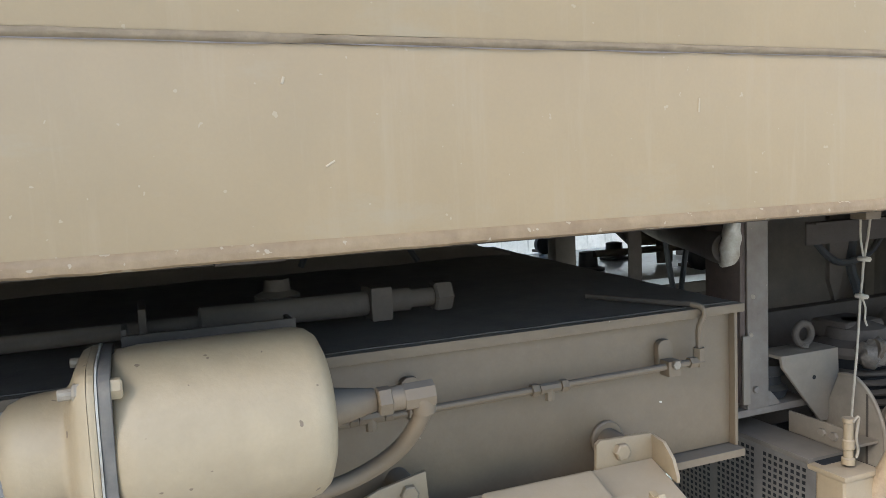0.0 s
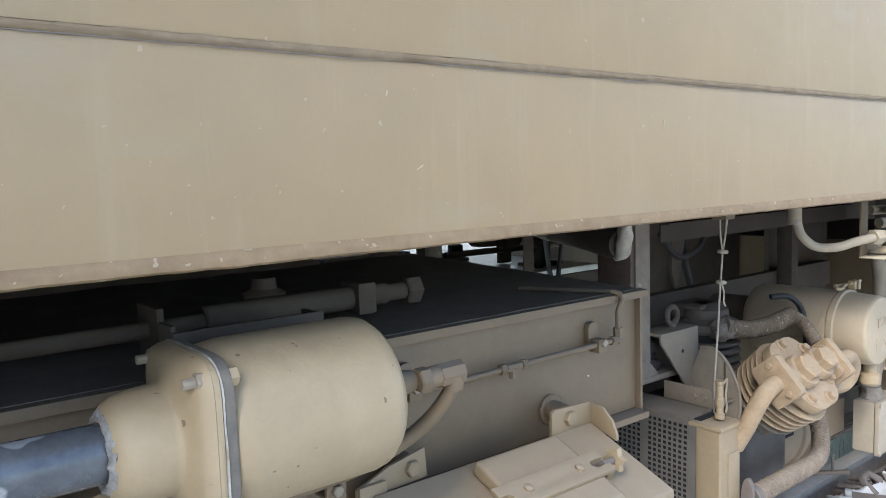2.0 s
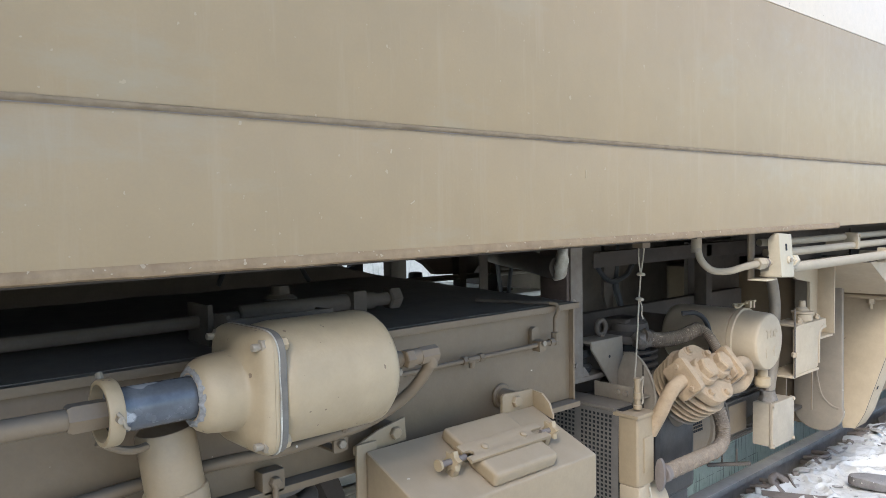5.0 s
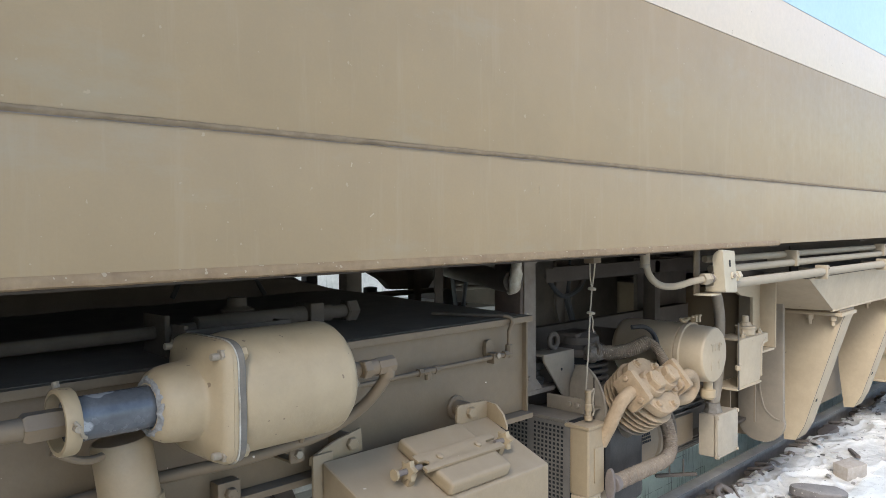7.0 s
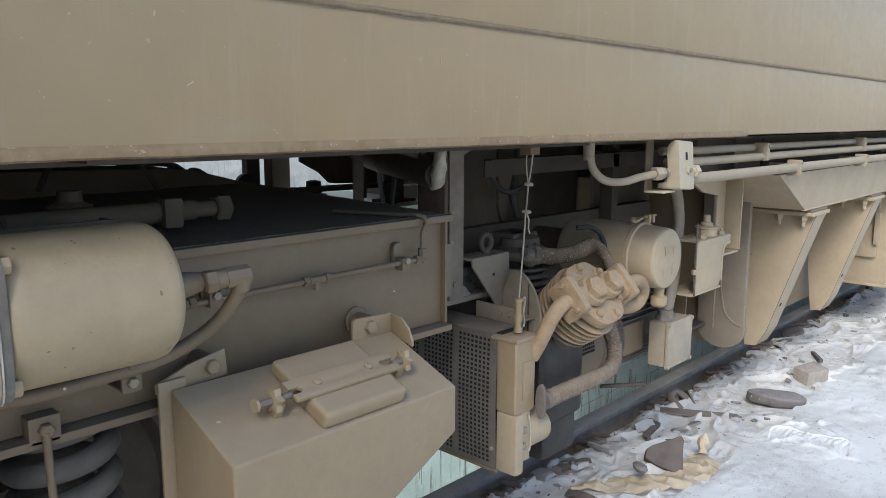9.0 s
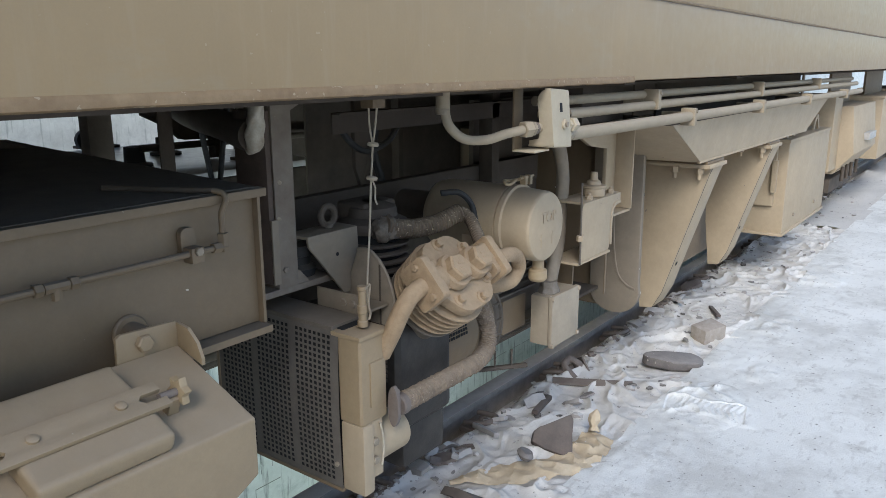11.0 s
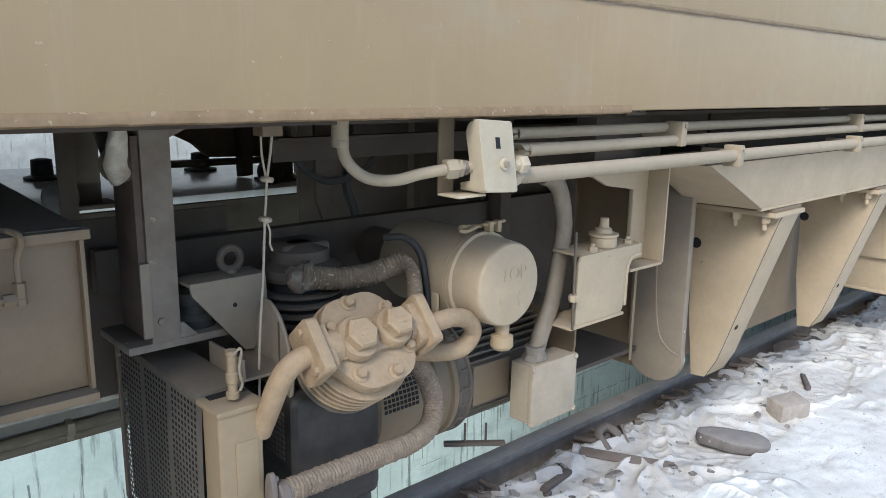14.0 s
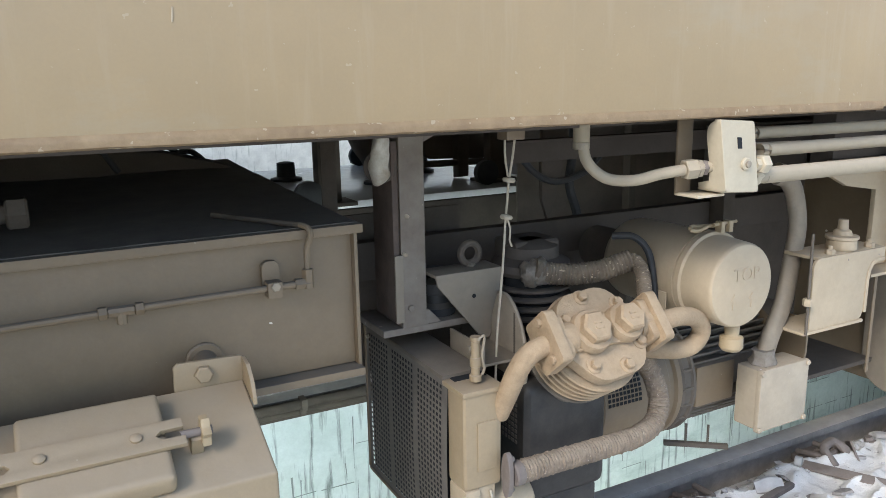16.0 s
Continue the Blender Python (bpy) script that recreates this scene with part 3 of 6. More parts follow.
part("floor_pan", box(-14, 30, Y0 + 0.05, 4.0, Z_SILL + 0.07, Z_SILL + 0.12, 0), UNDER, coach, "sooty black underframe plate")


def sill_lip():
    """The turned-under edge of the sill, dented and chipped along its length."""
    bm = bmesh.new()
    prof = [(0.002, 0.021), (-0.0025, 0.017), (-0.0045, 0.010), (-0.0035, 0.003), (0.003, 0.0), (0.055, 0.0), (0.055, 0.007), (0.006, 0.008)]
    n = 420
    rings = []
    for i in range(n + 1):
        x = -3 + (2.165 + 3) * i / n
        w = 0.0016 * noise.noise(Vector((x * 9, 0, 0))) + 0.0012 * noise.noise(Vector((x * 37, 3, 0)))
        rings.append([bm.verts.new((x, Y0 + u + w, Z_SILL - 0.004 + v + w * 0.7)) for u, v in prof])
    for a, b in zip(rings, rings[1:]):
        for k in range(len(prof)):
            j = (k + 1) % len(prof)
            bm.faces.new((a[k], a[j], b[j], b[k]))
    bm.faces.new(rings[0]), bm.faces.new(rings[-1])
    return join_bm(bm, prism([(Y0 + u, Z_SILL - 0.004 + v) for u, v in prof], "x", -14, -3, 0))


for x, z, w, h, a in ((0.700, 1.445, 0.0012, 0.009, 4), (0.186, 1.384, 0.0010, 0.006, 60), (0.139, 1.475, 0.0014, 0.004, 20)):
    part("paint_chip", roughen(moved(box(-w, w, -0.0006, 0.0006, -h, h, 0.0004, 1), pose(x, Y0 - 0.0004, z, 0, a, 0)), 0.0012, 120), PAINT_TAN, coach, "pale scratch in the tan paint")
part("sill_lip", sill_lip(), PAINT_LIP, coach, "brown chipped turned-under sill edge")
part("sill_return", box(2.17, 30, Y0 + 0.004, Y0 + 0.09, Z_SILL + 0.002, Z_SILL + 0.012, 0.002), PAINT_LIP, coach)
for y in (1.02, 1.75, 2.32, 3.1, 3.8):
    part("stringer", join_bm(box(-14, 30, y, y + 0.012, Z_SILL - 0.01, Z_SILL + 0.07, 0), box(-14, 30, y - 0.03, y + 0.03, Z_SILL - 0.02, Z_SILL - 0.01, 0)), UNDER, coach)
for x in (-2.4, -1.2, 0.1, 2.28, 3.4, 4.6, 6.2, 8.0):
    part("cross_beam", join_bm(box(x, x + 0.012, Y0 + 0.05, 4.0, Z_SILL - 0.005, Z_SILL + 0.07, 0), box(x - 0.04, x + 0.04, Y0 + 0.06, 4.0, Z_SILL - 0.012, Z_SILL - 0.002, 0)), UNDER, coach)

# ---- the bogie ----
bogie = thing("bogie", (-0.5, 2.4, 0.9), "tan bogie frame beam with black dusty top plate", "bogie")
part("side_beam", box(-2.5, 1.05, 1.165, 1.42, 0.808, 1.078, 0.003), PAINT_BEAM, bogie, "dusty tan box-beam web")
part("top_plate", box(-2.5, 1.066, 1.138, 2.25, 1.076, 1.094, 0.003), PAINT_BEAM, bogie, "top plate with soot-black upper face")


def soot(x, y):
    """Caked soot, thicker towards the middle of the bogie."""
    k = max(0.0, (y - 1.2) / 1.05)
    return 1.0955 + 0.034 * k + 0.0015 * noise.noise(Vector((x * 20, y * 20, 0))) + 0.006 * k * noise.noise(Vector((x * 4, y * 4, 3)))


cake = sheet(-2.5, 1.058, 1.158, 2.246, 120, 40, soot)
rim_edges = [e for e in cake.edges if e.is_boundary]
skirt_verts = [g for g in bmesh.ops.extrude_edge_only(cake, edges=rim_edges)["geom"] if isinstance(g, bmesh.types.BMVert)]
for v in skirt_verts:
    v.co.z = 1.092
part("soot_layer", cake, GUARD, bogie, "black sooty grime on the plate")
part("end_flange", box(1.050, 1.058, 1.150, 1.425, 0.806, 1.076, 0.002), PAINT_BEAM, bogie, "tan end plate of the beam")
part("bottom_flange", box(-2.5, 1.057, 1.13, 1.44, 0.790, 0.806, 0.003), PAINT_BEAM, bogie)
part("end_plate", box(1.046, 1.054, 1.426, 2.2, 0.80, 1.076, 0.002), UNDER, bogie)
part("transom", box(-0.6, -0.2, 1.42, 3.4, 0.8, 1.05, 0.01), UNDER, bogie)
part("far_beam", box(-2.5, 1.05, 3.3, 3.6, 0.7, 0.93, 0.005), UNDER, bogie)


def coil_spring(parent, cx, cy, z0, z1, r, wire, turns):
    pts = [(cx + r * math.cos(2 * math.pi * k / 16), cy + r * math.sin(2 * math.pi * k / 16), z0 + (z1 - z0) * k / (16 * turns)) for k in range(16 * turns + 1)]
    part("coil_spring", tube(pts, wire, 12, 0.02), GUARD, parent, "dusty grey coil spring")


coil_spring(bogie, 0.12, 1.27, 0.47, 0.80, 0.083, 0.023, 5)
part("spring_seat", lathe([(0, 0.12), (0.02, 0.125), (0.03, 0.09), (0.07, 0.09)], (0.12, 1.27, 0.46), (0, 0, 1), 28), DARK_DUSTY, bogie)
part("axle_arm", box(-0.9, 0.3, 1.2, 1.36, 0.34, 0.46, 0.02), DARK, bogie)
part("wheel", lathe([(0, 0.40), (0.02, 0.46), (0.04, 0.455), (0.12, 0.44), (0.13, 0.38), (0.09, 0.36), (0.09, 0.12), (0.14, 0.12)], (0.10, 1.69, 0.425), (0, -1, 0), 64), DARK, bogie)
part("bolt_rod", rod((0.056, 1.122, 0.50), (0.050, 1.122, 0.82), 0.007, 12), PAINT_BEAM, bogie)
bolt(bogie, (0.052, 1.130, 0.822), (0, -1, 0), 0.013, 0.014, PAINT_BEAM)
part("lug", box(0.026, 0.078, 1.13, 1.165, 0.795, 0.845, 0.004), PAINT_BEAM, bogie)
part("guide_plate", box(-0.14, -0.05, 1.09, 1.165, 0.62, 0.80, 0.006), PAINT_BEAM, bogie)
bolt(bogie, (-0.02, 1.1, 0.66), (0.3, -1, 0), 0.02, 0.03, PAINT_BEAM, 0.02)

brake_rod = thing("brake_rod", (-0.3, 1.28, 1.1), "sooty brake pull rod lying over the bogie plate", "brake rod")
RY, RZ = 1.285, 1.148
part("shaft", rod((-2.0, RY, RZ - 0.012), (0.10, RY, RZ - 0.004), 0.014, 16), DARK, brake_rod)
part("sleeve", rod((0.06, RY, RZ), (0.36, RY, RZ), 0.022, 18, chamfer=0.004), DARK, brake_rod)
part("collar", join_bm(box(0.345, 0.385, RY - 0.034, RY + 0.034, RZ - 0.030, RZ + 0.030, 0.006), rod((0.385, RY, RZ), (0.425, RY, RZ), 0.021, 18)), DARK, brake_rod)
part("screw_end", rod((0.420, RY, RZ), (0.475, RY, RZ), 0.017, 14), DARK, brake_rod)
part("end_nut", rod((0.470, RY, RZ), (0.505, RY, RZ), 0.029, 6, chamfer=0.004), DARK, brake_rod, "large sooty hexagon nut")
part("cradle", join_bm(box(-0.02, 0.10, RY - 0.05, RY + 0.05, 1.094, RZ - 0.014, 0.005), box(-0.03, -0.018, RY - 0.05, RY + 0.05, 1.094, RZ + 0.035, 0.003)), DARK, brake_rod)
part("cap", lathe([(0, 0.036), (0.012, 0.04), (0.022, 0.04), (0.03, 0.024), (0.05, 0.022)], (0.20, RY + 0.06, RZ + 0.0), (0, 0, 1), 20), DARK, brake_rod)

bundle = thing("cable_bundle", (0.5, 2.0, 1.1), "black cables looping over the bogie top", "cables")
for a, b, y, h in ((0.44, 0.84, 2.12, 0.075), (0.38, 0.72, 2.05, 0.085), (0.84, 1.02, 2.18, 0.045), (0.05, 0.50, 2.16, 0.05), (0.62, 0.94, 2.22, 0.03)):
    z0 = 1.188 - 0.22 * max(0.0, (a + b) / 2 - 0.70)
    h *= 0.6
    part("cable", tube([(a, y, z0 - 0.05), (a + 0.05, y, z0 + h * 0.6), ((a + b) / 2, y + 0.03, z0 + h), (b - 0.06, y + 0.01, z0 + h * 0.4), (b, y, z0 - 0.06)], 0.009, 10, 0.02), RUBBER, bundle)
motor_hump = thing("traction_casing", (0.0, 1.9, 1.09), "soot-black casing on top of the bogie", "casing")
part("casing", roughen(prism([(-1.9, 1.1), (1.04, 1.1), (1.02, 1.130), (0.94, 1.150), (0.86, 1.172), (0.74, 1.188), (0.5, 1.194), (0.2, 1.20), (-1.9, 1.22)], "y", 2.05, 2.24, 0.012), 0.004), UNDER, motor_hump)
part("lower_lip", box(-1.9, 1.03, 2.030, 2.049, 1.101, 1.112, 0.002), UNDER, motor_hump, "sooty folded lip along the foot")

# centre casting and hangers behind the gear
far_plate = thing("bolster_plate", (1.7, 2.9, 0.95), "grey dusty bolster plate lit from the far side", "bolster plate")
part("plate", box(1.15, 2.6, 2.58, 3.85, 0.875, 0.905, 0.006), PLATE_GREY, far_plate)
part("web", box(1.15, 2.6, 2.58, 2.61, 0.62, 0.872, 0.004), DARK, far_plate)
for x, y in ((1.57, 3.37), (2.25, 3.3), (1.9, 3.0)):
    part("cap_bolt", lathe([(0, 0.075), (0.012, 0.075), (0.02, 0.045), (0.085, 0.042), (0.09, 0.02)], (x, y, 0.905), (0, 0, 1), 20), RUBBER, far_plate)
for x, y in ((1.438, 2.5), (2.34, 2.75), (2.17, 3.85)):
    hanger = thing("hanger_post", (x, y, 0.9), "sooty steel hanger post under the coach floor", "hanger post", "hanger posts")
    part("post", box(x, x + 0.09, y, y + 0.06, 0.905, Z_SILL + 0.07, 0.004), DARK, hanger)
    part("foot", box(x - 0.05, x + 0.14, y - 0.04, y + 0.1, 0.905, 0.92, 0.003), DARK, hanger)
    part("ring_bush", lathe([(0, 0.045), (0.02, 0.055), (0.05, 0.055), (0.06, 0.03)], (x - 0.06, y - 0.03, 0.96), (0, -1, 0), 20), RUBBER, hanger)

rigging = thing("brake_rigging", (2.5, 3.0, 1.2), "sooty brake rigging beam hanging under the coach floor", "brake rigging")
part("beam", roughen(prism([(1.98, 1.36), (1.98, 1.12), (2.10, 1.06), (2.16, 1.0), (2.45, 0.99), (2.5, 1.04), (2.62, 1.04), (2.66, 0.97), (3.4, 0.96), (3.4, 1.36)], "y", 3.0, 3.06, 0.004), 0.008, 9), DARK, rigging)
part("lever", roughen(box(2.28, 2.34, 2.94, 3.0, 0.91, 1.2, 0.01), 0.01, 12), DARK, rigging)
part("pull_rod", rod((1.9, 2.95, 0.985), (3.3, 2.97, 0.97), 0.016, 12), DARK, rigging)

white_pipe = thing("exhaust_elbow", (1.17, 1.29, 1.2), "black pipe elbow with white plaster-wrapped end", "pipe elbow")
part("pipe", tube([(1.36, 1.92, 1.30), (1.335, 1.83, 1.235), (1.30, 1.70, 1.205), (1.245, 1.50, 1.190), (1.20, 1.36, 1.178), (1.176, 1.302, 1.18)], 0.036, 20), DARK, white_pipe, "sooty pipe running back under the floor")
part("wrap", roughen(tube([(1.185, 1.318, 1.158), (1.172, 1.292, 1.168), (1.168, 1.284, 1.20), (1.170, 1.284, 1.24), (1.176, 1.286, 1.286)], 0.0200, 28, 0.004), 0.008, 34), PLASTER, white_pipe, "lumpy white plaster wrap")

# ---- brake cylinder ----
BC_X, BC_Y, BC_Z = -0.010, 0.978, 1.065


def flared_cover(o):
    """A round cup that flares into a rounded square skirt."""
    rings = [(-0.174, 0.038, 0), (-0.171, 0.049, 0), (-0.164, 0.058, 0), (-0.151, 0.0645, 0), (-0.130, 0.0675, 0), (-0.108, 0.0690, 0), (-0.102, 0.0700, 0.02), (-0.0985, 0.0735, 0.2), (-0.0945, 0.083, 0.55), (-0.090, 0.094, 0.9), (-0.084, 0.1025, 1.0), (-0.074, 0.1065, 1.0)]
    bm = bmesh.new()
    n, loops = 64, []
    for x, r, k in rings:
        loop = []
        for i in range(n):
            a = 2 * math.pi * i / n
            c, d = math.cos(a), math.sin(a)
            sq = 1 / (abs(c) ** 6 + abs(d) ** 6) ** (1 / 6)
            q = r * (1 + k * (sq - 1))
            loop.append(bm.verts.new((o[0] + x, o[1] + q * c, o[2] + q * d)))
        loops.append(loop)
    for p, q in zip(loops, loops[1:]):
        for i in range(n):
            bm.faces.new((p[i], p[(i + 1) % n], q[(i + 1) % n], q[i]))
    return bm


def brake_cylinder():
    t = thing("brake_cylinder", (0.1, BC_Y, BC_Z), "cream-painted brake cylinder with bolted square flange", "brake cylinder")
    o = (BC_X, BC_Y, BC_Z)
    part("body", lathe([(-0.052, 0.100), (-0.044, 0.108), (-0.02, 0.1115), (0.168, 0.1115), (0.183, 0.1085), (0.194, 0.100), (0.201, 0.084), (0.205, 0.0)], o, (1, 0, 0), 64), PAINT_CREAM, t, "smooth cream cylinder barrel", angle=50)

    def flange(x0, x1, half, mat, label="", wave=0.0):
        """A square flange with rounded, slightly lobed corners and hand-filled edges."""
        pts = []
        for i in range(72):
            a = 2 * math.pi * i / 72
            c, d = math.cos(a), math.sin(a)
            r = half / (abs(c) ** 5.5 + abs(d) ** 5.5) ** (1 / 5.5)
            r *= 1 + wave * noise.noise(Vector((c * 3, d * 3, x0 * 40)))
            pts.append((BC_Y + r * c, BC_Z + r * d))
        return part("flange", prism(pts, "x", BC_X + x0, BC_X + x1, 0.0025), mat, t, label, angle=40)

    def tube_ring(x0, x1, ri, ro):
        return lathe([(x0, ri), (x0, ro - 0.002), (x0 + 0.003, ro), (x1 - 0.003, ro), (x1, ro - 0.002), (x1, ri), (x0, ri)], o, (1, 0, 0), 40)

    flange(-0.0740, -0.0655, 0.1075, PAINT_CREAM, "cream cover flange", 0.008)
    flange(-0.0654, -0.0628, 0.1082, PLASTER, "torn pale gasket edge", 0.030)
    flange(-0.0627, -0.0495, 0.1065, FLANGE_EDGE, "worn grey body flange", 0.010)
    part("cover", flared_cover(o), PAINT_CREAM, t, "cream end cover flaring into a square skirt", angle=48)
    part("boot_edge", roughen(lathe([(-0.168, 0.0515), (-0.172, 0.0495), (-0.1755, 0.045), (-0.1745, 0.040), (-0.170, 0.037)], o, (1, 0, 0), 72), 0.0034, 110), SEAL, t, "torn pale sealing ring")
    part("sleeve", rod((BC_X - 0.302, BC_Y, BC_Z), (BC_X - 0.16, BC_Y, BC_Z), 0.0355, 32), BRIGHT, t, "blue-grey bare metal piston sleeve")
    ring = part("collar", tube_ring(-0.318, -0.294, 0.045, 0.053), PAINT_CREAM, t)
    for a in (60, 180, 300):
        y, z = BC_Y + 0.053 * math.cos(radians(a)), BC_Z + 0.053 * math.sin(radians(a))
        part("set_screw", rod((BC_X - 0.306, y, z), (BC_X - 0.306, y + 0.012 * math.cos(radians(a)), z + 0.012 * math.sin(radians(a))), 0.006, 8), NUTS, ring)
    part("cotter", tube([(BC_X - 0.309, BC_Y - 0.057, BC_Z + 0.010), (BC_X - 0.303, BC_Y - 0.064, BC_Z), (BC_X - 0.299, BC_Y - 0.060, BC_Z - 0.012), (BC_X - 0.293, BC_Y - 0.059, BC_Z - 0.016)], 0.003, 8), NUTS, t)
    part("push_rod", join_bm(lathe([(-0.366, 0.020), (-0.360, 0.024), (-0.318, 0.024), (-0.29, 0.022)], o, (1, 0, 0), 6), rod((-1.3, BC_Y, BC_Z + 0.004), (-0.372, BC_Y, BC_Z), 0.017, 18)), PAINT_BEAM, t)
    for sy, sz in ((-1, 1), (-1, -1), (1, 1), (1, -1)):
        y, z = BC_Y + sy * 0.084, BC_Z + sz * 0.083
        bolt(t, (BC_X - 0.076, y, z), (-1, 0, 0), 0.0130, 0.012, NUTS, 0.016, "flange_bolt")
        bolt(t, (BC_X - 0.0495, y, z), (1, 0, 0), 0.0125, 0.012, PAINT_CREAM, 0.0, "flange_nut")
    part("back_plate", join_bm(box(-0.052, 0.185, 1.098, 1.106, 1.10, 1.168, 0.002), box(-0.052, -0.044, 1.106, 1.16, 1.095, 1.176, 0.002), box(0.177, 0.185, 1.106, 1.16, 1.095, 1.165, 0.002)), DARK, t, "grimy bracket plate behind the barrel")
    part("mount_pad", box(-0.02, 0.2, BC_Y + 0.085, 1.15, BC_Z - 0.07, BC_Z + 0.05, 0.006), PAINT_BEAM, t)
    part("drain_dot", lathe([(0, 0.0045), (0.003, 0.003)], (0.181, 0.889, 1.033), (0.6, -1, -0.2), 8), GASKET, t)
    return t


brake_cylinder()

supply = thing("brake_pipe", (0.3, 0.97, 1.0), "tan brake supply pipe with union elbow under the cylinder", "brake pipe")
part("stub", rod((0.190, BC_Y, 1.062), (0.262, BC_Y - 0.004, 1.066), 0.030, 16, 0.016), PAINT_BEAM, supply)
part("union_nut", lathe([(0, 0.017), (0.002, 0.020), (0.018, 0.020), (0.020, 0.017)], (0.262, 0.961, 1.066), (1, -0.1, 0.05), 6), PAINT_BEAM, supply)
part("elbow", join_bm(tube([(0.28, 0.960, 1.067), (0.306, 0.956, 1.069), (0.324, 0.954, 1.064), (0.327, 0.957, 1.045)], 0.017, 14), rod((0.298, 0.957, 1.068), (0.340, 0.953, 1.07), 0.019, 8)), PAINT_BEAM, supply, "tan elbow fitting")
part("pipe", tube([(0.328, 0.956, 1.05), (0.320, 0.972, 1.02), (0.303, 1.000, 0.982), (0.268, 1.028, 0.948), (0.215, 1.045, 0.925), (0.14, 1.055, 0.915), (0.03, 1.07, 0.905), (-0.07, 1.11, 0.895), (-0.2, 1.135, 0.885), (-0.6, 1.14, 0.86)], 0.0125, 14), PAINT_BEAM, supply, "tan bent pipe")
part("pipe_clip", join_bm(box(0.160, 0.196, 1.072, 1.080, 0.868, 0.905, 0.003), box(0.166, 0.190, 1.075, 1.166, 0.866, 0.872, 0.002), tube([(0.165, 1.076, 0.90), (0.166, 1.052, 0.918), (0.167, 1.040, 0.93), (0.168, 1.06, 0.942)], 0.008, 8)), PAINT_BEAM, supply)
bolt(supply, (0.178, 1.072, 0.886), (0, -1, 0), 0.010, 0.009)

thin = thing("air_line", (0.6, 1.14, 0.99), "thin tan air line clipped along the bogie beam", "air line")
LZ, LY = 0.990, 1.135
part("pipe", tube([(-0.1, LY, LZ - 0.010), (0.6, LY, LZ), (0.93, LY, LZ + 0.004)], 0.0065, 10, 0.05), PAINT_BEAM, thin)
part("elbow", join_bm(rod((0.925, LY, LZ + 0.004), (0.955, LY, LZ + 0.004), 0.0105, 6), rod((0.95, LY, LZ - 0.006), (0.95, LY, LZ + 0.030), 0.011, 6)), PAINT_BEAM, thin)
part("riser", tube([(0.95, LY, LZ + 0.028), (0.951, LY, LZ + 0.07), (0.958, 1.128, LZ + 0.094), (0.955, 1.134, LZ + 0.108), (0.945, 1.150, LZ + 0.112)], 0.006, 10), PAINT_BEAM, thin)
# The run over the plate has a darker colour than the riser.
part("dark_run", tube([(0.947, 1.148, LZ + 0.112), (0.90, 1.215, LZ + 0.113), (0.82, 1.32, LZ + 0.118)], 0.0055, 10), DARK, thin, "dark length lying on the plate")
for x in (0.624, 0.30):
    tee = part("tee", join_bm(rod((x - 0.020, LY, LZ), (x + 0.020, LY, LZ), 0.0095, 8), rod((x, LY, LZ), (x, LY, LZ - 0.022), 0.009, 8)), PAINT_BEAM, thin)
    for s in (-1, 1):
        part("nut", rod((x + s * 0.022, LY, LZ), (x + s * 0.036, LY, LZ), 0.0115, 6, chamfer=0.001), PAINT_BEAM, tee)
for x in (0.885, 0.375):
    part("clip_plate", join_bm(prism(round_rect(x - 0.017, x + 0.017, 0.985, 1.040, 0.014), "y", 1.150, 1.164, 0.002), box(x - 0.014, x + 0.014, LY - 0.012, 1.152, 0.975, 1.005, 0.003)), PAINT_BEAM, thin)
    bolt(thin, (x, LY - 0.012, LZ + 0.008), (0, -1, 0), 0.009, 0.007)

duct = thing("dust_sleeve", (-0.15, 1.03, 0.8), "tan cylindrical sleeve hanging below the piston", "sleeve")
part("sleeve", lathe([(0, 0.046), (0.006, 0.050), (0.108, 0.0505), (0.109, 0.0545), (0.112, 0.0555), (0.21, 0.0555), (0.211, 0.0595), (0.42, 0.060)], (-0.198, 1.055, 1.0), (0.13, -0.04, -1), 40), SAND_TAN, duct, "tan sheet sleeve with ring joints")
part("small_pipe", tube([(-0.32, 1.02, 1.01), (-0.27, 1.02, 0.985), (-0.21, 1.04, 0.985)], 0.007, 10), PAINT_BEAM, duct)


# ---- sandbox ----
def slope(y):
    return 0.785 + 0.41 * (y - 0.947)


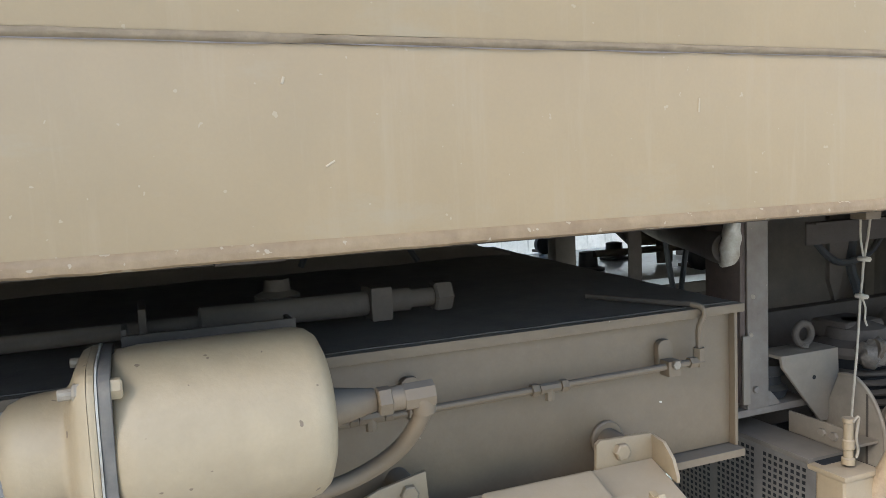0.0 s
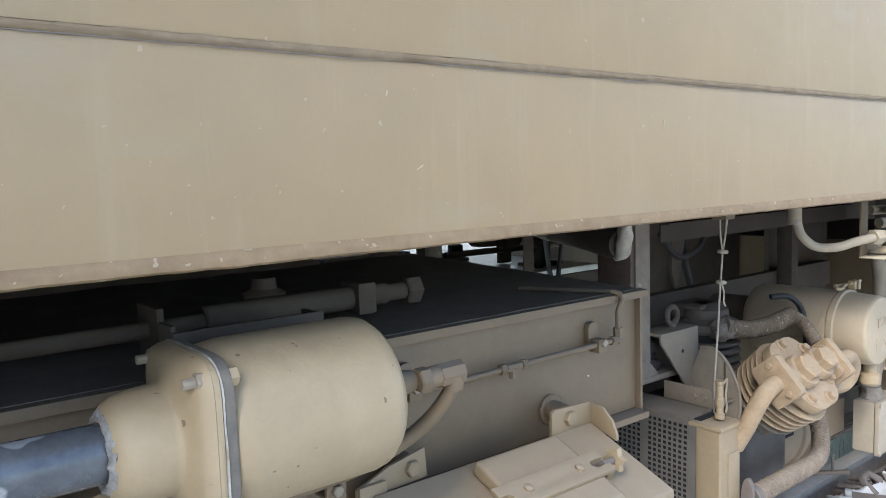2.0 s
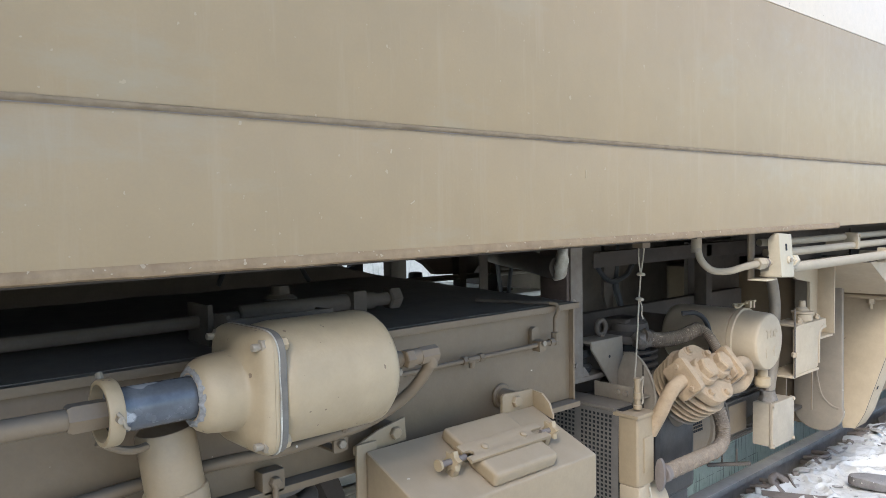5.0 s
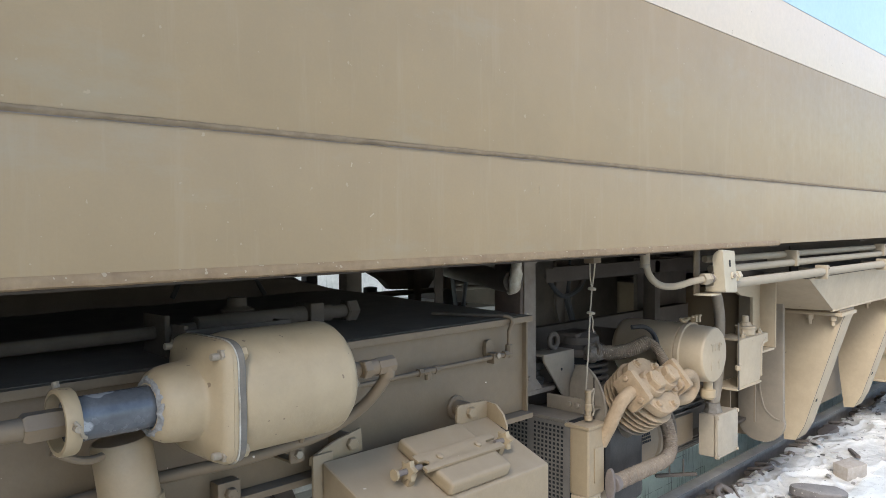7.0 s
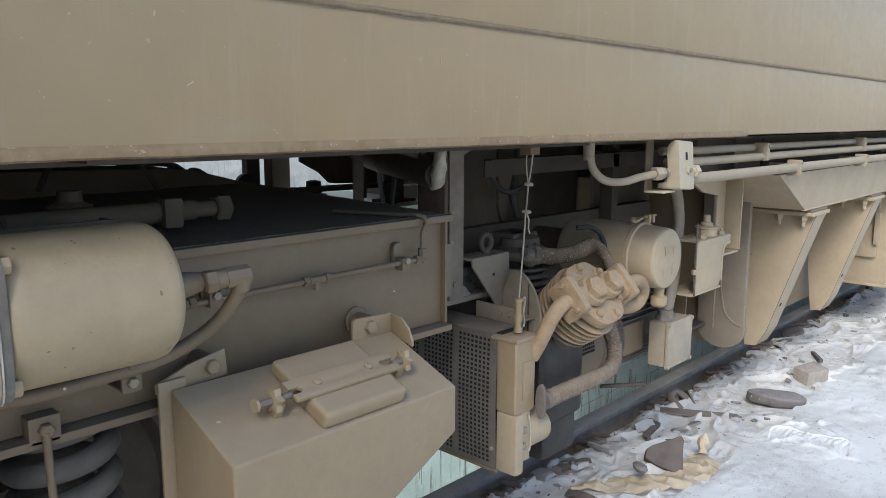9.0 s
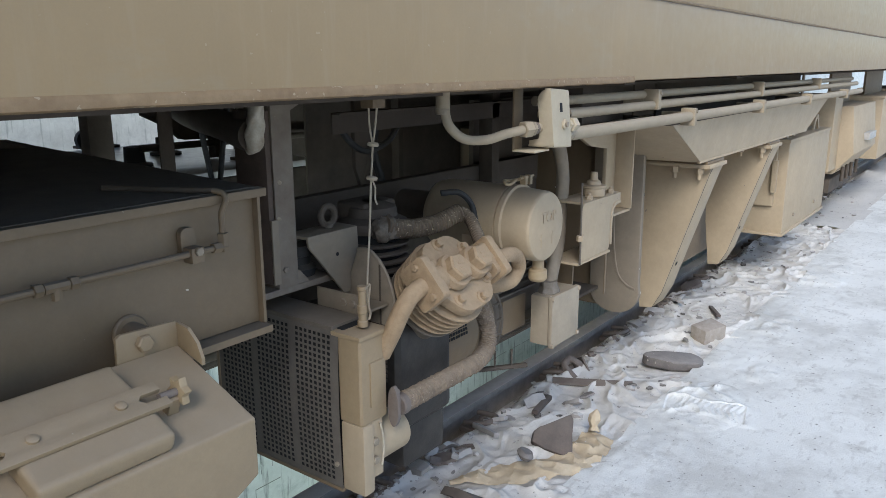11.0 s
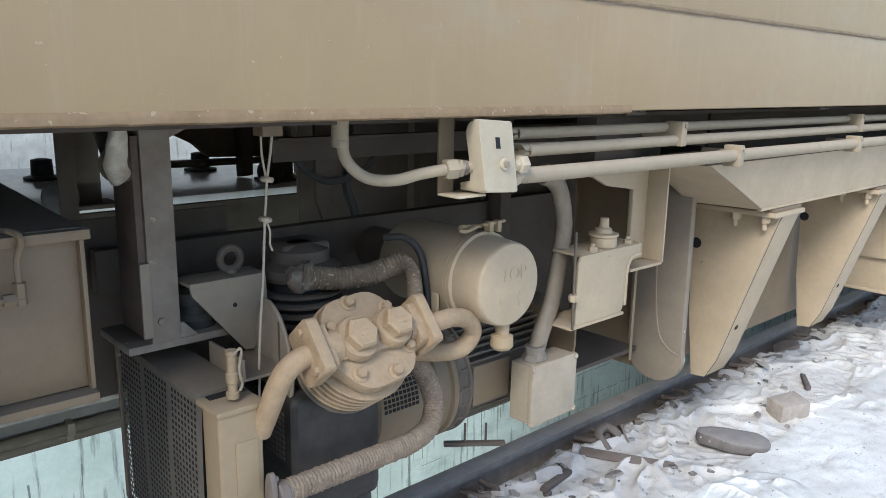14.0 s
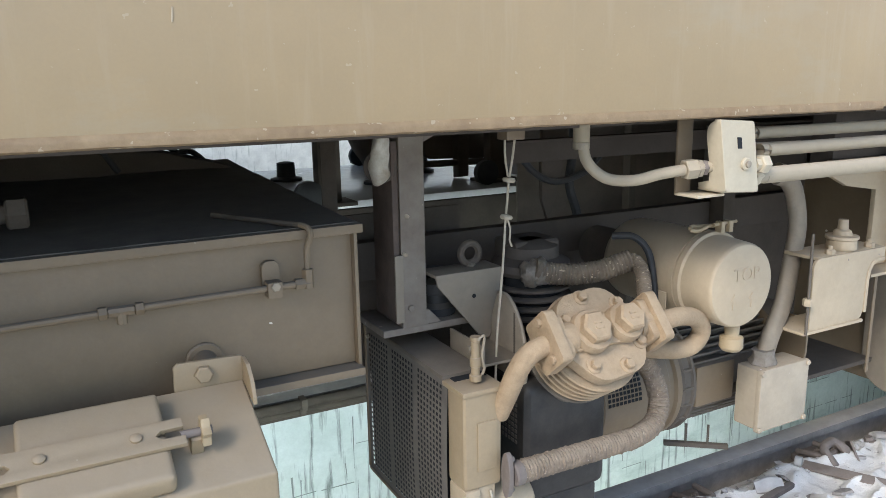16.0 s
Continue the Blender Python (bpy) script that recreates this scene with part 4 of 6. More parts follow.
def sandbox():
    t = thing("sandbox", (0.54, 1.0, 0.6), "tan steel sandbox with a hinged lid held by a bar", "sandbox")
    bm = bmesh.new()
    x0, x1, yf, yb = 0.258, 0.808, 0.889, 1.095
    ztf, ztb = slope(yf), slope(yb)
    outline = [(x0, 0.0), (x1, 0.0), (x1, -0.105), (x1 - 0.29, -0.25), (x0 + 0.12, -0.25), (x0, -0.135)]
    front = [bm.verts.new((x, yf, ztf + dz)) for x, dz in outline]
    back = [bm.verts.new((x, yb, ztb if i < 2 else ztf + dz)) for i, (x, dz) in enumerate(outline)]
    bm.faces.new(front), bm.faces.new(back)
    for i in range(6):
        bm.faces.new((front[i], front[(i + 1) % 6], back[(i + 1) % 6], back[i]))
    bmesh.ops.recalc_face_normals(bm, faces=bm.faces)
    bmesh.ops.bevel(bm, geom=bm.edges[:], offset=0.006, segments=3, affect="EDGES", profile=0.6)
    part("tank", bm, SAND_TAN, t, "tan folded-steel tank with drip marks")
    tilt = Matrix.Translation((0, 0.947, slope(0.947))) @ Matrix.Rotation(math.atan(0.41), 4, "X")
    L = tilt

    def on(bm):
        return moved(bm, L)

    # lid: a shallow tray with rolled long edges
    part("lid", on(box(0.450, 0.658, 0.050, 0.132, 0.004, 0.034, 0.010, 4)), SAND_TAN, t, "tan hatch lid with rolled edges", angle=50)
    part("lid_front", on(box(0.450, 0.658, -0.056, 0.036, 0.000, 0.037, 0.013, 4)), SAND_TAN, t, "tan lid flap with a rounded front edge", angle=50)
    part("rim", on(box(0.462, 0.648, -0.030, 0.124, -0.004, 0.007, 0.002)), DARK_DUSTY, t)

    def bar():
        poly = [(0.418, 0.014), (0.438, 0.014), (0.445, 0.022), (0.438, 0.030), (0.418, 0.030), (0.418, 0.053), (0.682, 0.053), (0.682, 0.033), (0.648, 0.033), (0.640, 0.024), (0.648, 0.015), (0.682, 0.015), (0.682, -0.003), (0.418, -0.003)]
        return prism(poly, "z", 0.038, 0.046, 0.0015)

    part("clamp_bar", on(bar()), SAND_TAN, t, "slotted flat clamp bar")
    for x in (0.482, 0.612):
        part("rivet", on(lathe([(0, 0.009), (0.004, 0.009), (0.006, 0.005)], (x, 0.026, 0.046), (0, 0, 1), 12)), SAND_TAN, t)
    for x, s in ((0.706, 1), (0.394, -1)):
        star = [((0.026 if k % 2 else 0.016) * math.cos(math.pi * k / 6), (0.026 if k % 2 else 0.016) * math.sin(math.pi * k / 6)) for k in range(12)]
        knob = part("star_knob", on(prism([(0.024 + u, 0.036 + v) for u, v in star], "x", min(x, x + s * 0.014), max(x, x + s * 0.014), 0.002)), PAINT_CREAM, t, "cream star-shaped clamp knob")
        part("threaded_pin", on(rod((x - s * 0.03, 0.024, 0.036), (x + s * (0.018 if s > 0 else 0.045), 0.024, 0.036), 0.007, 12)), RUST, knob)
        if s < 0:
            part("pin_head", on(lathe([(0, 0.013), (0.006, 0.013)], (x - 0.045, 0.024, 0.036), (-1, 0, 0), 16)), PAINT_CREAM, knob)
        part("knob_post", on(box(x - 0.012 - 0.004 * s, x + 0.008 - 0.004 * s, 0.012, 0.036, -0.004, 0.030, 0.003)), SAND_TAN, knob)
    # mounting brackets to the beam
    part("bracket", join_bm(box(0.236, 0.290, 1.098, 1.106, 0.46, 0.862, 0.002), prism([(0.236, 0.856), (0.300, 0.880), (0.378, 0.896), (0.382, 0.842), (0.30, 0.838), (0.236, 0.838)], "y", 1.107, 1.114, 0.001)), SAND_TAN, t, "angle bracket")
    bolt(t, (0.348, 1.107, 0.866), (0, -1, 0), 0.015, 0.012, SAND_TAN)
    part("bracket", join_bm(prism([(0.690, 0.832), (0.812, 0.832), (0.812, 0.884), (0.806, 0.889), (0.700, 0.893), (0.692, 0.887)], "y", 1.096, 1.104, 0.001), prism([(1.098, 0.842), (1.098, 0.886), (1.065, 0.882), (1.04, 0.860), (1.028, 0.832), (1.028, 0.82)], "x", 0.808, 0.815, 0.001)), SAND_TAN, t, "folded bracket tab")
    bolt(t, (0.741, 1.096, 0.868), (0, -1, 0), 0.016, 0.012, SAND_TAN)
    part("spacer", join_bm(rod((0.752, 1.104, 0.868), (0.756, 1.165, 0.868), 0.022, 20), rod((0.756, 1.155, 0.868), (0.756, 1.166, 0.868), 0.034, 24, chamfer=0.003)), PAINT_BEAM, t)
    part("spacer", rod((0.348, 1.114, 0.866), (0.348, 1.165, 0.866), 0.022, 20), PAINT_BEAM, t)
    return t


sandbox()


# ---- support post ----
def support_post():
    t = thing("support_post", (1.25, 1.35, 0.82), "grey patchy steel channel post with welded foot", "support post")
    part("channel", join_bm(box(1.212, 1.272, 1.285, 1.293, 0.815, 1.30, 0.002), box(1.212, 1.220, 1.293, 1.38, 0.815, 1.30, 0.002)), STEEL, t, "grey channel with bare and rusty patches")
    part("gusset", prism([(1.272, 1.30), (1.40, 1.30), (1.35, 1.262), (1.272, 1.225)], "y", 1.30, 1.308, 0.001), STEEL, t)
    part("gusset", prism([(1.212, 1.30), (1.08, 1.30), (1.15, 1.262), (1.212, 1.225)], "y", 1.375, 1.383, 0.001), STEEL, t)
    part("lug_plate", box(1.196, 1.211, 1.290, 1.40, 0.83, 1.235, 0.003), RUST_DARK, t, "rust-brown side plate")
    part("splice", box(1.194, 1.214, 1.279, 1.285, 0.83, 0.985, 0.002), BRACKET, t, "welded grey splice strip")
    for dx, z in ((0.012, 1.07), (0.006, 0.985)):
        part("weld_blob", roughen(lathe([(0, 0.0), (0, 0.0065), (0.002, 0.0045), (0.003, 0.0)], (1.215 + dx, 1.285, z), (0, -1, 0), 10), 0.003, 60), NUTS, t, "pale weld and putty blob")
    part("foot", box(1.165, 1.40, 1.288, 1.46, 0.798, 0.815, 0.003), STEEL, t, "grey welded foot plate")
    part("toe", prism([(1.272, 0.816), (1.31, 0.816), (1.292, 0.835), (1.278, 0.85), (1.272, 0.85)], "y", 1.286, 1.294, 0.001), STEEL, t)
    bolt(t, (1.232, 1.285, 0.86), (0, -1, 0), 0.008, 0.006, STEEL)


support_post()


# ---- intercooler ----
def perforated(y0, y1, z0, z1, bands, cols, rows, x, bulge=0.0, hole=0.58):
    """A sheet in the plane x with bands of square holes and plain strips between them."""
    bm = bmesh.new()
    ys = [y0]
    solid = set()
    strip = (y1 - y0) * 0.045
    w = ((y1 - y0) - strip * (bands + 1)) / bands
    y = y0
    for b in range(bands):
        solid.add(len(ys) - 1)
        y += strip
        ys.append(y)
        p = w / cols
        for c in range(cols):
            ys += [y + p * (1 - hole), y + p]
            y += p
    solid.add(len(ys) - 1)
    ys.append(y1)
    zs = [z0, z0 + 0.012]
    p = (z1 - z0 - 0.024) / rows
    for r in range(rows):
        zs += [zs[1] + p * r + p * (1 - hole), zs[1] + p * (r + 1)]
    zs.append(z1)
    grid = [[bm.verts.new((x - bulge * math.sin(math.pi * (zz - z0) / (z1 - z0)) * (0.6 + 0.4 * math.sin(7 * yy)), yy, zz)) for yy in ys] for zz in zs]
    for j in range(len(zs) - 1):
        for i in range(len(ys) - 1):
            inside_band = i not in solid
            k = i - 1 - max([s for s in solid if s < i], default=0)
            open_col = inside_band and k % 2 == 1
            open_row = j >= 2 and j % 2 == 0 and j < len(zs) - 2
            if open_col and open_row:
                continue
            bm.faces.new((grid[j][i], grid[j][i + 1], grid[j + 1][i + 1], grid[j + 1][i]))
    return bm


def intercooler():
    t = thing("intercooler", (1.26, 1.3, 0.34), "tan and dark intercooler with a perforated guard plate", "intercooler")
    part("header_tank", join_bm(box(1.237, 1.330, 1.056, 1.130, 0.512, 0.732, 0.012, 3), box(1.233, 1.335, 1.052, 1.145, 0.725, 0.738, 0.005)), SAND_TAN, t, "tan header tank")
    part("nameplate", box(1.268, 1.316, 1.0525, 1.058, 0.555, 0.665, 0.002), SAND_TAN, t, "painted-over raised plate")
    part("lower_tank", join_bm(box(1.237, 1.275, 1.052, 1.125, 0.335, 0.515, 0.008), box(1.272, 1.315, 1.062, 1.070, 0.365, 0.515, 0.002)), PAINT_TAN, t)
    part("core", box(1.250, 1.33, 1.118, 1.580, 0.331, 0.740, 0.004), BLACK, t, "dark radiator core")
    part("top_frame", box(1.233, 1.335, 1.14, 1.58, 0.735, 0.747, 0.004), DARK_DUSTY, t)
    g = part("guard", perforated(1.122, 1.575, 0.335, 0.735, 3, 8, 27, 1.236, 0.005), GUARD, t, "dusty perforated steel guard", smooth=False)
    part("guard_edge", join_bm(box(1.232, 1.244, 1.572, 1.582, 0.335, 0.742, 0.003), box(1.232, 1.244, 1.12, 1.575, 0.328, 0.338, 0.002)), PAINT_BEAM, g)
    for y, z in ((1.55, 0.715), (1.135, 0.40)):
        bolt(g, (1.231, y, z), (-1, 0, 0), 0.006, 0.005)
    part("end_roller", lathe([(0, 0.048), (0.004, 0.054), (0.104, 0.054), (0.110, 0.048), (0.110, 0.0)], (1.315, 1.115, 0.428), (1, 0.0, 0), 36), PAINT_TAN, t)
    for z in (0.462, 0.414):
        bolt(t, (1.282, 1.061, z), (0, -1, 0), 0.011, 0.010)
    part("wire", tube([(1.300, 1.056, 0.505), (1.306, 1.053, 0.465), (1.304, 1.051, 0.425), (1.296, 1.049, 0.398)], 0.0028, 8, 0.01), ROPE, t, "pale bent wire")
    pin = part("drain_cock", lathe([(0, 0.013), (0.012, 0.013), (0.014, 0.0095), (0.03, 0.0095), (0.032, 0.012), (0.05, 0.012), (0.052, 0.0095), (0.085, 0.0095), (0.087, 0.0115), (0.096, 0.0115)], (1.284, 1.088, 0.746), (0, 0, 1), 14), SAND_TAN, t, "tan upright drain cock")
    part("wire_loop", tube([(1.284, 1.078, 0.836), (1.296, 1.076, 0.846), (1.300, 1.078, 0.835), (1.294, 1.078, 0.80), (1.300, 1.078, 0.775), (1.294, 1.078, 0.76)], 0.003, 8), NUTS, pin)


intercooler()

# ---- gusset, guard and rope ----
gus = thing("triangular_bracket", (1.38, 1.27, 0.85), "tan triangular steel bracket plate", "bracket")
part("plate", prism([(1.285, 0.932), (1.458, 0.932), (1.462, 0.85), (1.425, 0.765), (1.405, 0.765), (1.29, 0.905)], "y", 1.262, 1.270, 0.0015), BRACKET, gus, "tan-grey triangular plate")
part("fold", box(1.285, 1.46, 1.27, 1.34, 0.924, 0.932, 0.0015), BRACKET, gus)
part("rubber_mount", lathe([(0, 0.045), (0.02, 0.05), (0.03, 0.035), (0.05, 0.035), (0.055, 0.048), (0.08, 0.048), (0.09, 0.025), (0.11, 0.025)], (1.335, 1.36, 0.815), (0, 0, 1), 24), RUBBER, gus, "black rubber mount stack")
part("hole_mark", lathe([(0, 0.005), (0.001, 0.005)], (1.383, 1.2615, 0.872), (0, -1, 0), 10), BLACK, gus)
eye = thing("lifting_eye", (1.398, 1.306, 0.963), "dusty lifting eye ring", "lifting eye")
ring_pts = [(1.398 + 0.024 * math.cos(a), 1.306, 0.963 + 0.024 * math.sin(a)) for a in [2 * math.pi * k / 24 for k in range(25)]]
part("ring", tube(ring_pts, 0.0085, 10), DARK, eye)
part("shank", rod((1.398, 1.306, 0.90), (1.398, 1.306, 0.94), 0.012, 12), DARK_DUSTY, eye)
guard = thing("fan_guard", (1.46, 1.2, 0.7), "tan rounded sheet-metal belt guard", "guard")
GUARD_ARC = [(1.238, 0.878), (1.203, 0.881), (1.180, 0.869), (1.157, 0.847), (1.136, 0.812), (1.122, 0.765), (1.123, 0.710), (1.150, 0.600), (1.170, 0.500)]
part("disc", prism([(1.310, 0.500), (1.300, 0.720)] + GUARD_ARC, "x", 1.430, 1.437, 0.002), SHEET, guard, "worn grey-tan quarter-round sheet")
part("rolled_edge", tube([(1.4335, y, z) for y, z in GUARD_ARC], 0.005, 10), SHEET, guard)
# Thin dark strip draws the shade along the sheet's fold.
part("fold_shade_line", box(1.4285, 1.4305, 1.160, 1.165, 0.68, 0.85, 0), DARK, guard, "dark strip for the fold's shade in the sheet")
part("arm", join_bm(box(1.330, 1.337, 1.135, 1.285, 0.748, 0.796, 0.002), box(1.337, 1.430, 1.135, 1.285, 0.748, 0.755, 0.002)), BRACKET, guard, "bolted angle arm")
for y in (1.190, 1.160):
    bolt(guard, (1.330, y, 0.773), (-1, 0, 0), 0.010, 0.007, BRACKET)

rope = thing("hanging_twine", (1.40, 1.16, 1.0), "pale knotted twine hanging from the underframe", "twine")
part("strand", tube([(1.428, 1.15, 1.30), (1.418, 1.154, 1.20), (1.411, 1.158, 1.15), (1.408, 1.160, 1.10), (1.405, 1.161, 1.07), (1.398, 1.163, 0.95), (1.385, 1.165, 0.80), (1.378, 1.165, 0.62)], 0.0027, 8, 0.02), ROPE, rope)
part("strand", tube([(1.405, 1.158, 1.30), (1.402, 1.160, 1.21), (1.410, 1.158, 1.15)], 0.0024, 8, 0.02), ROPE, rope)
part("tail", tube([(1.406, 1.160, 1.07), (1.413, 1.155, 1.045), (1.411, 1.155, 1.02), (1.416, 1.153, 1.005)], 0.0022, 8, 0.01), ROPE, rope)
for x, z in ((1.411, 1.15), (1.405, 1.07)):
    part("knot", roughen(lathe([(-0.006, 0.004), (-0.0045, 0.012), (0.0, 0.0145), (0.0045, 0.012), (0.006, 0.004)], (x, 1.158, z), (0.15, 0, 1), 16), 0.0015, 80), ROPE, rope)
part("clip", box(1.395, 1.44, 1.14, 1.18, 1.235, 1.31, 0.003), PAINT_BEAM, rope)


# ---- compressor ----
HEAD_C = Vector((1.549, 1.005, 0.830))
HEAD_N = Vector((0.0, -0.753, 0.658))
HEAD_U = Vector((0.0, 0.658, 0.753))


def head_frame():
    m = Matrix.Identity(4)
    for k in range(3):
        m[k][0], m[k][1], m[k][2], m[k][3] = (1, 0, 0)[k], HEAD_U[k], HEAD_N[k], HEAD_C[k]
    return m


def compressor():
    t = thing("air_compressor", (1.62, 1.28, 0.42), "two-cylinder air compressor with sandy finned head", "air compressor")
    M = head_frame()
    # front cylinder, axis is local z
    lobes = []
    for k in range(48):
        a = 2 * math.pi * k / 48
        lobes.append(((0.113 + 0.004 * math.cos(6 * a - 0.6)) * math.cos(a), (0.106 + 0.004 * math.cos(6 * a - 0.6)) * math.sin(a)))
    part("cylinder_head", moved(prism(lobes, "z", -0.030, 0.0, 0.004), M), PAINT_HEAD, t, "sandy bolted cylinder head", angle=40)
    for k in range(6):
        r = 0.115 - 0.0022 * k
        z = -0.048 - 0.0200 * k
        part("cooling_fin", moved(lathe([(z - 0.0050, 0.07), (z - 0.0034, r), (z, r + 0.002), (z + 0.0034, r), (z + 0.0050, 0.07)], (0, 0, 0), (0, 0, 1), 44), M), PAINT_HEAD if k < 5 else DARK_DUSTY, t)
    part("barrel", moved(lathe([(-0.26, 0.085), (-0.03, 0.085)], (0, 0, 0), (0, 0, 1), 40), M), DARK_DUSTY, t)
    # raised valve chest across the head, with two square plugs' bosses
    chest = part("valve_chest", moved(join_bm(prism(round_rect(-0.098, 0.095, -0.034, 0.036, 0.014), "z", 0.0, 0.014, 0.003), lathe([(0.010, 0.0475), (0.025, 0.0465), (0.030, 0.044), (0.031, 0.0)], (-0.042, 0.0, 0), (0, 0, 1), 40), lathe([(0.010, 0.0435), (0.028, 0.0425), (0.034, 0.040), (0.035, 0.0)], (0.048, 0.004, 0), (0, 0, 1), 40)), M), PAINT_HEAD, t, angle=40)
    for x, y, r, h0, h1 in ((-0.042, 0.0, 0.036, 0.029, 0.053), (0.048, 0.004, 0.033, 0.033, 0.061)):
        plug = part("hex_plug", moved(lathe([(h0, r), (h1 - 0.005, r), (h1, r * 0.86)], (x, y, 0), (0, 0, 1), 6), M), PAINT_HEAD, t, "large sandy hexagon plug", angle=25)
        for s in (-1, 1):
            part("cast_mark", moved(box(x - 0.010, x + 0.010, y + s * 0.006 - 0.003, y + s * 0.006 + 0.003, h1 - 0.001, h1 + 0.0015, 0.0005), M), PAINT_HEAD, plug)
    for a in (100, 152, 42, 232, 286, 334):
        at = Vector((0.092 * math.cos(radians(a)), 0.086 * math.sin(radians(a)), 0.0))
        part("bolt_boss", moved(lathe([(-0.004, 0.019), (0.002, 0.0175), (0.0035, 0.015), (0.0035, 0.0)], at, (0, 0, 1), 20), M), PAINT_HEAD, t)
        bolt(t, tuple(M @ (at + Vector((0, 0, 0.003)))), HEAD_N, 0.0115, 0.012, PAINT_HEAD, 0.0, "head_bolt")
    # side flanges of the valve chest
    for s in (-1, 1):
        x = 0.130 if s > 0 else -0.140
        fl = part("side_flange", moved(prism(round_rect(-0.058, 0.058, -0.040, 0.046, 0.012), "x", x - 0.013, x + 0.013, 0.003), M), PAINT_HEAD, t)
        part("flange_neck", moved(prism(round_rect(-0.048, 0.048, -0.036, 0.034, 0.014), "x", x - s * 0.012 - 0.020 * (s > 0), x - s * 0.012 + 0.020 * (s < 0), 0.004), M), PAINT_HEAD, fl)
        for v in (-0.041, 0.041):
            bolt(fl, tuple(M @ Vector((x + s * 0.011, v, 0.016))), (s, 0, 0), 0.0095, 0.010, PAINT_HEAD)
            bolt(fl, tuple(M @ Vector((x - s * 0.0, v, 0.034))), HEAD_N, 0.008, 0.008, PAINT_HEAD)
        part("neck", moved(rod((s * 0.085, 0, 0.002), (x, 0, 0.002), 0.034, 20), M), PAINT_HEAD, fl)
    part("delivery_pipe", tube([tuple(M @ Vector((-0.145, -0.004, 0.0))), (1.388, 1.006, 0.824), (1.362, 1.012, 0.808), (1.347, 1.025, 0.775), (1.338, 1.045, 0.725), (1.332, 1.075, 0.665)], 0.0225, 18), PAINT_HEAD, t, "sandy bent delivery pipe")
    part("suction_elbow", tube([tuple(M @ Vector((0.120, 0.0, 0.0))), (1.715, 0.99, 0.834), (1.77, 0.995, 0.832), (1.828, 1.008, 0.812), (1.858, 1.018, 0.774), (1.836, 1.028, 0.738), (1.79, 1.05, 0.730), (1.74, 1.10, 0.730)], 0.0215, 20), PAINT_HEAD, t, "sandy return bend")
    # crankcase and rear cylinder
    part("crankcase", roughen(box(1.42, 1.655, 1.10, 1.46, 0.40, 0.70, 0.03, 3), 0.003), FIN, t, "oily black crankcase")
    grid = [box(1.4185, 1.4205, 1.135 + 0.014 * a, 1.144 + 0.014 * a, 0.545 + 0.013 * c, 0.553 + 0.013 * c, 0) for a in range(6) for c in range(9)]
    part("vent_mesh", join_bm(*grid), DARK_DUSTY, t, "small square mesh on the crankcase guard", smooth=False)
    part("sump", box(1.46, 1.645, 1.12, 1.44, 0.28, 0.41, 0.02), FIN, t)
    for k in range(6):
        z = 0.745 + 0.0235 * k
        part("rear_fin", lathe([(z - 0.006, 0.075), (z - 0.004, 0.098), (z - 0.002, 0.101), (z + 0.002, 0.101), (z + 0.004, 0.098), (z + 0.006, 0.075)], (1.58, 1.32, 0), (0.0, 0.0, 1), 40), DARK, t)
    part("rear_barrel", lathe([(0.66, 0.083), (0.895, 0.078)], (1.58, 1.32, 0), (0.0, 0.0, 1), 36), BLACK, t)
    part("rear_head", join_bm(lathe([(0.895, 0.095), (0.905, 0.100), (0.922, 0.097), (0.935, 0.07), (0.960, 0.066), (0.975, 0.03)], (1.58, 1.32, 0), (0, 0, 1), 36), box(1.52, 1.65, 1.29, 1.40, 0.925, 0.975, 0.015, 3)), UNDER, t, "sooty rear cylinder head")


compressor()

hose = thing("delivery_hose", (1.55, 1.03, 0.54), "brown braided hose with flanged end", "hose")
part("braid", roughen(tube([(1.362, 1.035, 0.540), (1.45, 1.035, 0.540), (1.60, 1.04, 0.536), (1.70, 1.05, 0.532), (1.762, 1.062, 0.545), (1.790, 1.075, 0.590), (1.782, 1.09, 0.65), (1.755, 1.11, 0.71)], 0.0245, 22, 0.0018, 0.034, 0.0082), 0.0030, 170), HOSE, hose, "dusty braided corrugated hose")
part("ferrule", lathe([(0, 0.024), (0.004, 0.027), (0.02, 0.027), (0.024, 0.023)], (1.340, 1.035, 0.540), (1, 0, 0), 20), RUST, hose)
fl = part("end_flange", prism([(1.037 + 0.017 * math.cos(a), 0.540 + 0.052 * math.sin(a)) for a in [2 * math.pi * i / 28 for i in range(28)]], "x", 1.325, 1.337, 0.002), RUST, hose, "grimy oval pipe flange")
for z in (0.505, 0.575):
    bolt(fl, (1.337, 1.036, z), (1, 0, 0), 0.0075, 0.008, RUST)
hose2 = thing("intake_hose", (1.65, 1.22, 0.93), "foil-wrapped ribbed hose on the dark cylinder", "hose")
part("ribbed_hose", roughen(tube([(1.522, 1.225, 0.925), (1.56, 1.215, 0.912), (1.62, 1.195, 0.906), (1.68, 1.172, 0.912), (1.722, 1.152, 0.928), (1.745, 1.140, 0.936)], 0.0255, 22, 0.0020, 0.050, 0.0088), 0.0014, 110), HOSE_DARK, hose2, "grimy ribbed hose")
part("riser", roughen(tube([(1.735, 1.150, 0.935), (1.752, 1.135, 0.932), (1.746, 1.105, 0.915), (1.724, 1.072, 0.890), (1.704, 1.045, 0.868)], 0.0175, 18, 0.0022, 0.05, 0.0080), 0.001, 140), HOSE_DARK, hose2, "dark ribbed hose end")
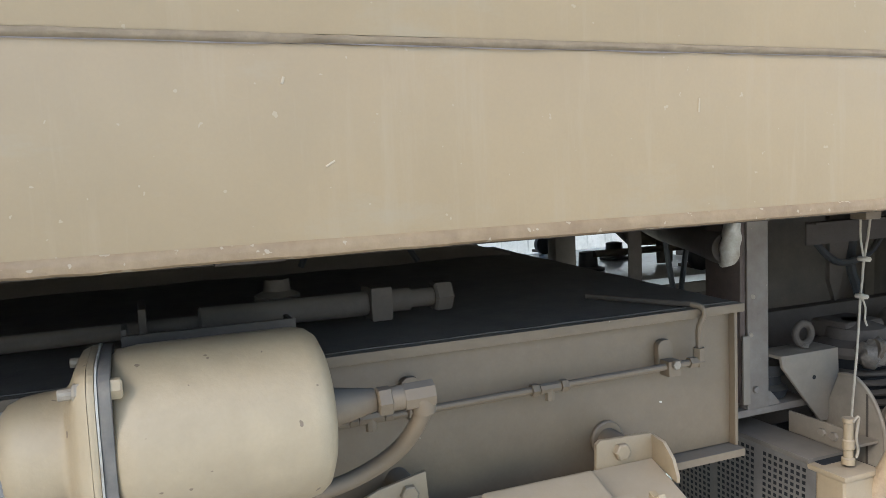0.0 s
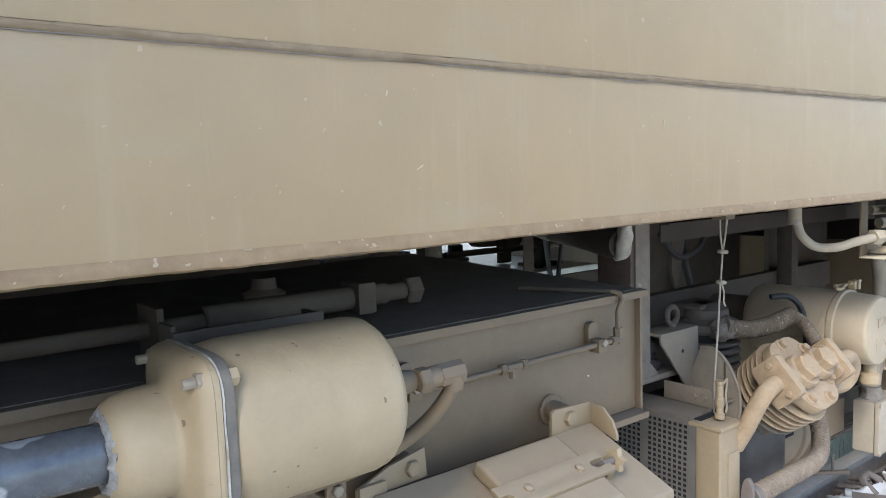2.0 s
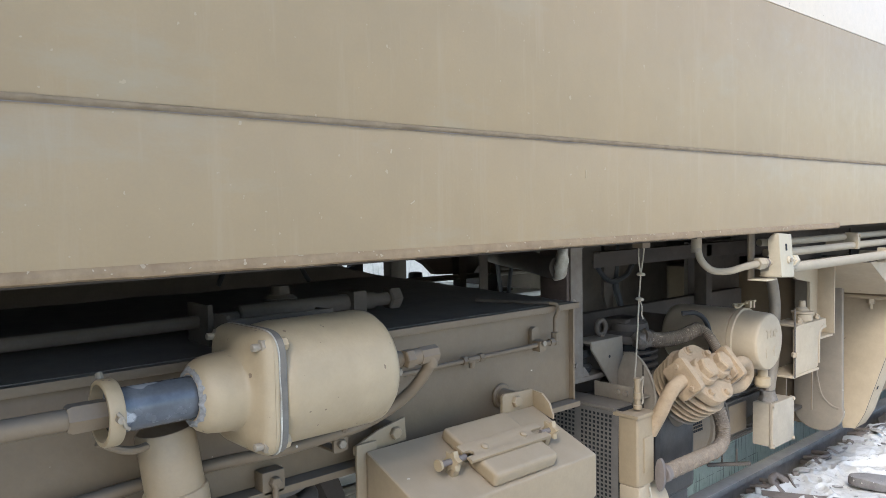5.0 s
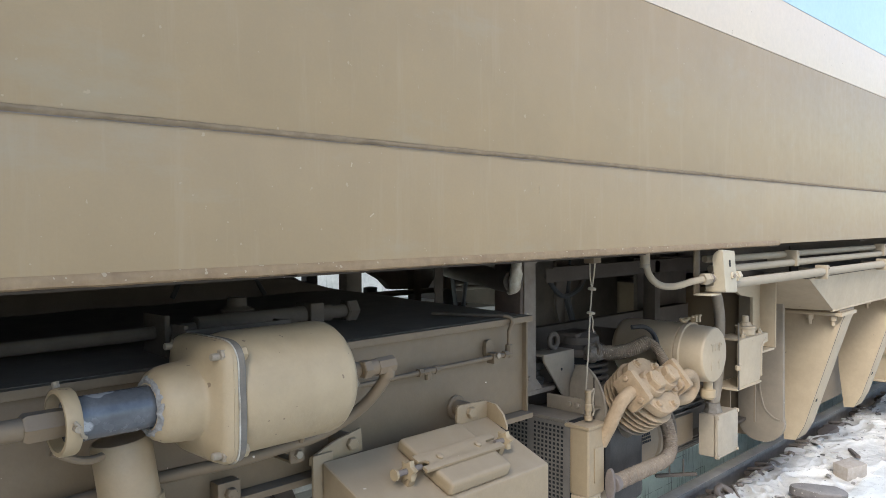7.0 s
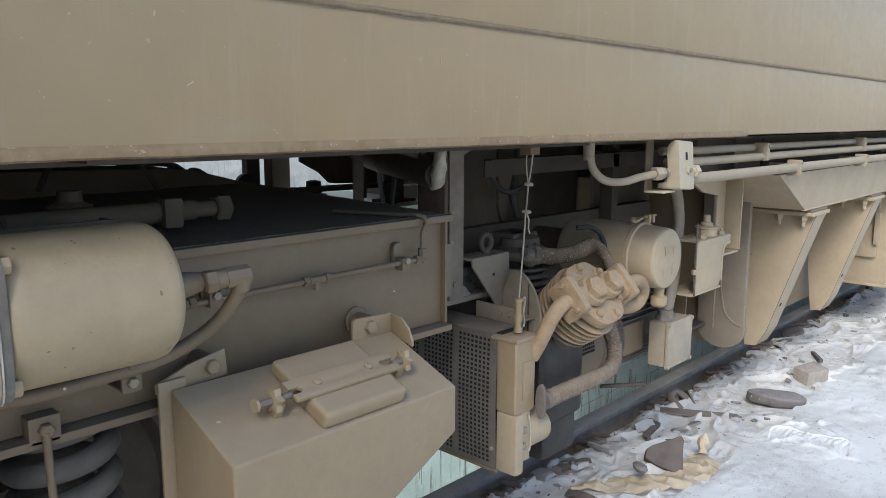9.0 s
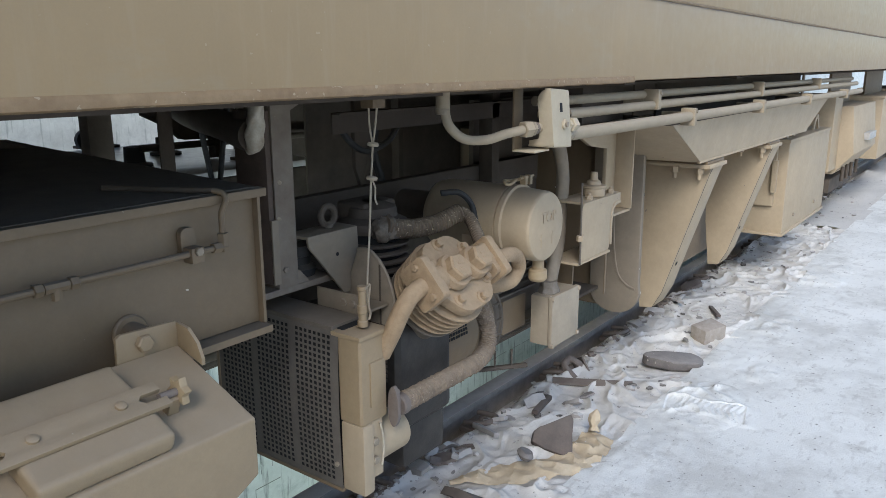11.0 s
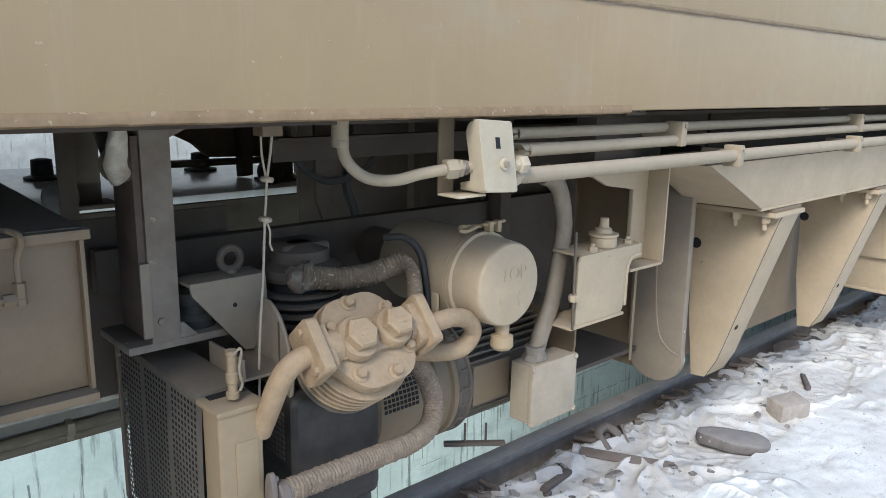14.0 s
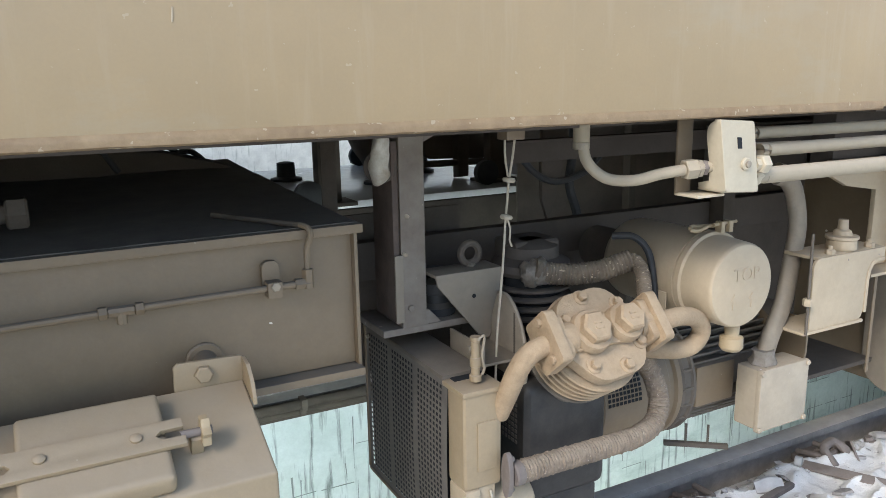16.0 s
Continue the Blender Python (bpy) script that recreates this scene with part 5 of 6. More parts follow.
part("wrap", roughen(lathe([(0, 0.012), (0.006, 0.026), (0.02, 0.033), (0.03, 0.029), (0.04, 0.033), (0.05, 0.030), (0.06, 0.031), (0.068, 0.024)], (1.50, 1.24, 0.905), (1, -0.3, 0.25), 40), 0.007, 70), FOIL, hose2, "crumpled foil wrap")
strap2 = thing("rubber_strap", (1.8, 1.13, 0.9), "black rubber strap looped beside the air filter", "strap")
part("band", tube([(1.735, 1.20, 0.985), (1.772, 1.165, 0.985), (1.797, 1.14, 0.950), (1.808, 1.13, 0.88), (1.816, 1.13, 0.82), (1.832, 1.14, 0.775)], 0.0085, 12, flat=1.7), RUBBER, strap2)

# ---- air filter ----
def air_filter():
    cx, cz = 1.932, 0.884
    t = thing("air_filter", (cx, 1.1, cz), "tan round air filter canister with clamped cap", "air filter")
    o = (cx, 0, cz)
    part("canister", lathe([(1.080, 0.106), (1.092, 0.108), (1.32, 0.108), (1.34, 0.102), (1.35, 0.09), (1.35, 0.0)], o, (0, 1, 0), 56), PAINT_TAN, t, angle=45)
    part("outlet", lathe([(1.345, 0.07), (1.38, 0.06), (1.5, 0.06)], o, (0, 1, 0), 32), DARK, t, "dark outlet neck")
    cap = part("cap", lathe([(0.972, 0.0), (0.972, 0.0930), (0.9735, 0.0970), (0.977, 0.0998), (0.983, 0.1015), (1.060, 0.1060), (1.063, 0.113), (1.078, 0.113), (1.081, 0.108)], o, (0, 1, 0), 56), PAINT_TAN, t, "tan domed filter cap", angle=30)
    part("clamp_band", lathe([(1.0825, 0.108), (1.084, 0.1125), (1.098, 0.1125), (1.100, 0.108)], o, (0, 1, 0), 56), PAINT_TAN, t)
    lever = part("clamp_lever", tube([(cx - 0.020, 1.066, cz + 0.128), (cx - 0.060, 1.058, cz + 0.122), (cx - 0.078, 1.062, cz + 0.124), (cx - 0.068, 1.074, cz + 0.130), (cx - 0.03, 1.078, cz + 0.126), (cx + 0.02, 1.07, cz + 0.126)], 0.005, 10), PAINT_CREAM, t, "cream clamp lever")
    part("clamp_bolt", join_bm(rod((cx - 0.01, 1.058, cz + 0.131), (cx + 0.065, 1.058, cz + 0.133), 0.004, 8), box(cx + 0.005, cx + 0.018, 1.048, 1.068, cz + 0.112, cz + 0.138, 0.002), box(cx + 0.032, cx + 0.045, 1.048, 1.068, cz + 0.110, cz + 0.138, 0.002)), PAINT_CREAM, lever)
    part("dust_valve", lathe([(0, 0.018), (0.045, 0.017), (0.05, 0.027), (0.075, 0.028), (0.083, 0.022)], (cx + 0.012, 1.004, cz - 0.084), (0, 0, -1), 22), PAINT_CREAM, t, "pale rubber dust valve")
    font = bpy.data.curves.new("embossed", "FONT")
    font.body, font.size, font.extrude, font.align_x = "TOP", 0.045, 0.002, "CENTER"
    tmp = new("embossed_tmp", font)
    me = bpy.data.meshes.new_from_object(tmp.evaluated_get(bpy.context.evaluated_depsgraph_get()))
    bpy.data.objects.remove(tmp)
    bm = bmesh.new()
    bm.from_mesh(me)
    part("embossed_word", moved(bm, pose(cx + 0.012, 0.9724, cz + 0.012, 90, 0, 0)), PAINT_TAN, cap, smooth=False)
    for dx in (-0.025, 0.035):
        part("embossed_arrow", prism([(cx + dx - 0.004, cz - 0.055), (cx + dx + 0.004, cz - 0.055), (cx + dx + 0.004, cz - 0.035), (cx + dx + 0.011, cz - 0.035), (cx + dx, cz - 0.018), (cx + dx - 0.011, cz - 0.035), (cx + dx - 0.004, cz - 0.035)], "y", 0.9706, 0.973, 0.0005), PAINT_TAN, cap)
    part("strap_plate", prism([(1.10, cz - 0.03), (1.10, cz - 0.105), (1.125, cz - 0.155), (1.19, cz - 0.10), (1.19, cz - 0.03)], "x", cx - 0.112, cx - 0.108, 0.001), PAINT_TAN, t, "folded tan mounting strap")


air_filter()


# ---- motor ----
def electric_motor():
    cy, cz = 1.33, 0.545
    t = thing("electric_motor", (2.1, cy, 0.38), "dark finned electric motor with tan terminal block", "electric motor")
    o = (0, cy, cz)
    part("housing", lathe([(1.92, 0.125), (2.36, 0.125)], o, (1, 0, 0), 48), DARK_DUSTY, t)
    for k in range(26):
        a = 100 + 7.2 * k
        if 163 < a < 200:
            continue
        u, v = math.cos(radians(a)), math.sin(radians(a))
        c = Vector((0, cy + 0.14 * u, cz + 0.14 * v))
        fin = box(2.008, 2.34, -0.003, 0.003, -0.018, 0.018, 0.001, 1)
        part("fin", moved(fin, Matrix.Translation(c) @ Matrix.Rotation(radians(a - 90), 4, "X")), DARK_DUSTY, t)
    part("terminal_block", box(2.012, 2.155, cy - 0.165, cy - 0.10, 0.487, 0.602, 0.008), PAINT_BEAM, t, "tan terminal block")
    part("drive_flange", lathe([(1.885, 0.13), (1.885, 0.158), (1.892, 0.166), (1.915, 0.168), (1.92, 0.163), (1.935, 0.163), (1.94, 0.172), (1.955, 0.172), (1.958, 0.13)], o, (1, 0, 0), 56), PAINT_BEAM, t, "dusty tan flange rings")
    rim = part("fan_ring", lathe([(1.959, 0.13), (1.959, 0.168), (1.966, 0.172), (1.972, 0.166), (1.992, 0.166), (1.996, 0.173), (2.004, 0.173), (2.006, 0.13)], o, (1, 0, 0), 56), DARK_DUSTY, t, "dark ribbed ring")
    for k in range(9):
        a = radians(110 + 17 * k)
        c = Vector((1.982, cy + 0.168 * math.cos(a), cz + 0.168 * math.sin(a)))
        part("rib", moved(box(-0.022, 0.022, -0.003, 0.003, -0.004, 0.004, 0.001, 1), Matrix.Translation(c) @ Matrix.Rotation(a - math.pi / 2, 4, "X")), DARK_DUSTY, rim)
    bell = part("bell_housing", lathe([(1.70, 0.15), (1.71, 0.158), (1.885, 0.158), (1.89, 0.15)], o, (1, 0, 0), 56), PAINT_BEAM, t, "tan coupling housing")
    holes = bmesh.new()
    for i in range(9):
        for j in range(7):
            x = 1.722 + 0.0125 * i
            a = 149 + 4.6 * j
            q = box(-0.0042, 0.0042, -0.0042, 0.0042, -0.0008, 0.0008, 0)
            moved(q, Matrix.Translation((x, cy + 0.1585 * math.cos(radians(a)), cz + 0.1585 * math.sin(radians(a)))) @ Matrix.Rotation(radians(a - 90), 4, "X"))
            holes = join_bm(holes, q)
    part("vent_grid", holes, BLACK, bell, "black squares for the shade in the vent holes", smooth=False)
    part("fan_cover", lathe([(2.36, 0.15), (2.365, 0.158), (2.44, 0.158), (2.46, 0.14), (2.463, 0.0)], o, (1, 0, 0), 48), PAINT_BEAM, t, "tan fan cowl")
    for x in (1.88, 2.25):
        part("cradle_bar", box(x, x + 0.06, 1.32, 1.5, 0.375, 0.40, 0.003), DARK, t)
    step = part("drip_bar", moved(box(-0.085, 0.085, -0.008, 0.008, -0.006, 0.006, 0.001), pose(2.035, 1.178, 0.37, 0, 0, -38)), DARK, t, "dark flat bar under the motor")
    for u in (-0.027, 0.031):
        part("strap", moved(box(u - 0.003, u + 0.003, -0.003, 0.003, 0, 0.06, 0.001), pose(2.035, 1.178, 0.37, 0, 0, -38)), DARK, step)


electric_motor()

# ---- terminal box and its conduit ----
cb = thing("terminal_box", (2.25, 1.15, 0.40), "tan square terminal box with flanged lid", "terminal box")
part("box", roughen(box(2.110, 2.290, 1.056, 1.122, 0.446, 0.612, 0.006), 0.0015, 30), WORN_BOX, cb, "dusty tan box body")
part("lid", roughen(box(2.107, 2.293, 1.040, 1.0545, 0.442, 0.615, 0.004), 0.0015, 30), WORN_BOX, cb, "tan box lid with dirty edges")
for x in (2.113, 2.286):
    for z in (0.450, 0.606):
        bolt(cb, (x, 1.041, z), (0, -1, 0), 0.008, 0.006, WORN_BOX)
part("gland", roughen(lathe([(0, 0.034), (0.015, 0.036), (0.03, 0.026), (0.05, 0.028)], (2.168, 1.088, 0.602), (-0.05, 0, 1), 20), 0.006, 60), PUTTY, cb, "pale cracked sealing putty")
flex = thing("flexible_conduit", (2.2, 1.1, 0.85), "tan flexible conduit curving down to the box", "conduit")
part("sheath", tube([(2.20, 1.115, 1.112), (2.255, 1.125, 1.095), (2.297, 1.13, 1.045), (2.318, 1.13, 0.96), (2.300, 1.125, 0.87), (2.252, 1.105, 0.76), (2.195, 1.092, 0.68), (2.170, 1.088, 0.62)], 0.029, 18, flat=0.72), FLEX, flex)
part("end_fitting", rod((2.15, 1.09, 1.115), (2.22, 1.115, 1.112), 0.020, 12), PIPE_PAINT, flex)

# ---- junction box and conduits ----
jb = thing("junction_box", (1.71, 0.86, 1.13), "pale tan folded junction box with slot and screw", "junction box")
part("cover", prism(round_rect(1.665, 1.793, 1.130, 1.277, 0.006), "y", 0.839, 0.848, 0.003), JBOX_PAINT, jb, "pale tan front cover")
side = [(0.845, 1.131), (0.845, 1.276), (0.850, 1.276)] + arc(0.852, 1.240, 0.034, 85, 0, 6) + [(0.884, 1.175), (0.89, 1.15), (0.925, 1.143), (0.925, 1.131)]
part("side_cheek", prism(side, "x", 1.665, 1.671, 0.001), JBOX_PAINT, jb)
part("side_cheek", prism(side, "x", 1.787, 1.793, 0.001), JBOX_PAINT, jb)
part("top_fold", box(1.667, 1.794, 0.846, 0.86, 1.271, 1.277, 0.002), JBOX_PAINT, jb)
part("back_plate", box(1.66, 1.70, 0.925, 0.931, 1.13, 1.31, 0.002), PAINT_BEAM, jb)
part("bottom_fold", box(1.667, 1.794, 0.85, 0.93, 1.128, 1.133, 0.002), JBOX_PAINT, jb)
part("inner_core", box(1.675, 1.78, 0.852, 0.88, 1.14, 1.265, 0.002), DARK, jb)
part("slot", prism(round_rect(1.722, 1.738, 1.220, 1.243, 0.001, 2), "y", 0.8378, 0.8392, 0), BLACK, jb, "black piece for the shade in the slot")
part("washer", lathe([(0, 0.0125), (0.0045, 0.0125), (0.006, 0.0105), (0.006, 0.0)], (1.753, 0.839, 1.191), (0, -1, 0), 24), JBOX_PAINT, jb)
part("screw", lathe([(0, 0.0068), (0.004, 0.0065), (0.005, 0.003), (0.005, 0.0)], (1.753, 0.833, 1.191), (0, -1, 0), 12), NUTS, jb)

part("foot_fold", box(1.662, 1.735, 0.868, 0.931, 1.126, 1.132, 0.002), JBOX_PAINT, jb)
part("plug_nut", lathe([(0, 0.013), (0.012, 0.013), (0.0125, 0.017), (0.016, 0.0195), (0.032, 0.0195), (0.045, 0.008), (0.048, 0.0)], (1.790, 0.850, 1.186), (1, 0, 0), 6), JBOX_PAINT, jb, "tan hexagon plug", angle=25)
# the box hangs a little askew
ASKEW = Matrix(((0.72, 0, -0.17, 0.6973), (0, 0.80, 0, 0.1678), (-0.05, 0, 0.952, 0.1465), (0, 0, 0, 1)))
for piece in jb.children:
    if piece.name.split(".")[0] not in ("back_plate", "foot_fold", "plug_nut", "washer", "screw"):
        piece.data.transform(ASKEW)
    piece.location += Vector((-0.012, -0.013, 0.0))

elbow_pipe = thing("bent_conduit", (1.5, 0.95, 1.18), "tan bent conduit running into the junction box", "conduit")
part("pipe", tube([(1.478, 1.0, 1.30), (1.478, 0.995, 1.235), (1.484, 0.985, 1.195), (1.515, 0.965, 1.165), (1.555, 0.930, 1.162), (1.592, 0.902, 1.174), (1.635, 0.878, 1.182), (1.69, 0.862, 1.186)], 0.0113, 16), PIPE_PAINT, elbow_pipe)
part("socket", rod((1.478, 1.0, 1.235), (1.478, 1.0, 1.275), 0.0165, 18, chamfer=0.002), PIPE_PAINT, elbow_pipe)
part("anchor", box(1.45, 1.54, 0.98, 1.05, 1.272, 1.30, 0.003), PAINT_BEAM, elbow_pipe)
for u, w, r, mat in ((0.0, 0.026, 0.0205, PIPE_PAINT), (0.027, 0.010, 0.0185, NUTS), (0.038, 0.010, 0.0160, RUST)):
    part("lock_nut", lathe([(u, r * 0.9), (u + 0.002, r), (u + w - 0.002, r), (u + w, r * 0.9)], (1.633, 0.879, 1.182), (1, -0.25, 0.06), 6), mat, elbow_pipe, angle=25)
part("collar", lathe([(0, 0.0135), (0.001, 0.017), (0.014, 0.017), (0.015, 0.0135)], (1.478, 1.0, 1.222), (0, 0, 1), 16), NUTS, elbow_pipe)

runs = ((0.862, 1.156, 0.0172, 1.80), (0.893, 1.205, 0.0140, 1.83), (0.925, 1.238, 0.0130, 1.85))
for n, (y, z, r, x0) in enumerate(runs):
    c = thing("conduit_run", (4.0, y, z), "long straight tan conduit pipe along the skirt", "conduit", "parallel conduit runs")
    pts = [(x0, y, z + 0.004), (2.3, y, z), (6.2, y, z - 0.012)] if n == 0 else [(x0, y + 0.05, z), (2.0, y + 0.01, z), (2.2, y, z), (6.2, y, z - 0.01)]
    part("pipe", tube(pts, r, 18, 0.05), PIPE_PAINT, c)
    if n == 0:
        part("lock_nut", lathe([(0, 0.022), (0.014, 0.022), (0.03, 0.016), (0.034, 0.010)], (1.797, 0.862, 1.160), (1, 0, 0), 6), JBOX_PAINT, c, angle=25)
for x, y, z, h in ((2.465, 0.893, 1.222, 0.036), (2.73, 0.862, 1.153, 0.034), (3.70, 0.893, 1.222, 0.036), (3.62, 0.862, 1.15, 0.032), (4.55, 0.862, 1.147, 0.032), (4.9, 0.893, 1.22, 0.034), (5.6, 0.862, 1.142, 0.032)):
    c = thing("pipe_clamp", (x, y, z), "tan folded saddle clamp holding the conduit", "pipe clamp", "conduit clamps")
    part("saddle", box(x - 0.006, x + 0.020, y - 0.022, y + 0.03, z - h * 0.9, z + h * 0.9, 0.004), PIPE_PAINT, c)
    part("web", box(x - 0.004, x + 0.016, y + 0.03, y + 0.10, z - h * 0.5, z + h * 0.5, 0.002), PIPE_PAINT, c)
    bolt(c, (x + 0.009, y - 0.022, z + h * 0.55), (0, -1, 0), 0.006, 0.005)


# ---- resilient hanger ----
def resilient_hanger():
    t = thing("resilient_hanger", (2.42, 1.1, 0.7), "tan folded hanger bracket with rubber mount and bolts", "hanger bracket")
    AT = Matrix.Translation((-0.012, -0.060, 0.002))
    prof = [(2.262, 0.705), (2.262, 0.875), (2.270, 0.889), (2.284, 0.895), (2.555, 0.895), (2.555, 0.868), (2.52, 0.868), (2.50, 0.86), (2.487, 0.84), (2.482, 0.81), (2.482, 0.725), (2.475, 0.708), (2.46, 0.70), (2.25, 0.70), (2.25, 0.707)]
    part("face_plate", moved(prism(prof, "y", 1.080, 1.088, 0.0015), AT), PAINT_TAN, t, "tan folded face plate")
    part("top_shelf", moved(box(2.284, 2.56, 1.0885, 1.19, 0.887, 0.896, 0.002), AT), PAINT_TAN, t)
    part("foot", moved(box(2.235, 2.48, 1.075, 1.19, 0.694, 0.703, 0.003), AT), PAINT_TAN, t)
    rim = [(2.482, 0.81), (2.487, 0.84), (2.50, 0.86), (2.52, 0.868), (2.555, 0.868), (2.555, 0.858), (2.525, 0.857), (2.508, 0.85), (2.498, 0.835), (2.494, 0.81), (2.494, 0.72), (2.482, 0.72)]
    part("return_edge", moved(prism(rim, "y", 1.078, 1.15, 0.001), AT), PAINT_TAN, t)
    part("rubber_mount", lathe([(0, 0.037), (0.004, 0.039), (0.026, 0.037), (0.030, 0.042), (0.037, 0.042), (0.039, 0.025), (0.050, 0.022), (0.055, 0.014), (0.080, 0.012)], (2.412, 1.062, 0.899), (0, 0, 1), 28), PAINT_TAN, t, "tan painted rubber mount")
    for x in (2.335, 2.500):
        bolt(t, (x, 1.040, 0.899), (0, 0, 1), 0.013, 0.012, PAINT_TAN, 0.01)
    part("column", join_bm(prism([(2.632, 0.81), (2.715, 0.81), (2.715, 0.985), (2.80, 1.08), (2.80, 1.13), (2.42, 1.13), (2.42, 1.09), (2.50, 1.055), (2.632, 1.035)], "y", 1.12, 1.135, 0.002), box(2.707, 2.715, 1.05, 1.13, 0.81, 1.10, 0.001)), PAINT_TAN, t, "tan tapering support column")
    part("column_lip", box(2.555, 2.725, 1.06, 1.16, 0.798, 0.808, 0.003), PAINT_TAN, t)
    part("tie_strip", box(2.705, 2.718, 1.14, 1.144, 0.46, 0.80, 0.001), PAINT_BEAM, t, "thin tan tie strip")
    part("side_cheek", prism([(1.10, 0.70), (1.10, 0.60), (1.115, 0.52), (1.15, 0.47), (1.20, 0.45), (1.20, 0.70)], "x", 2.355, 2.363, 0.001), PAINT_BEAM, t, "rounded tan cheek under the foot")
    part("column_head", box(2.44, 2.78, 1.13, 1.20, 1.10, 1.33, 0.003), UNDER, t)
    part("guide_rod", rod((2.222, 1.008, 0.703), (2.217, 1.008, 0.97), 0.0035, 10), DARK_DUSTY, t)
    for z in (0.785,):
        bolt(t, (2.219, 1.008, z), (0, 0, 1), 0.013, 0.016, PAINT_TAN)


resilient_hanger()

# ---- rounded casing, legs and trough ----
casing = thing("blower_casing", (3.0, 1.5, 0.3), "tan rounded sheet-metal blower casing", "casing")
rnd = [(1.345, 1.04), (1.128, 1.04), (1.122, 0.42)] + arc(1.225, 0.40, 0.11, 185, 268, 8) + arc(1.240, 0.395, 0.105, 272, 358, 8)
# Greyer and darker than the legs' tan: the casing's shade, put into colour.
part("end_sheet", prism(rnd, "x", 3.0, 3.03, 0.008), BRACKET, casing, "tan rounded end sheet, its shade put into the colour")
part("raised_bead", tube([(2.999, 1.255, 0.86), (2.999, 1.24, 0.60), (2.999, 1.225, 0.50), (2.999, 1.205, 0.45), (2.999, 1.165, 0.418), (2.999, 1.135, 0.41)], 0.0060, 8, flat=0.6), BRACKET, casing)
part("body", box(3.032, 4.35, 1.265, 2.1, 0.30, 1.04, 0.01), PAINT_BEAM, casing)
part("inspection_cover", box(3.55, 3.8, 1.255, 1.268, 0.42, 0.66, 0.004), PAINT_TAN, casing)
part("under_tray", box(2.55, 2.995, 1.3, 1.8, 0.385, 0.40, 0.002), DARK, casing)
part("back_sheet", box(2.5, 2.995, 1.62, 1.64, 0.40, 1.2, 0), DARK, casing)


def slanted_leg(x):
    t = thing("slanted_leg", (x, 1.15, 0.25), "tan tapered steel support leg with flanged edge", "support leg", "support legs")
    poly = [(1.250, 0.915), (0.925, 0.915), (0.935, 0.885), (1.105, 0.345), (1.145, 0.268), (1.200, 0.262), (1.230, 0.50)]
    part("web", prism(poly, "x", x, x + 0.008, 0.0015), PAINT_TAN, t, "tan tapered web plate")
    edge = [(0.923, 0.915), (0.935, 0.885), (1.105, 0.345), (1.145, 0.268), (1.152, 0.273), (1.113, 0.348), (0.943, 0.887), (0.931, 0.915)]
    part("edge_flange", prism(edge, "x", x + 0.008, x + 0.150, 0.001), PAINT_TAN, t)
    # Dark strip painted in for the shaded groove between web and flange.
    part("groove_shade_strip", prism([(y - 0.0012, z) for y, z in edge[:4]] + [(y + 0.004, z) for y, z in reversed(edge[:4])], "x", x + 0.0085, x + 0.013, 0), DARK_DUSTY, t, "dark strip for the shaded groove along the flange")
    part("top_flange", box(x - 0.055, x + 0.170, 0.915, 1.26, 0.915, 0.932, 0.003), PAINT_TAN, t)
    part("spacer_plate", box(x - 0.05, x + 0.16, 0.925, 1.20, 0.932, 0.945, 0.002), PAINT_BEAM, t)
    for y in (1.07, 0.965):
        bolt(t, (x - 0.028, y, 0.914), (0, 0, -1), 0.019, 0.024, PAINT_TAN, 0.026)
    # Black discs on the plate stand in for the shaded holes.
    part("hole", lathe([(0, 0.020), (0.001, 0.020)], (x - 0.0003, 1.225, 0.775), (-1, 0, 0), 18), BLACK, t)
    part("slot_hole_disc", lathe([(0, 0.010), (0.001, 0.010)], (x + 0.05, 1.062, 0.475), (0, -1, -0.3), 12), BLACK, t)


slanted_leg(3.225)
slanted_leg(4.165)


def panel(name, quad, inward, parent, label=""):
    """A folded sheet between four corners, 5 mm thick."""
    bm = bmesh.new()
    q = [Vector(p) for p in quad]
    n = Vector(inward) * 0.005
    a = [bm.verts.new(p) for p in q]
    b = [bm.verts.new(p + n) for p in q]
    bm.faces.new(a), bm.faces.new(b)
    for i in range(4):
        bm.faces.new((a[i], a[(i + 1) % 4], b[(i + 1) % 4], b[i]))
    return part(name, bm, PAINT_TAN, parent, label)


def trough():
    t = thing("trough", (3.8, 1.2, 0.95), "tan flared steel trough hung under the conduits", "trough")
    low = [(3.10, 0.932, 0.950), (4.95, 0.932, 0.950), (4.95, 1.18, 0.950), (3.06, 1.18, 0.950)]
    mid = [(2.64, 0.893, 1.135), (5.3, 0.893, 1.135), (5.3, 1.2, 1.135), (2.64, 1.11, 1.135)]
    faces = (((0, 1), "front_sheet", (0, 1, 0)), ((1, 2), "end_sheet", (-1, 0, 0)), ((2, 3), "back_sheet", (0, -1, 0)), ((3, 0), "end_sheet", (1, 0, 0)))
    for (i, j), name, n in faces:
        panel(name, (low[i], low[j], mid[j], mid[i]), n, t, "tan sloping trough sheet")
    panel("bottom_sheet", low, (0, 0, 1), t)
    # Added dark cover: draws the dark inside the trough as a sheet.
    part("cover", prism([(x, y) for x, y, z in mid], "z", 1.126, 1.132, 0), UNDER, t, "dark sheet added to keep the trough's inside dark")
    part("hanger_plate", box(3.0, 4.8, 1.09, 1.10, 1.132, 1.33, 0.001), UNDER, t, "dark hanger plate")
    part("bottom_fold", box(3.09, 4.95, 0.929, 0.945, 0.946, 0.955, 0.002), PAINT_TAN, t)


trough()


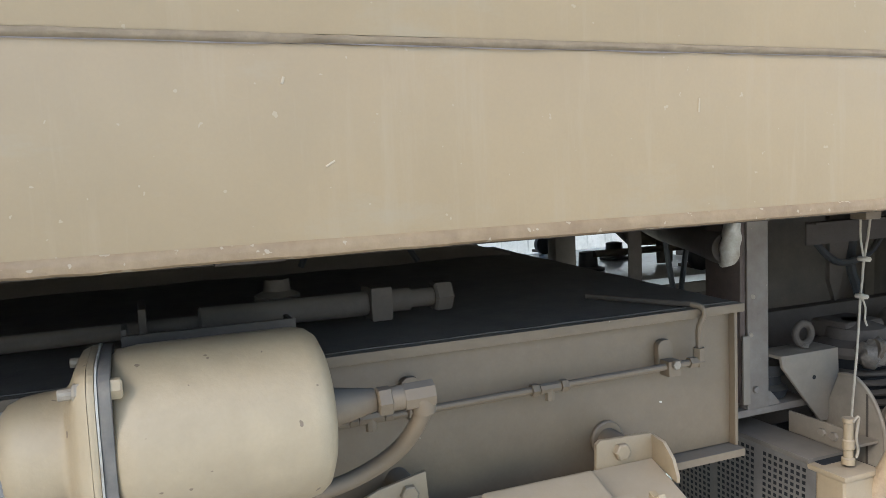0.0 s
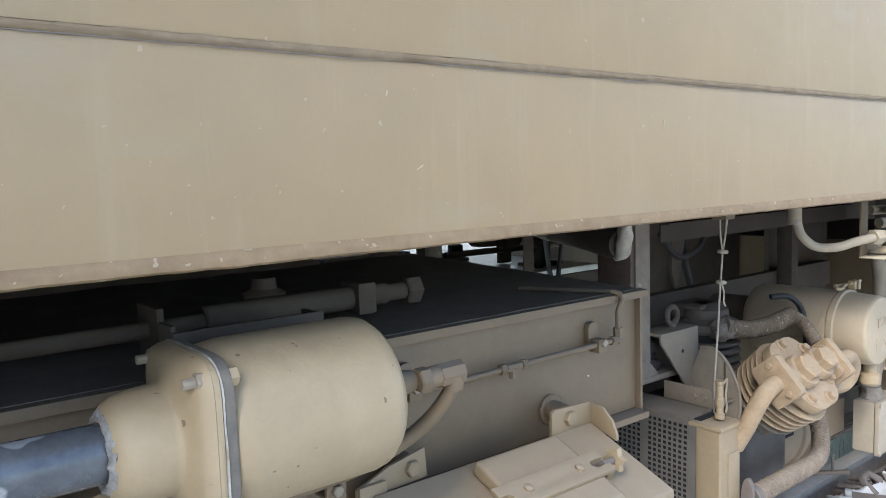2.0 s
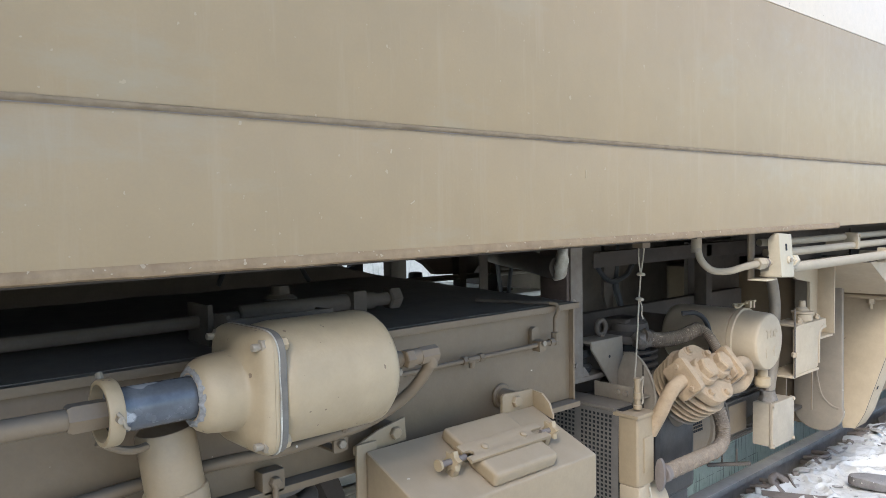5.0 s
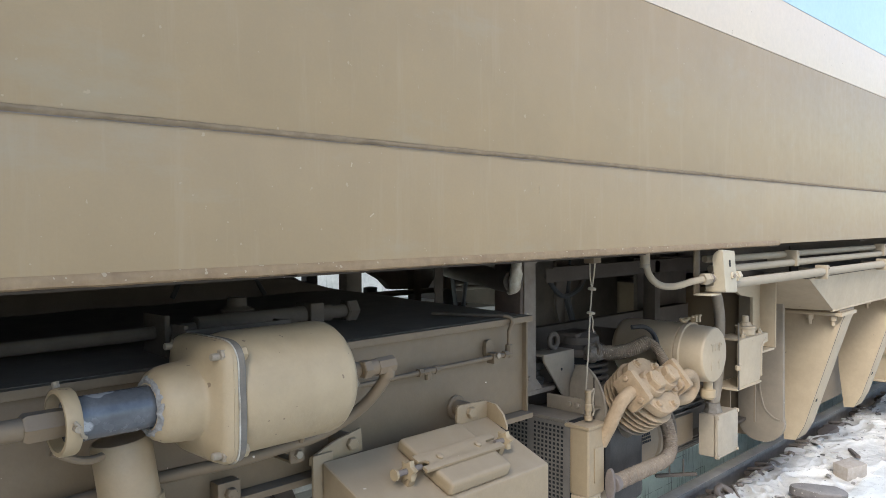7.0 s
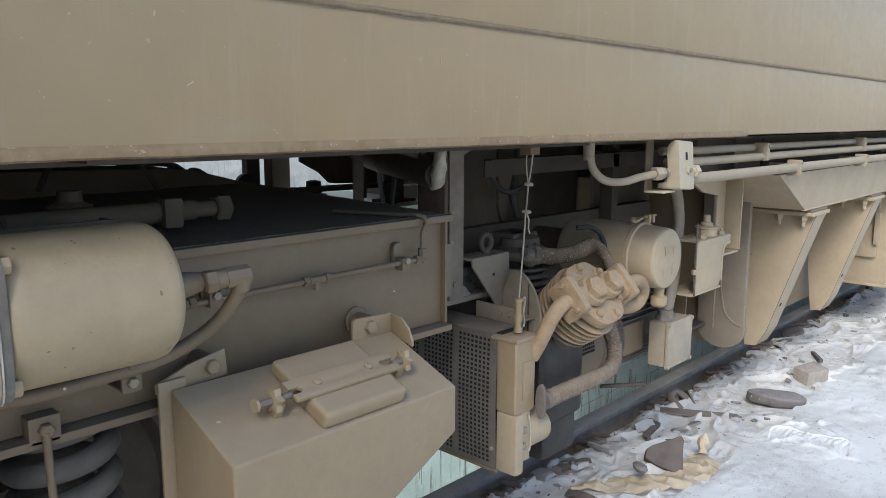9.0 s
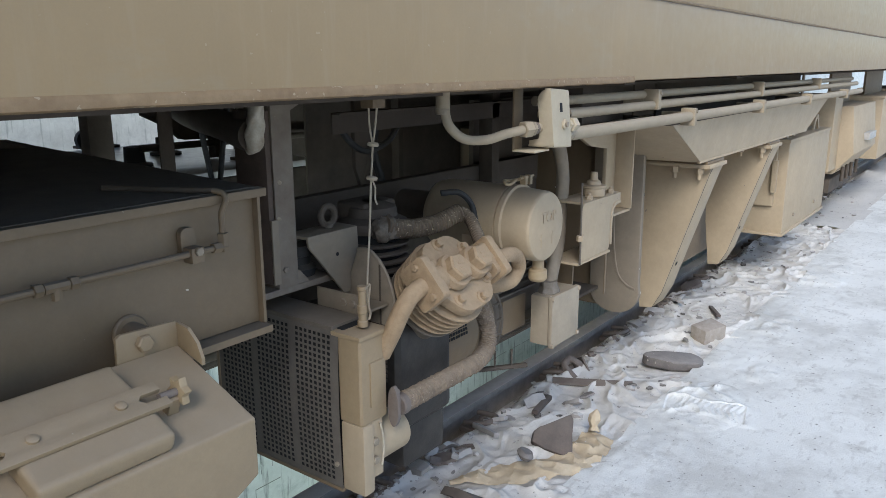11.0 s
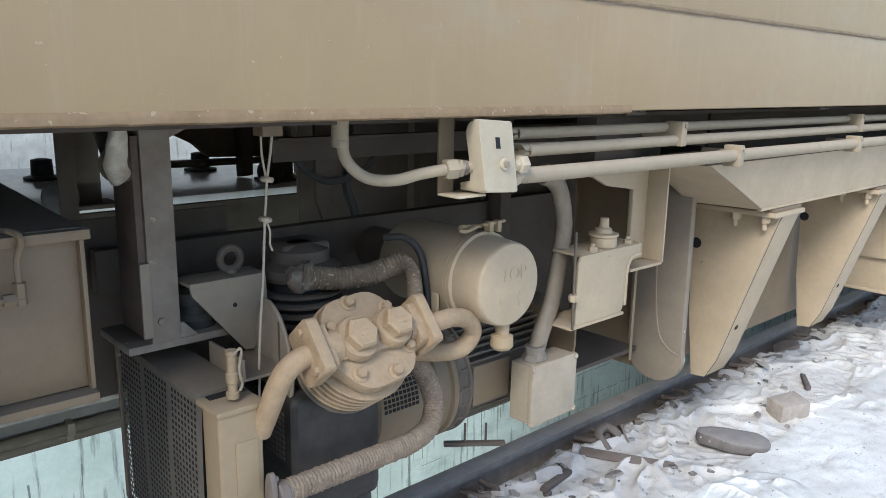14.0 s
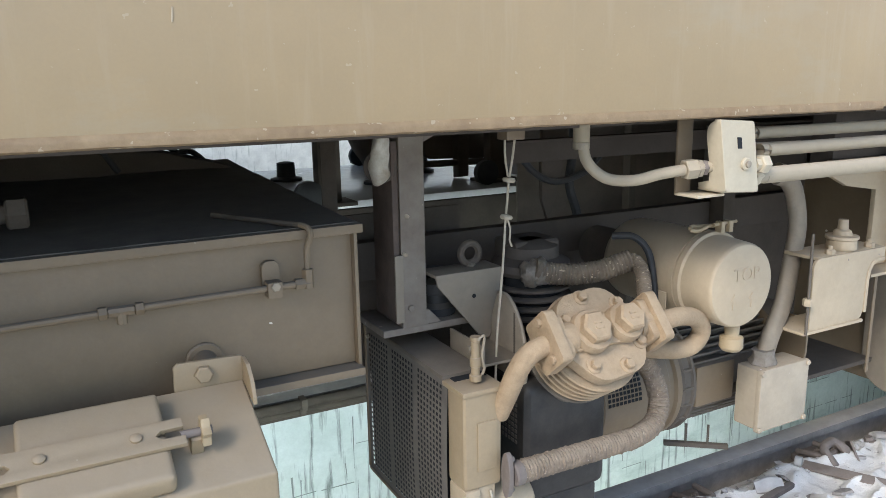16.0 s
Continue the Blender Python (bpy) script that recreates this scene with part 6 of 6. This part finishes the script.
# ---- equipment boxes further along ----
def equipment_box():
    t = thing("equipment_box", (5.3, 1.3, 0.31), "large tan underslung equipment box with lifting lugs", "equipment box")
    part("body", box(5.03, 6.22, 1.03, 1.40, 0.290, 0.875, 0.006), PAINT_TAN, t)
    part("lid_rim", box(5.02, 6.23, 1.024, 1.406, 0.860, 0.882, 0.004), PAINT_TAN, t)
    part("base_rim", box(5.015, 6.23, 1.022, 1.406, 0.280, 0.300, 0.004), PAINT_TAN, t)
    part("end_door", box(4.995, 5.03, 1.09, 1.30, 0.47, 0.85, 0.010), PAINT_TAN, t)
    part("door_handle", box(4.965, 4.995, 1.075, 1.105, 0.56, 0.76, 0.004), PAINT_TAN, t)
    for x in (5.22, 5.95):
        part("lifting_lug", prism([(x - 0.10, 0.882), (x - 0.06, 0.882), (x - 0.015, 0.955), (x + 0.015, 0.955), (x + 0.06, 0.882), (x + 0.10, 0.882), (x + 0.03, 0.985), (x - 0.03, 0.985)], "y", 1.07, 1.085, 0.002), PAINT_TAN, t)
    for x, z in ((5.3, 0.38), (5.9, 0.38)):
        bolt(t, (x, 1.03, z), (0, -1, 0), 0.012, 0.01)
    for x in (5.2, 6.0):
        part("hanger_strap", box(x, x + 0.05, 1.2, 1.21, 0.87, 1.36, 0.002), PAINT_BEAM, t)


equipment_box()
far_box = thing("valve_cabinet", (7.3, 1.2, 0.45), "tan valve cabinet with sloped front further along", "cabinet")
part("body", prism([(1.0, 1.0), (0.96, 0.62), (1.1, 0.45), (1.6, 0.45), (1.6, 1.0)], "x", 6.9, 8.0, 0.006), PAINT_TAN, far_box)
part("side_plate", box(6.6, 6.9, 1.08, 1.5, 0.5, 1.1, 0.005), PAINT_TAN, far_box)
part("latch", box(7.4, 7.75, 0.93, 0.975, 0.70, 0.76, 0.004), GASKET, far_box, "pale metal latch bar")
for x in (7.05, 7.25, 7.45, 7.7):
    part("stud", rod((x, 1.05, 0.38), (x, 1.05, 0.5), 0.016, 10), DARK, far_box)
part("hanger", box(7.0, 7.9, 1.2, 1.22, 0.98, 1.36, 0.002), PAINT_BEAM, far_box)
part("lower_tray", box(6.95, 7.95, 1.12, 1.5, 0.28, 0.40, 0.01), DARK, far_box)
for x in (9.2, 11.6, 14.2):
    b = thing("far_underslung_box", (x, 1.3, 0.5), "dusty tan underslung box further down the coach", "equipment box", "far equipment boxes")
    part("body", box(x - 0.7, x + 0.8, 1.0, 1.6, 0.42, 1.02, 0.01), PAINT_TAN, b)
    part("rim", box(x - 0.71, x + 0.81, 0.99, 1.61, 1.0, 1.03, 0.004), PAINT_TAN, b)
    part("hanger", box(x - 0.5, x + 0.6, 1.2, 1.22, 1.0, 1.36, 0.002), PAINT_BEAM, b)

# dark things behind the compressor
beam2 = thing("cross_member", (2.0, 1.6, 1.15), "dark angle-iron cross member behind the compressor", "cross member")
part("angle", join_bm(box(1.62, 2.9, 1.50, 1.506, 1.14, 1.20, 0.001), box(1.62, 2.9, 1.47, 1.506, 1.196, 1.202, 0.001)), UNDER, beam2)
part("hanging_bracket", prism([(1.80, 1.30), (1.90, 1.30), (1.875, 1.12), (1.85, 1.02), (1.825, 0.955), (1.80, 1.02)], "y", 1.585, 1.60, 0.002), UNDER, beam2, "sooty tapered hanging bracket")
part("loom", tube([(1.93, 1.62, 1.28), (1.945, 1.63, 1.16), (1.925, 1.62, 1.05), (1.95, 1.61, 0.95), (1.93, 1.60, 0.86)], 0.014, 10, 0.02), RUBBER, beam2, "black cable loom")
part("loom", tube([(1.70, 1.56, 1.16), (1.76, 1.56, 1.10), (1.84, 1.57, 1.07), (1.95, 1.58, 1.09), (2.02, 1.60, 1.13)], 0.010, 10, 0.02), RUBBER, beam2, "black cable loom")
# Added dark box, blocks bright gaps to the far wall.
cross_box = thing("far_gap_box", (3.8, 3.6, 0.55), "dark box added to block bright gaps on the far side", "battery box")
part("body", box(3.12, 4.5, 3.35, 3.9, 0.52, 1.02, 0.012), DARK, cross_box)
part("lid", box(3.10, 4.52, 3.33, 3.92, 1.02, 1.045, 0.006), DARK, cross_box)
for x in (3.2, 4.4):
    part("strap", box(x, x + 0.05, 3.6, 3.66, 1.045, Z_SILL + 0.07, 0.003), DARK, cross_box)
# Added backing sheet: its dark colour draws the unlit space back there.
added_back_panel = thing("added_back_panel", (2.4, 2.05, 0.3), "dark panel added to close off the dark space behind the compressor", "panel")
part("sheet", box(2.02, 3.0, 2.04, 2.05, 0.28, 1.36, 0), DARK, added_back_panel)
part("stiffener", box(2.5, 2.53, 2.0, 2.04, 0.3, 1.3, 0.002), DARK, added_back_panel)
# Added dark panel, covers bright wall patches between the conduits.
long_panel = thing("added_gap_panel", (6.0, 2.3, 0.9), "long dark panel added to cover bright gaps under the floor", "panel")
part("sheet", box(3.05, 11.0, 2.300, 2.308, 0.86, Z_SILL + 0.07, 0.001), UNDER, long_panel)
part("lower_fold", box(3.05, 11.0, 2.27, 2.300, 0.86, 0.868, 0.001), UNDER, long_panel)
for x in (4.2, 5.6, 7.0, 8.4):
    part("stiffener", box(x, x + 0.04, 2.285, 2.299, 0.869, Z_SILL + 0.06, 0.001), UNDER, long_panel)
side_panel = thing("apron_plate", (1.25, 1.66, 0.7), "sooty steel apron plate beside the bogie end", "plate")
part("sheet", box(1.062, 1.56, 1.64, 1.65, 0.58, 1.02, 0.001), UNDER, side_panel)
# Added dark sheet, hides the bright view past the intercooler.
part("added_low_sheet", box(1.561, 2.01, 1.64, 1.65, 0.56, 0.855, 0.001), UNDER, side_panel)
part("hanger", box(1.16, 1.20, 1.645, 1.65, 0.98, 1.36, 0), DARK, side_panel)
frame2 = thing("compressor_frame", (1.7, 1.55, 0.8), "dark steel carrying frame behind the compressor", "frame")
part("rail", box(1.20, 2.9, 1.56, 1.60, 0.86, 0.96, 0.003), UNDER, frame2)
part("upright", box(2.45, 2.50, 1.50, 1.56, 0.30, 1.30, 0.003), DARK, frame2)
for x, dx in ((1.34, 0.05), (1.47, -0.08)):
    part("hanging_cable", tube([(x, 1.75, 1.30), (x + dx * 0.5, 1.75, 1.12), (x + dx, 1.74, 0.94)], 0.008, 8, 0.03), RUBBER, frame2)

# ---- litter on the verge ----
SITE = YARD
half = roughen(moved(box(-0.07, 0.07, -0.05, 0.05, -0.045, 0.045, 0.007), pose(3.74, 1.035, 0.025, 8, -5, -25)), 0.006, 25)
solo("broken_brick", half, BRICK, "broken dusty brick lying on the powder", "brick")
outline = arc(0.10, 0.0, 0.08, -75, 75, 8) + [(-0.02, 0.082), (-0.10, 0.06)] + arc(-0.13, 0.0, 0.045, 110, 250, 6) + [(-0.02, -0.082)]
worn = thing("worn_brake_shoe", (3.27, 1.05, 0.0), "worn dark brake shoe lying in powder", "brake shoe")
SHOE_AT = pose(3.30, 1.055, -0.012, 4, 6, -52) @ Matrix.Scale(0.78, 4)
part("block", roughen(moved(prism(outline, "z", 0.0, 0.062, 0.016), SHOE_AT), 0.004, 20), SHOE, worn, angle=60)
for u, v in ((-0.168, -0.012), (-0.158, -0.036), (-0.12, -0.058)):
    part("pale_chip", roughen(moved(box(u - 0.004, u + 0.005, v - 0.004, v + 0.004, 0.034, 0.042, 0.002), SHOE_AT), 0.003, 90), BRICK, worn)


def curved_slab(length, width, bend, thick, cut):
    """A broken slab bent along its length, with a slanting broken end."""
    bm = bmesh.new()
    n = 14
    rows = []
    for i in range(n + 1):
        u = i / n - 0.5
        a = u * bend
        x, z = math.sin(a) * length / bend, (math.cos(a) - 1) * length / bend
        w0, w1 = -width / 2 + cut * max(0.0, u), width / 2 - cut * 0.6 * max(0.0, -u)
        nx, nz = math.sin(a), math.cos(a)
        rows.append([bm.verts.new(p) for p in ((x, w0, z), (x, w1, z), (x + nx * thick, w1 - 0.008, z + nz * thick), (x + nx * thick, w0 + 0.008, z + nz * thick))])
    for p, q in zip(rows, rows[1:]):
        for k in range(4):
            bm.faces.new((p[k], p[(k + 1) % 4], q[(k + 1) % 4], q[k]))
    bm.faces.new(rows[0]), bm.faces.new(rows[-1])
    return bm


wedge = [(-0.075, 0.006), (-0.068, 0.045), (-0.040, 0.062), (0.030, 0.082), (0.070, 0.102), (0.078, 0.085), (0.070, 0.040), (0.062, -0.052), (0.030, -0.040), (-0.030, -0.020)]
solo("broken_brake_block", roughen(moved(prism(wedge, "y", -0.026, 0.026, 0.008), pose(2.255, 1.095, 0.030, -38, 0, -53)), 0.006, 22), BLOCK, "broken dark iron wedge leaning beside crumpled paper", "brake block", angle=50)
solo("dark_plate_shard", roughen(moved(curved_slab(0.22, 0.17, 0.5, 0.028, 0.16), pose(1.79, 1.09, 0.02, 30, 14, 62)), 0.005, 18), BLOCK, "dark broken block wedge half buried in powder", "brake block", angle=50)
solo("dark_pebble", roughen(moved(lathe([(-0.012, 0.0), (-0.012, 0.025), (0.0, 0.034), (0.012, 0.025), (0.012, 0.0)], (0, 0, 0), (0, 0, 1), 14), pose(2.075, 1.10, 0.070, 15, 10, 40) @ Matrix.Diagonal((1.5, 0.8, 1, 1))), 0.004, 30), SHOE, "flat dark pebble lying on the paper", "stone")


def crumpled_paper():
    """A torn strip of stiff paper along a bent spine, creased into facets, with a twisted tip standing up."""
    spine = smooth_path([(1.87, 1.265, 0), (1.97, 1.18, 0), (2.08, 1.10, 0), (2.19, 1.02, 0), (2.30, 1.00, 0), (2.40, 1.0, 0), (2.45, 1.0, 0)], 0.011)
    width = (0.02, 0.09, 0.13, 0.125, 0.14, 0.15, 0.10)
    n, m = len(spine), 16
    bm = bmesh.new()
    rows = []
    for i, p in enumerate(spine):
        d = (spine[min(i + 1, n - 1)] - spine[max(i - 1, 0)]).normalized()
        side = Vector((-d.y, d.x, 0))
        f = i / (n - 1) * (len(width) - 1)
        k = min(int(f), len(width) - 2)
        w = width[k] + (width[k + 1] - width[k]) * (f - k)
        lump = 1.0 + 0.5 * max(0.0, (i / (n - 1) - 0.62) / 0.38)
        row = []
        for j in range(m + 1):
            v = j / m - 0.5
            q = p + side * (v * w * (1 + 0.2 * noise.noise(Vector((p.x * 30, j > m / 2, 3)))))
            r = Vector((q.x * 10, q.y * 10, 2.5))
            cell = noise.voronoi(r)[0]
            crease = 0.012 * (cell[1] - cell[0]) + 0.014 * (1 - abs(noise.noise(r * 0.9))) ** 6
            arch = 0.008 * (1 - 4 * v * v) + 0.005 * (1 - abs(noise.noise(r * 2.1 + Vector((3, 1, 0))))) ** 6
            row.append(bm.verts.new((q.x, q.y, -0.004 + (crease + arch) * lump)))
        rows.append(row)
    for a, b in zip(rows, rows[1:]):
        for j in range(m):
            bm.faces.new((a[j], a[j + 1], b[j + 1], b[j]))
    bmesh.ops.triangulate(bm, faces=bm.faces)
    tip = lathe([(0, 0.022), (0.02, 0.016), (0.04, 0.020), (0.06, 0.016), (0.08, 0.004)], (2.43, 1.02, 0.03), (0.30, 0.10, 1), 7)
    return join_bm(bm, roughen(tip, 0.010, 40))


solo("crumpled_paper", crumpled_paper(), PAPER, "crumpled brown wrapping paper on the powder", "paper", angle=22)
bar_at = pose(2.88, 1.245, -0.002, 14, 0, -62)
bar = thing("steel_bar", (2.88, 1.245, 0.0), "grey flat steel bar half sunk in powder", "steel bar")
part("strip", roughen(moved(box(-0.17, 0.17, -0.022, 0.022, 0, 0.009, 0.002), bar_at), 0.003, 14), RUST, bar)
part("round_end", moved(lathe([(-0.012, 0.014), (-0.01, 0.020), (0.012, 0.020), (0.014, 0.014)], (-0.185, 0, 0.012), (1, 0, 0), 14), bar_at), GASKET, bar)
solo("rusty_clip", roughen(moved(tube([(-0.06, -0.03, 0), (-0.03, 0.03, 0.03), (0.02, 0.02, 0.05), (0.03, -0.03, 0.03), (0.06, 0.0, 0.0)], 0.016, 10), pose(2.96, 1.39, -0.01, 10, 0, 20)), 0.006, 30), RUST, "bent rusty spring clip beside the rail", "clip")
solo("bent_plate", roughen(moved(prism([(-0.06, 0.0), (0.05, 0.0), (0.06, 0.05), (-0.02, 0.09)], "y", -0.004, 0.004, 0.001), pose(3.05, 1.36, -0.03, -20, 0, 55)), 0.005, 20), RUST, "thin bent rusty plate standing in powder", "plate")
for x, y, a, n, tilt in ((2.56, 1.31, 12, 0.10, 8), (2.24, 1.37, 60, 0.09, 18), (2.33, 1.385, 100, 0.05, 30), (2.65, 1.215, 80, 0.04, 40), (4.15, 1.13, 30, 0.10, 6), (4.3, 1.37, 10, 0.08, 10), (2.03, 1.36, 40, 0.05, 20)):
    solo("scrap_piece", roughen(moved(box(-n, n, -0.012, 0.012, -0.007, 0.012, 0.004), pose(x, y, 0.004, tilt, tilt * 0.7, a)), 0.005, 24), BLOCK if n > 0.09 else STONE, "dusty dark scrap lying beside the rail", "scrap", "scrap beside the rail")
for x in (3.19, 3.30, 3.45, 3.60, 3.77, 3.92, 4.07):
    lump = lathe([(-0.02, 0.0), (-0.02, 0.034), (0.002, 0.030), (0.006, 0.018), (0.020, 0.016), (0.023, 0.0)], (0, 0, 0), (0, 0, 1), 8)
    solo("track_bolt", roughen(moved(lump, pose(x, 1.405, -0.012, 8, -12, x * 300)), 0.010, 22), RUST, "rusty dust-caked track bolt head", "bolt", "bolts along the rail", angle=50)
solo("dark_chip", roughen(moved(box(-0.02, 0.02, -0.015, 0.015, -0.008, 0.01, 0.004), pose(3.05, 1.0, 0.0, 0, 0, 30)), 0.006, 40), SHOE, "small dark chip lying on powder", "chip")
rng = random.Random(5)


for k in range(24):
    x = (1.98 + 0.14 * rng.random()) if k < 7 else (1.5 + 0.12 * rng.random()) if k < 10 else 1.6 + 3.4 * rng.random()
    y = rng.uniform(1.34, 1.43)
    n = rng.uniform(0.03, 0.075)
    slab = curved_slab(n * 1.6, n, rng.uniform(0.2, 0.9), n * 0.22, n * rng.uniform(0.3, 0.8))
    at = pose(x, y, dust_height(x, y) + 0.012, rng.uniform(10, 50), rng.uniform(-25, 25), rng.uniform(0, 360))
    solo("scrap_shard", roughen(moved(slab, at), 0.005, 26), rng.choice((SHOE, STONE, STONE, RUST)), "dusty angular shard lying beside the rail", "shard", "shards beside the rail", angle=40)


def pebble(r):
    bm = bmesh.new()
    bmesh.ops.create_icosphere(bm, subdivisions=1, radius=r)
    s = Vector((rng.uniform(0.7, 1.5), rng.uniform(0.6, 1.1), rng.uniform(0.35, 0.8)))
    off = Vector((rng.random() * 50, 0, 0))
    for v in bm.verts:
        v.co = Vector((v.co.x * s.x, v.co.y * s.y, v.co.z * s.z)) * (1 + 0.4 * noise.noise(v.co / r * 0.9 + off))
    return bm


def rubble():
    verts, faces = [], []
    for k in range(1100):
        x = 1.3 + 9 * rng.random() ** 1.4
        y = rng.choice((rng.uniform(1.38, 1.50), rng.uniform(1.38, 1.48), rng.uniform(0.98, 1.48)))
        r = rng.choice((0.003, 0.004, 0.005, 0.007, 0.011, 0.02)) * rng.uniform(0.7, 1.2)
        bm = pebble(r)
        rot = Matrix.Rotation(rng.random() * 6.3, 4, "Z")
        z = dust_height(x, y) + r * 0.15
        base = len(verts)
        bm.verts.index_update()
        verts += [tuple(rot @ v.co + Vector((x, y, z))) for v in bm.verts]
        faces += [tuple(base + v.index for v in f.verts) for f in bm.faces]
        bm.free()
    me = bpy.data.meshes.new("rubble")
    me.from_pydata(verts, [], faces)
    me.materials.append(STONE)
    ob = new("rubble", me)
    ob.matrix_basis = SITE
    return tagged(ob, "loose grey grit and stone chips along the rail", "rubble", kind="stuff")


rubble()


def flakes():
    """Flat flakes of scale and paint strewn over the powder."""
    verts, faces = [], []
    for k in range(240):
        x = 1.35 + 6.5 * rng.random() ** 1.3
        y = 1.47 - 0.5 * rng.random() ** 1.6
        r = rng.choice((0.006, 0.009, 0.012, 0.018, 0.028)) * rng.uniform(0.7, 1.3)
        n = rng.choice((4, 5, 5, 6))
        rot = Matrix.Rotation(rng.random() * 6.3, 4, "Z") @ Matrix.Rotation(rng.uniform(-0.5, 0.5), 4, "X") @ Matrix.Rotation(rng.uniform(-0.4, 0.4), 4, "Y")
        ring = [(r * rng.uniform(0.6, 1.2) * math.cos(6.283 * i / n), 0.6 * r * rng.uniform(0.6, 1.2) * math.sin(6.283 * i / n)) for i in range(n)]
        base = len(verts)
        c = Vector((x, y, dust_height(x, y) + 0.004))
        th = 0.25 * r
        verts += [tuple(c + rot @ Vector((u, v, -th / 2))) for u, v in ring] + [tuple(c + rot @ Vector((u * 0.9, v * 0.9, th / 2))) for u, v in ring]
        faces += [tuple(range(base, base + n)), tuple(range(base + n, base + 2 * n))]
        faces += [(base + i, base + (i + 1) % n, base + n + (i + 1) % n, base + n + i) for i in range(n)]
    me = bpy.data.meshes.new("flakes")
    me.from_pydata(verts, [], faces)
    me.materials.append(FLAKE)
    ob = new("flakes", me)
    ob.matrix_basis = SITE
    return tagged(ob, "dark and dusty flakes of scale strewn over the powder", "flakes", kind="stuff")


def flake_material():
    m, nt, b = nodes_of("scale_flakes", 0.85)
    g = nt.nodes.new("ShaderNodeNewGeometry")
    col = ramp(nt, g.outputs["Random Per Island"], 0.0, 1.0, (0.04, 0.035, 0.03, 1), (0.30, 0.275, 0.25, 1))
    col = mixc(nt, ramp(nt, noise_at(nt, 60, 4), 0.4, 0.7, (0, 0, 0, 1), (0.5, 0.5, 0.5, 1)), col, (0.35, 0.32, 0.29))
    nt.links.new(col, b.inputs["Base Color"])
    return m


FLAKE = flake_material()
flakes()
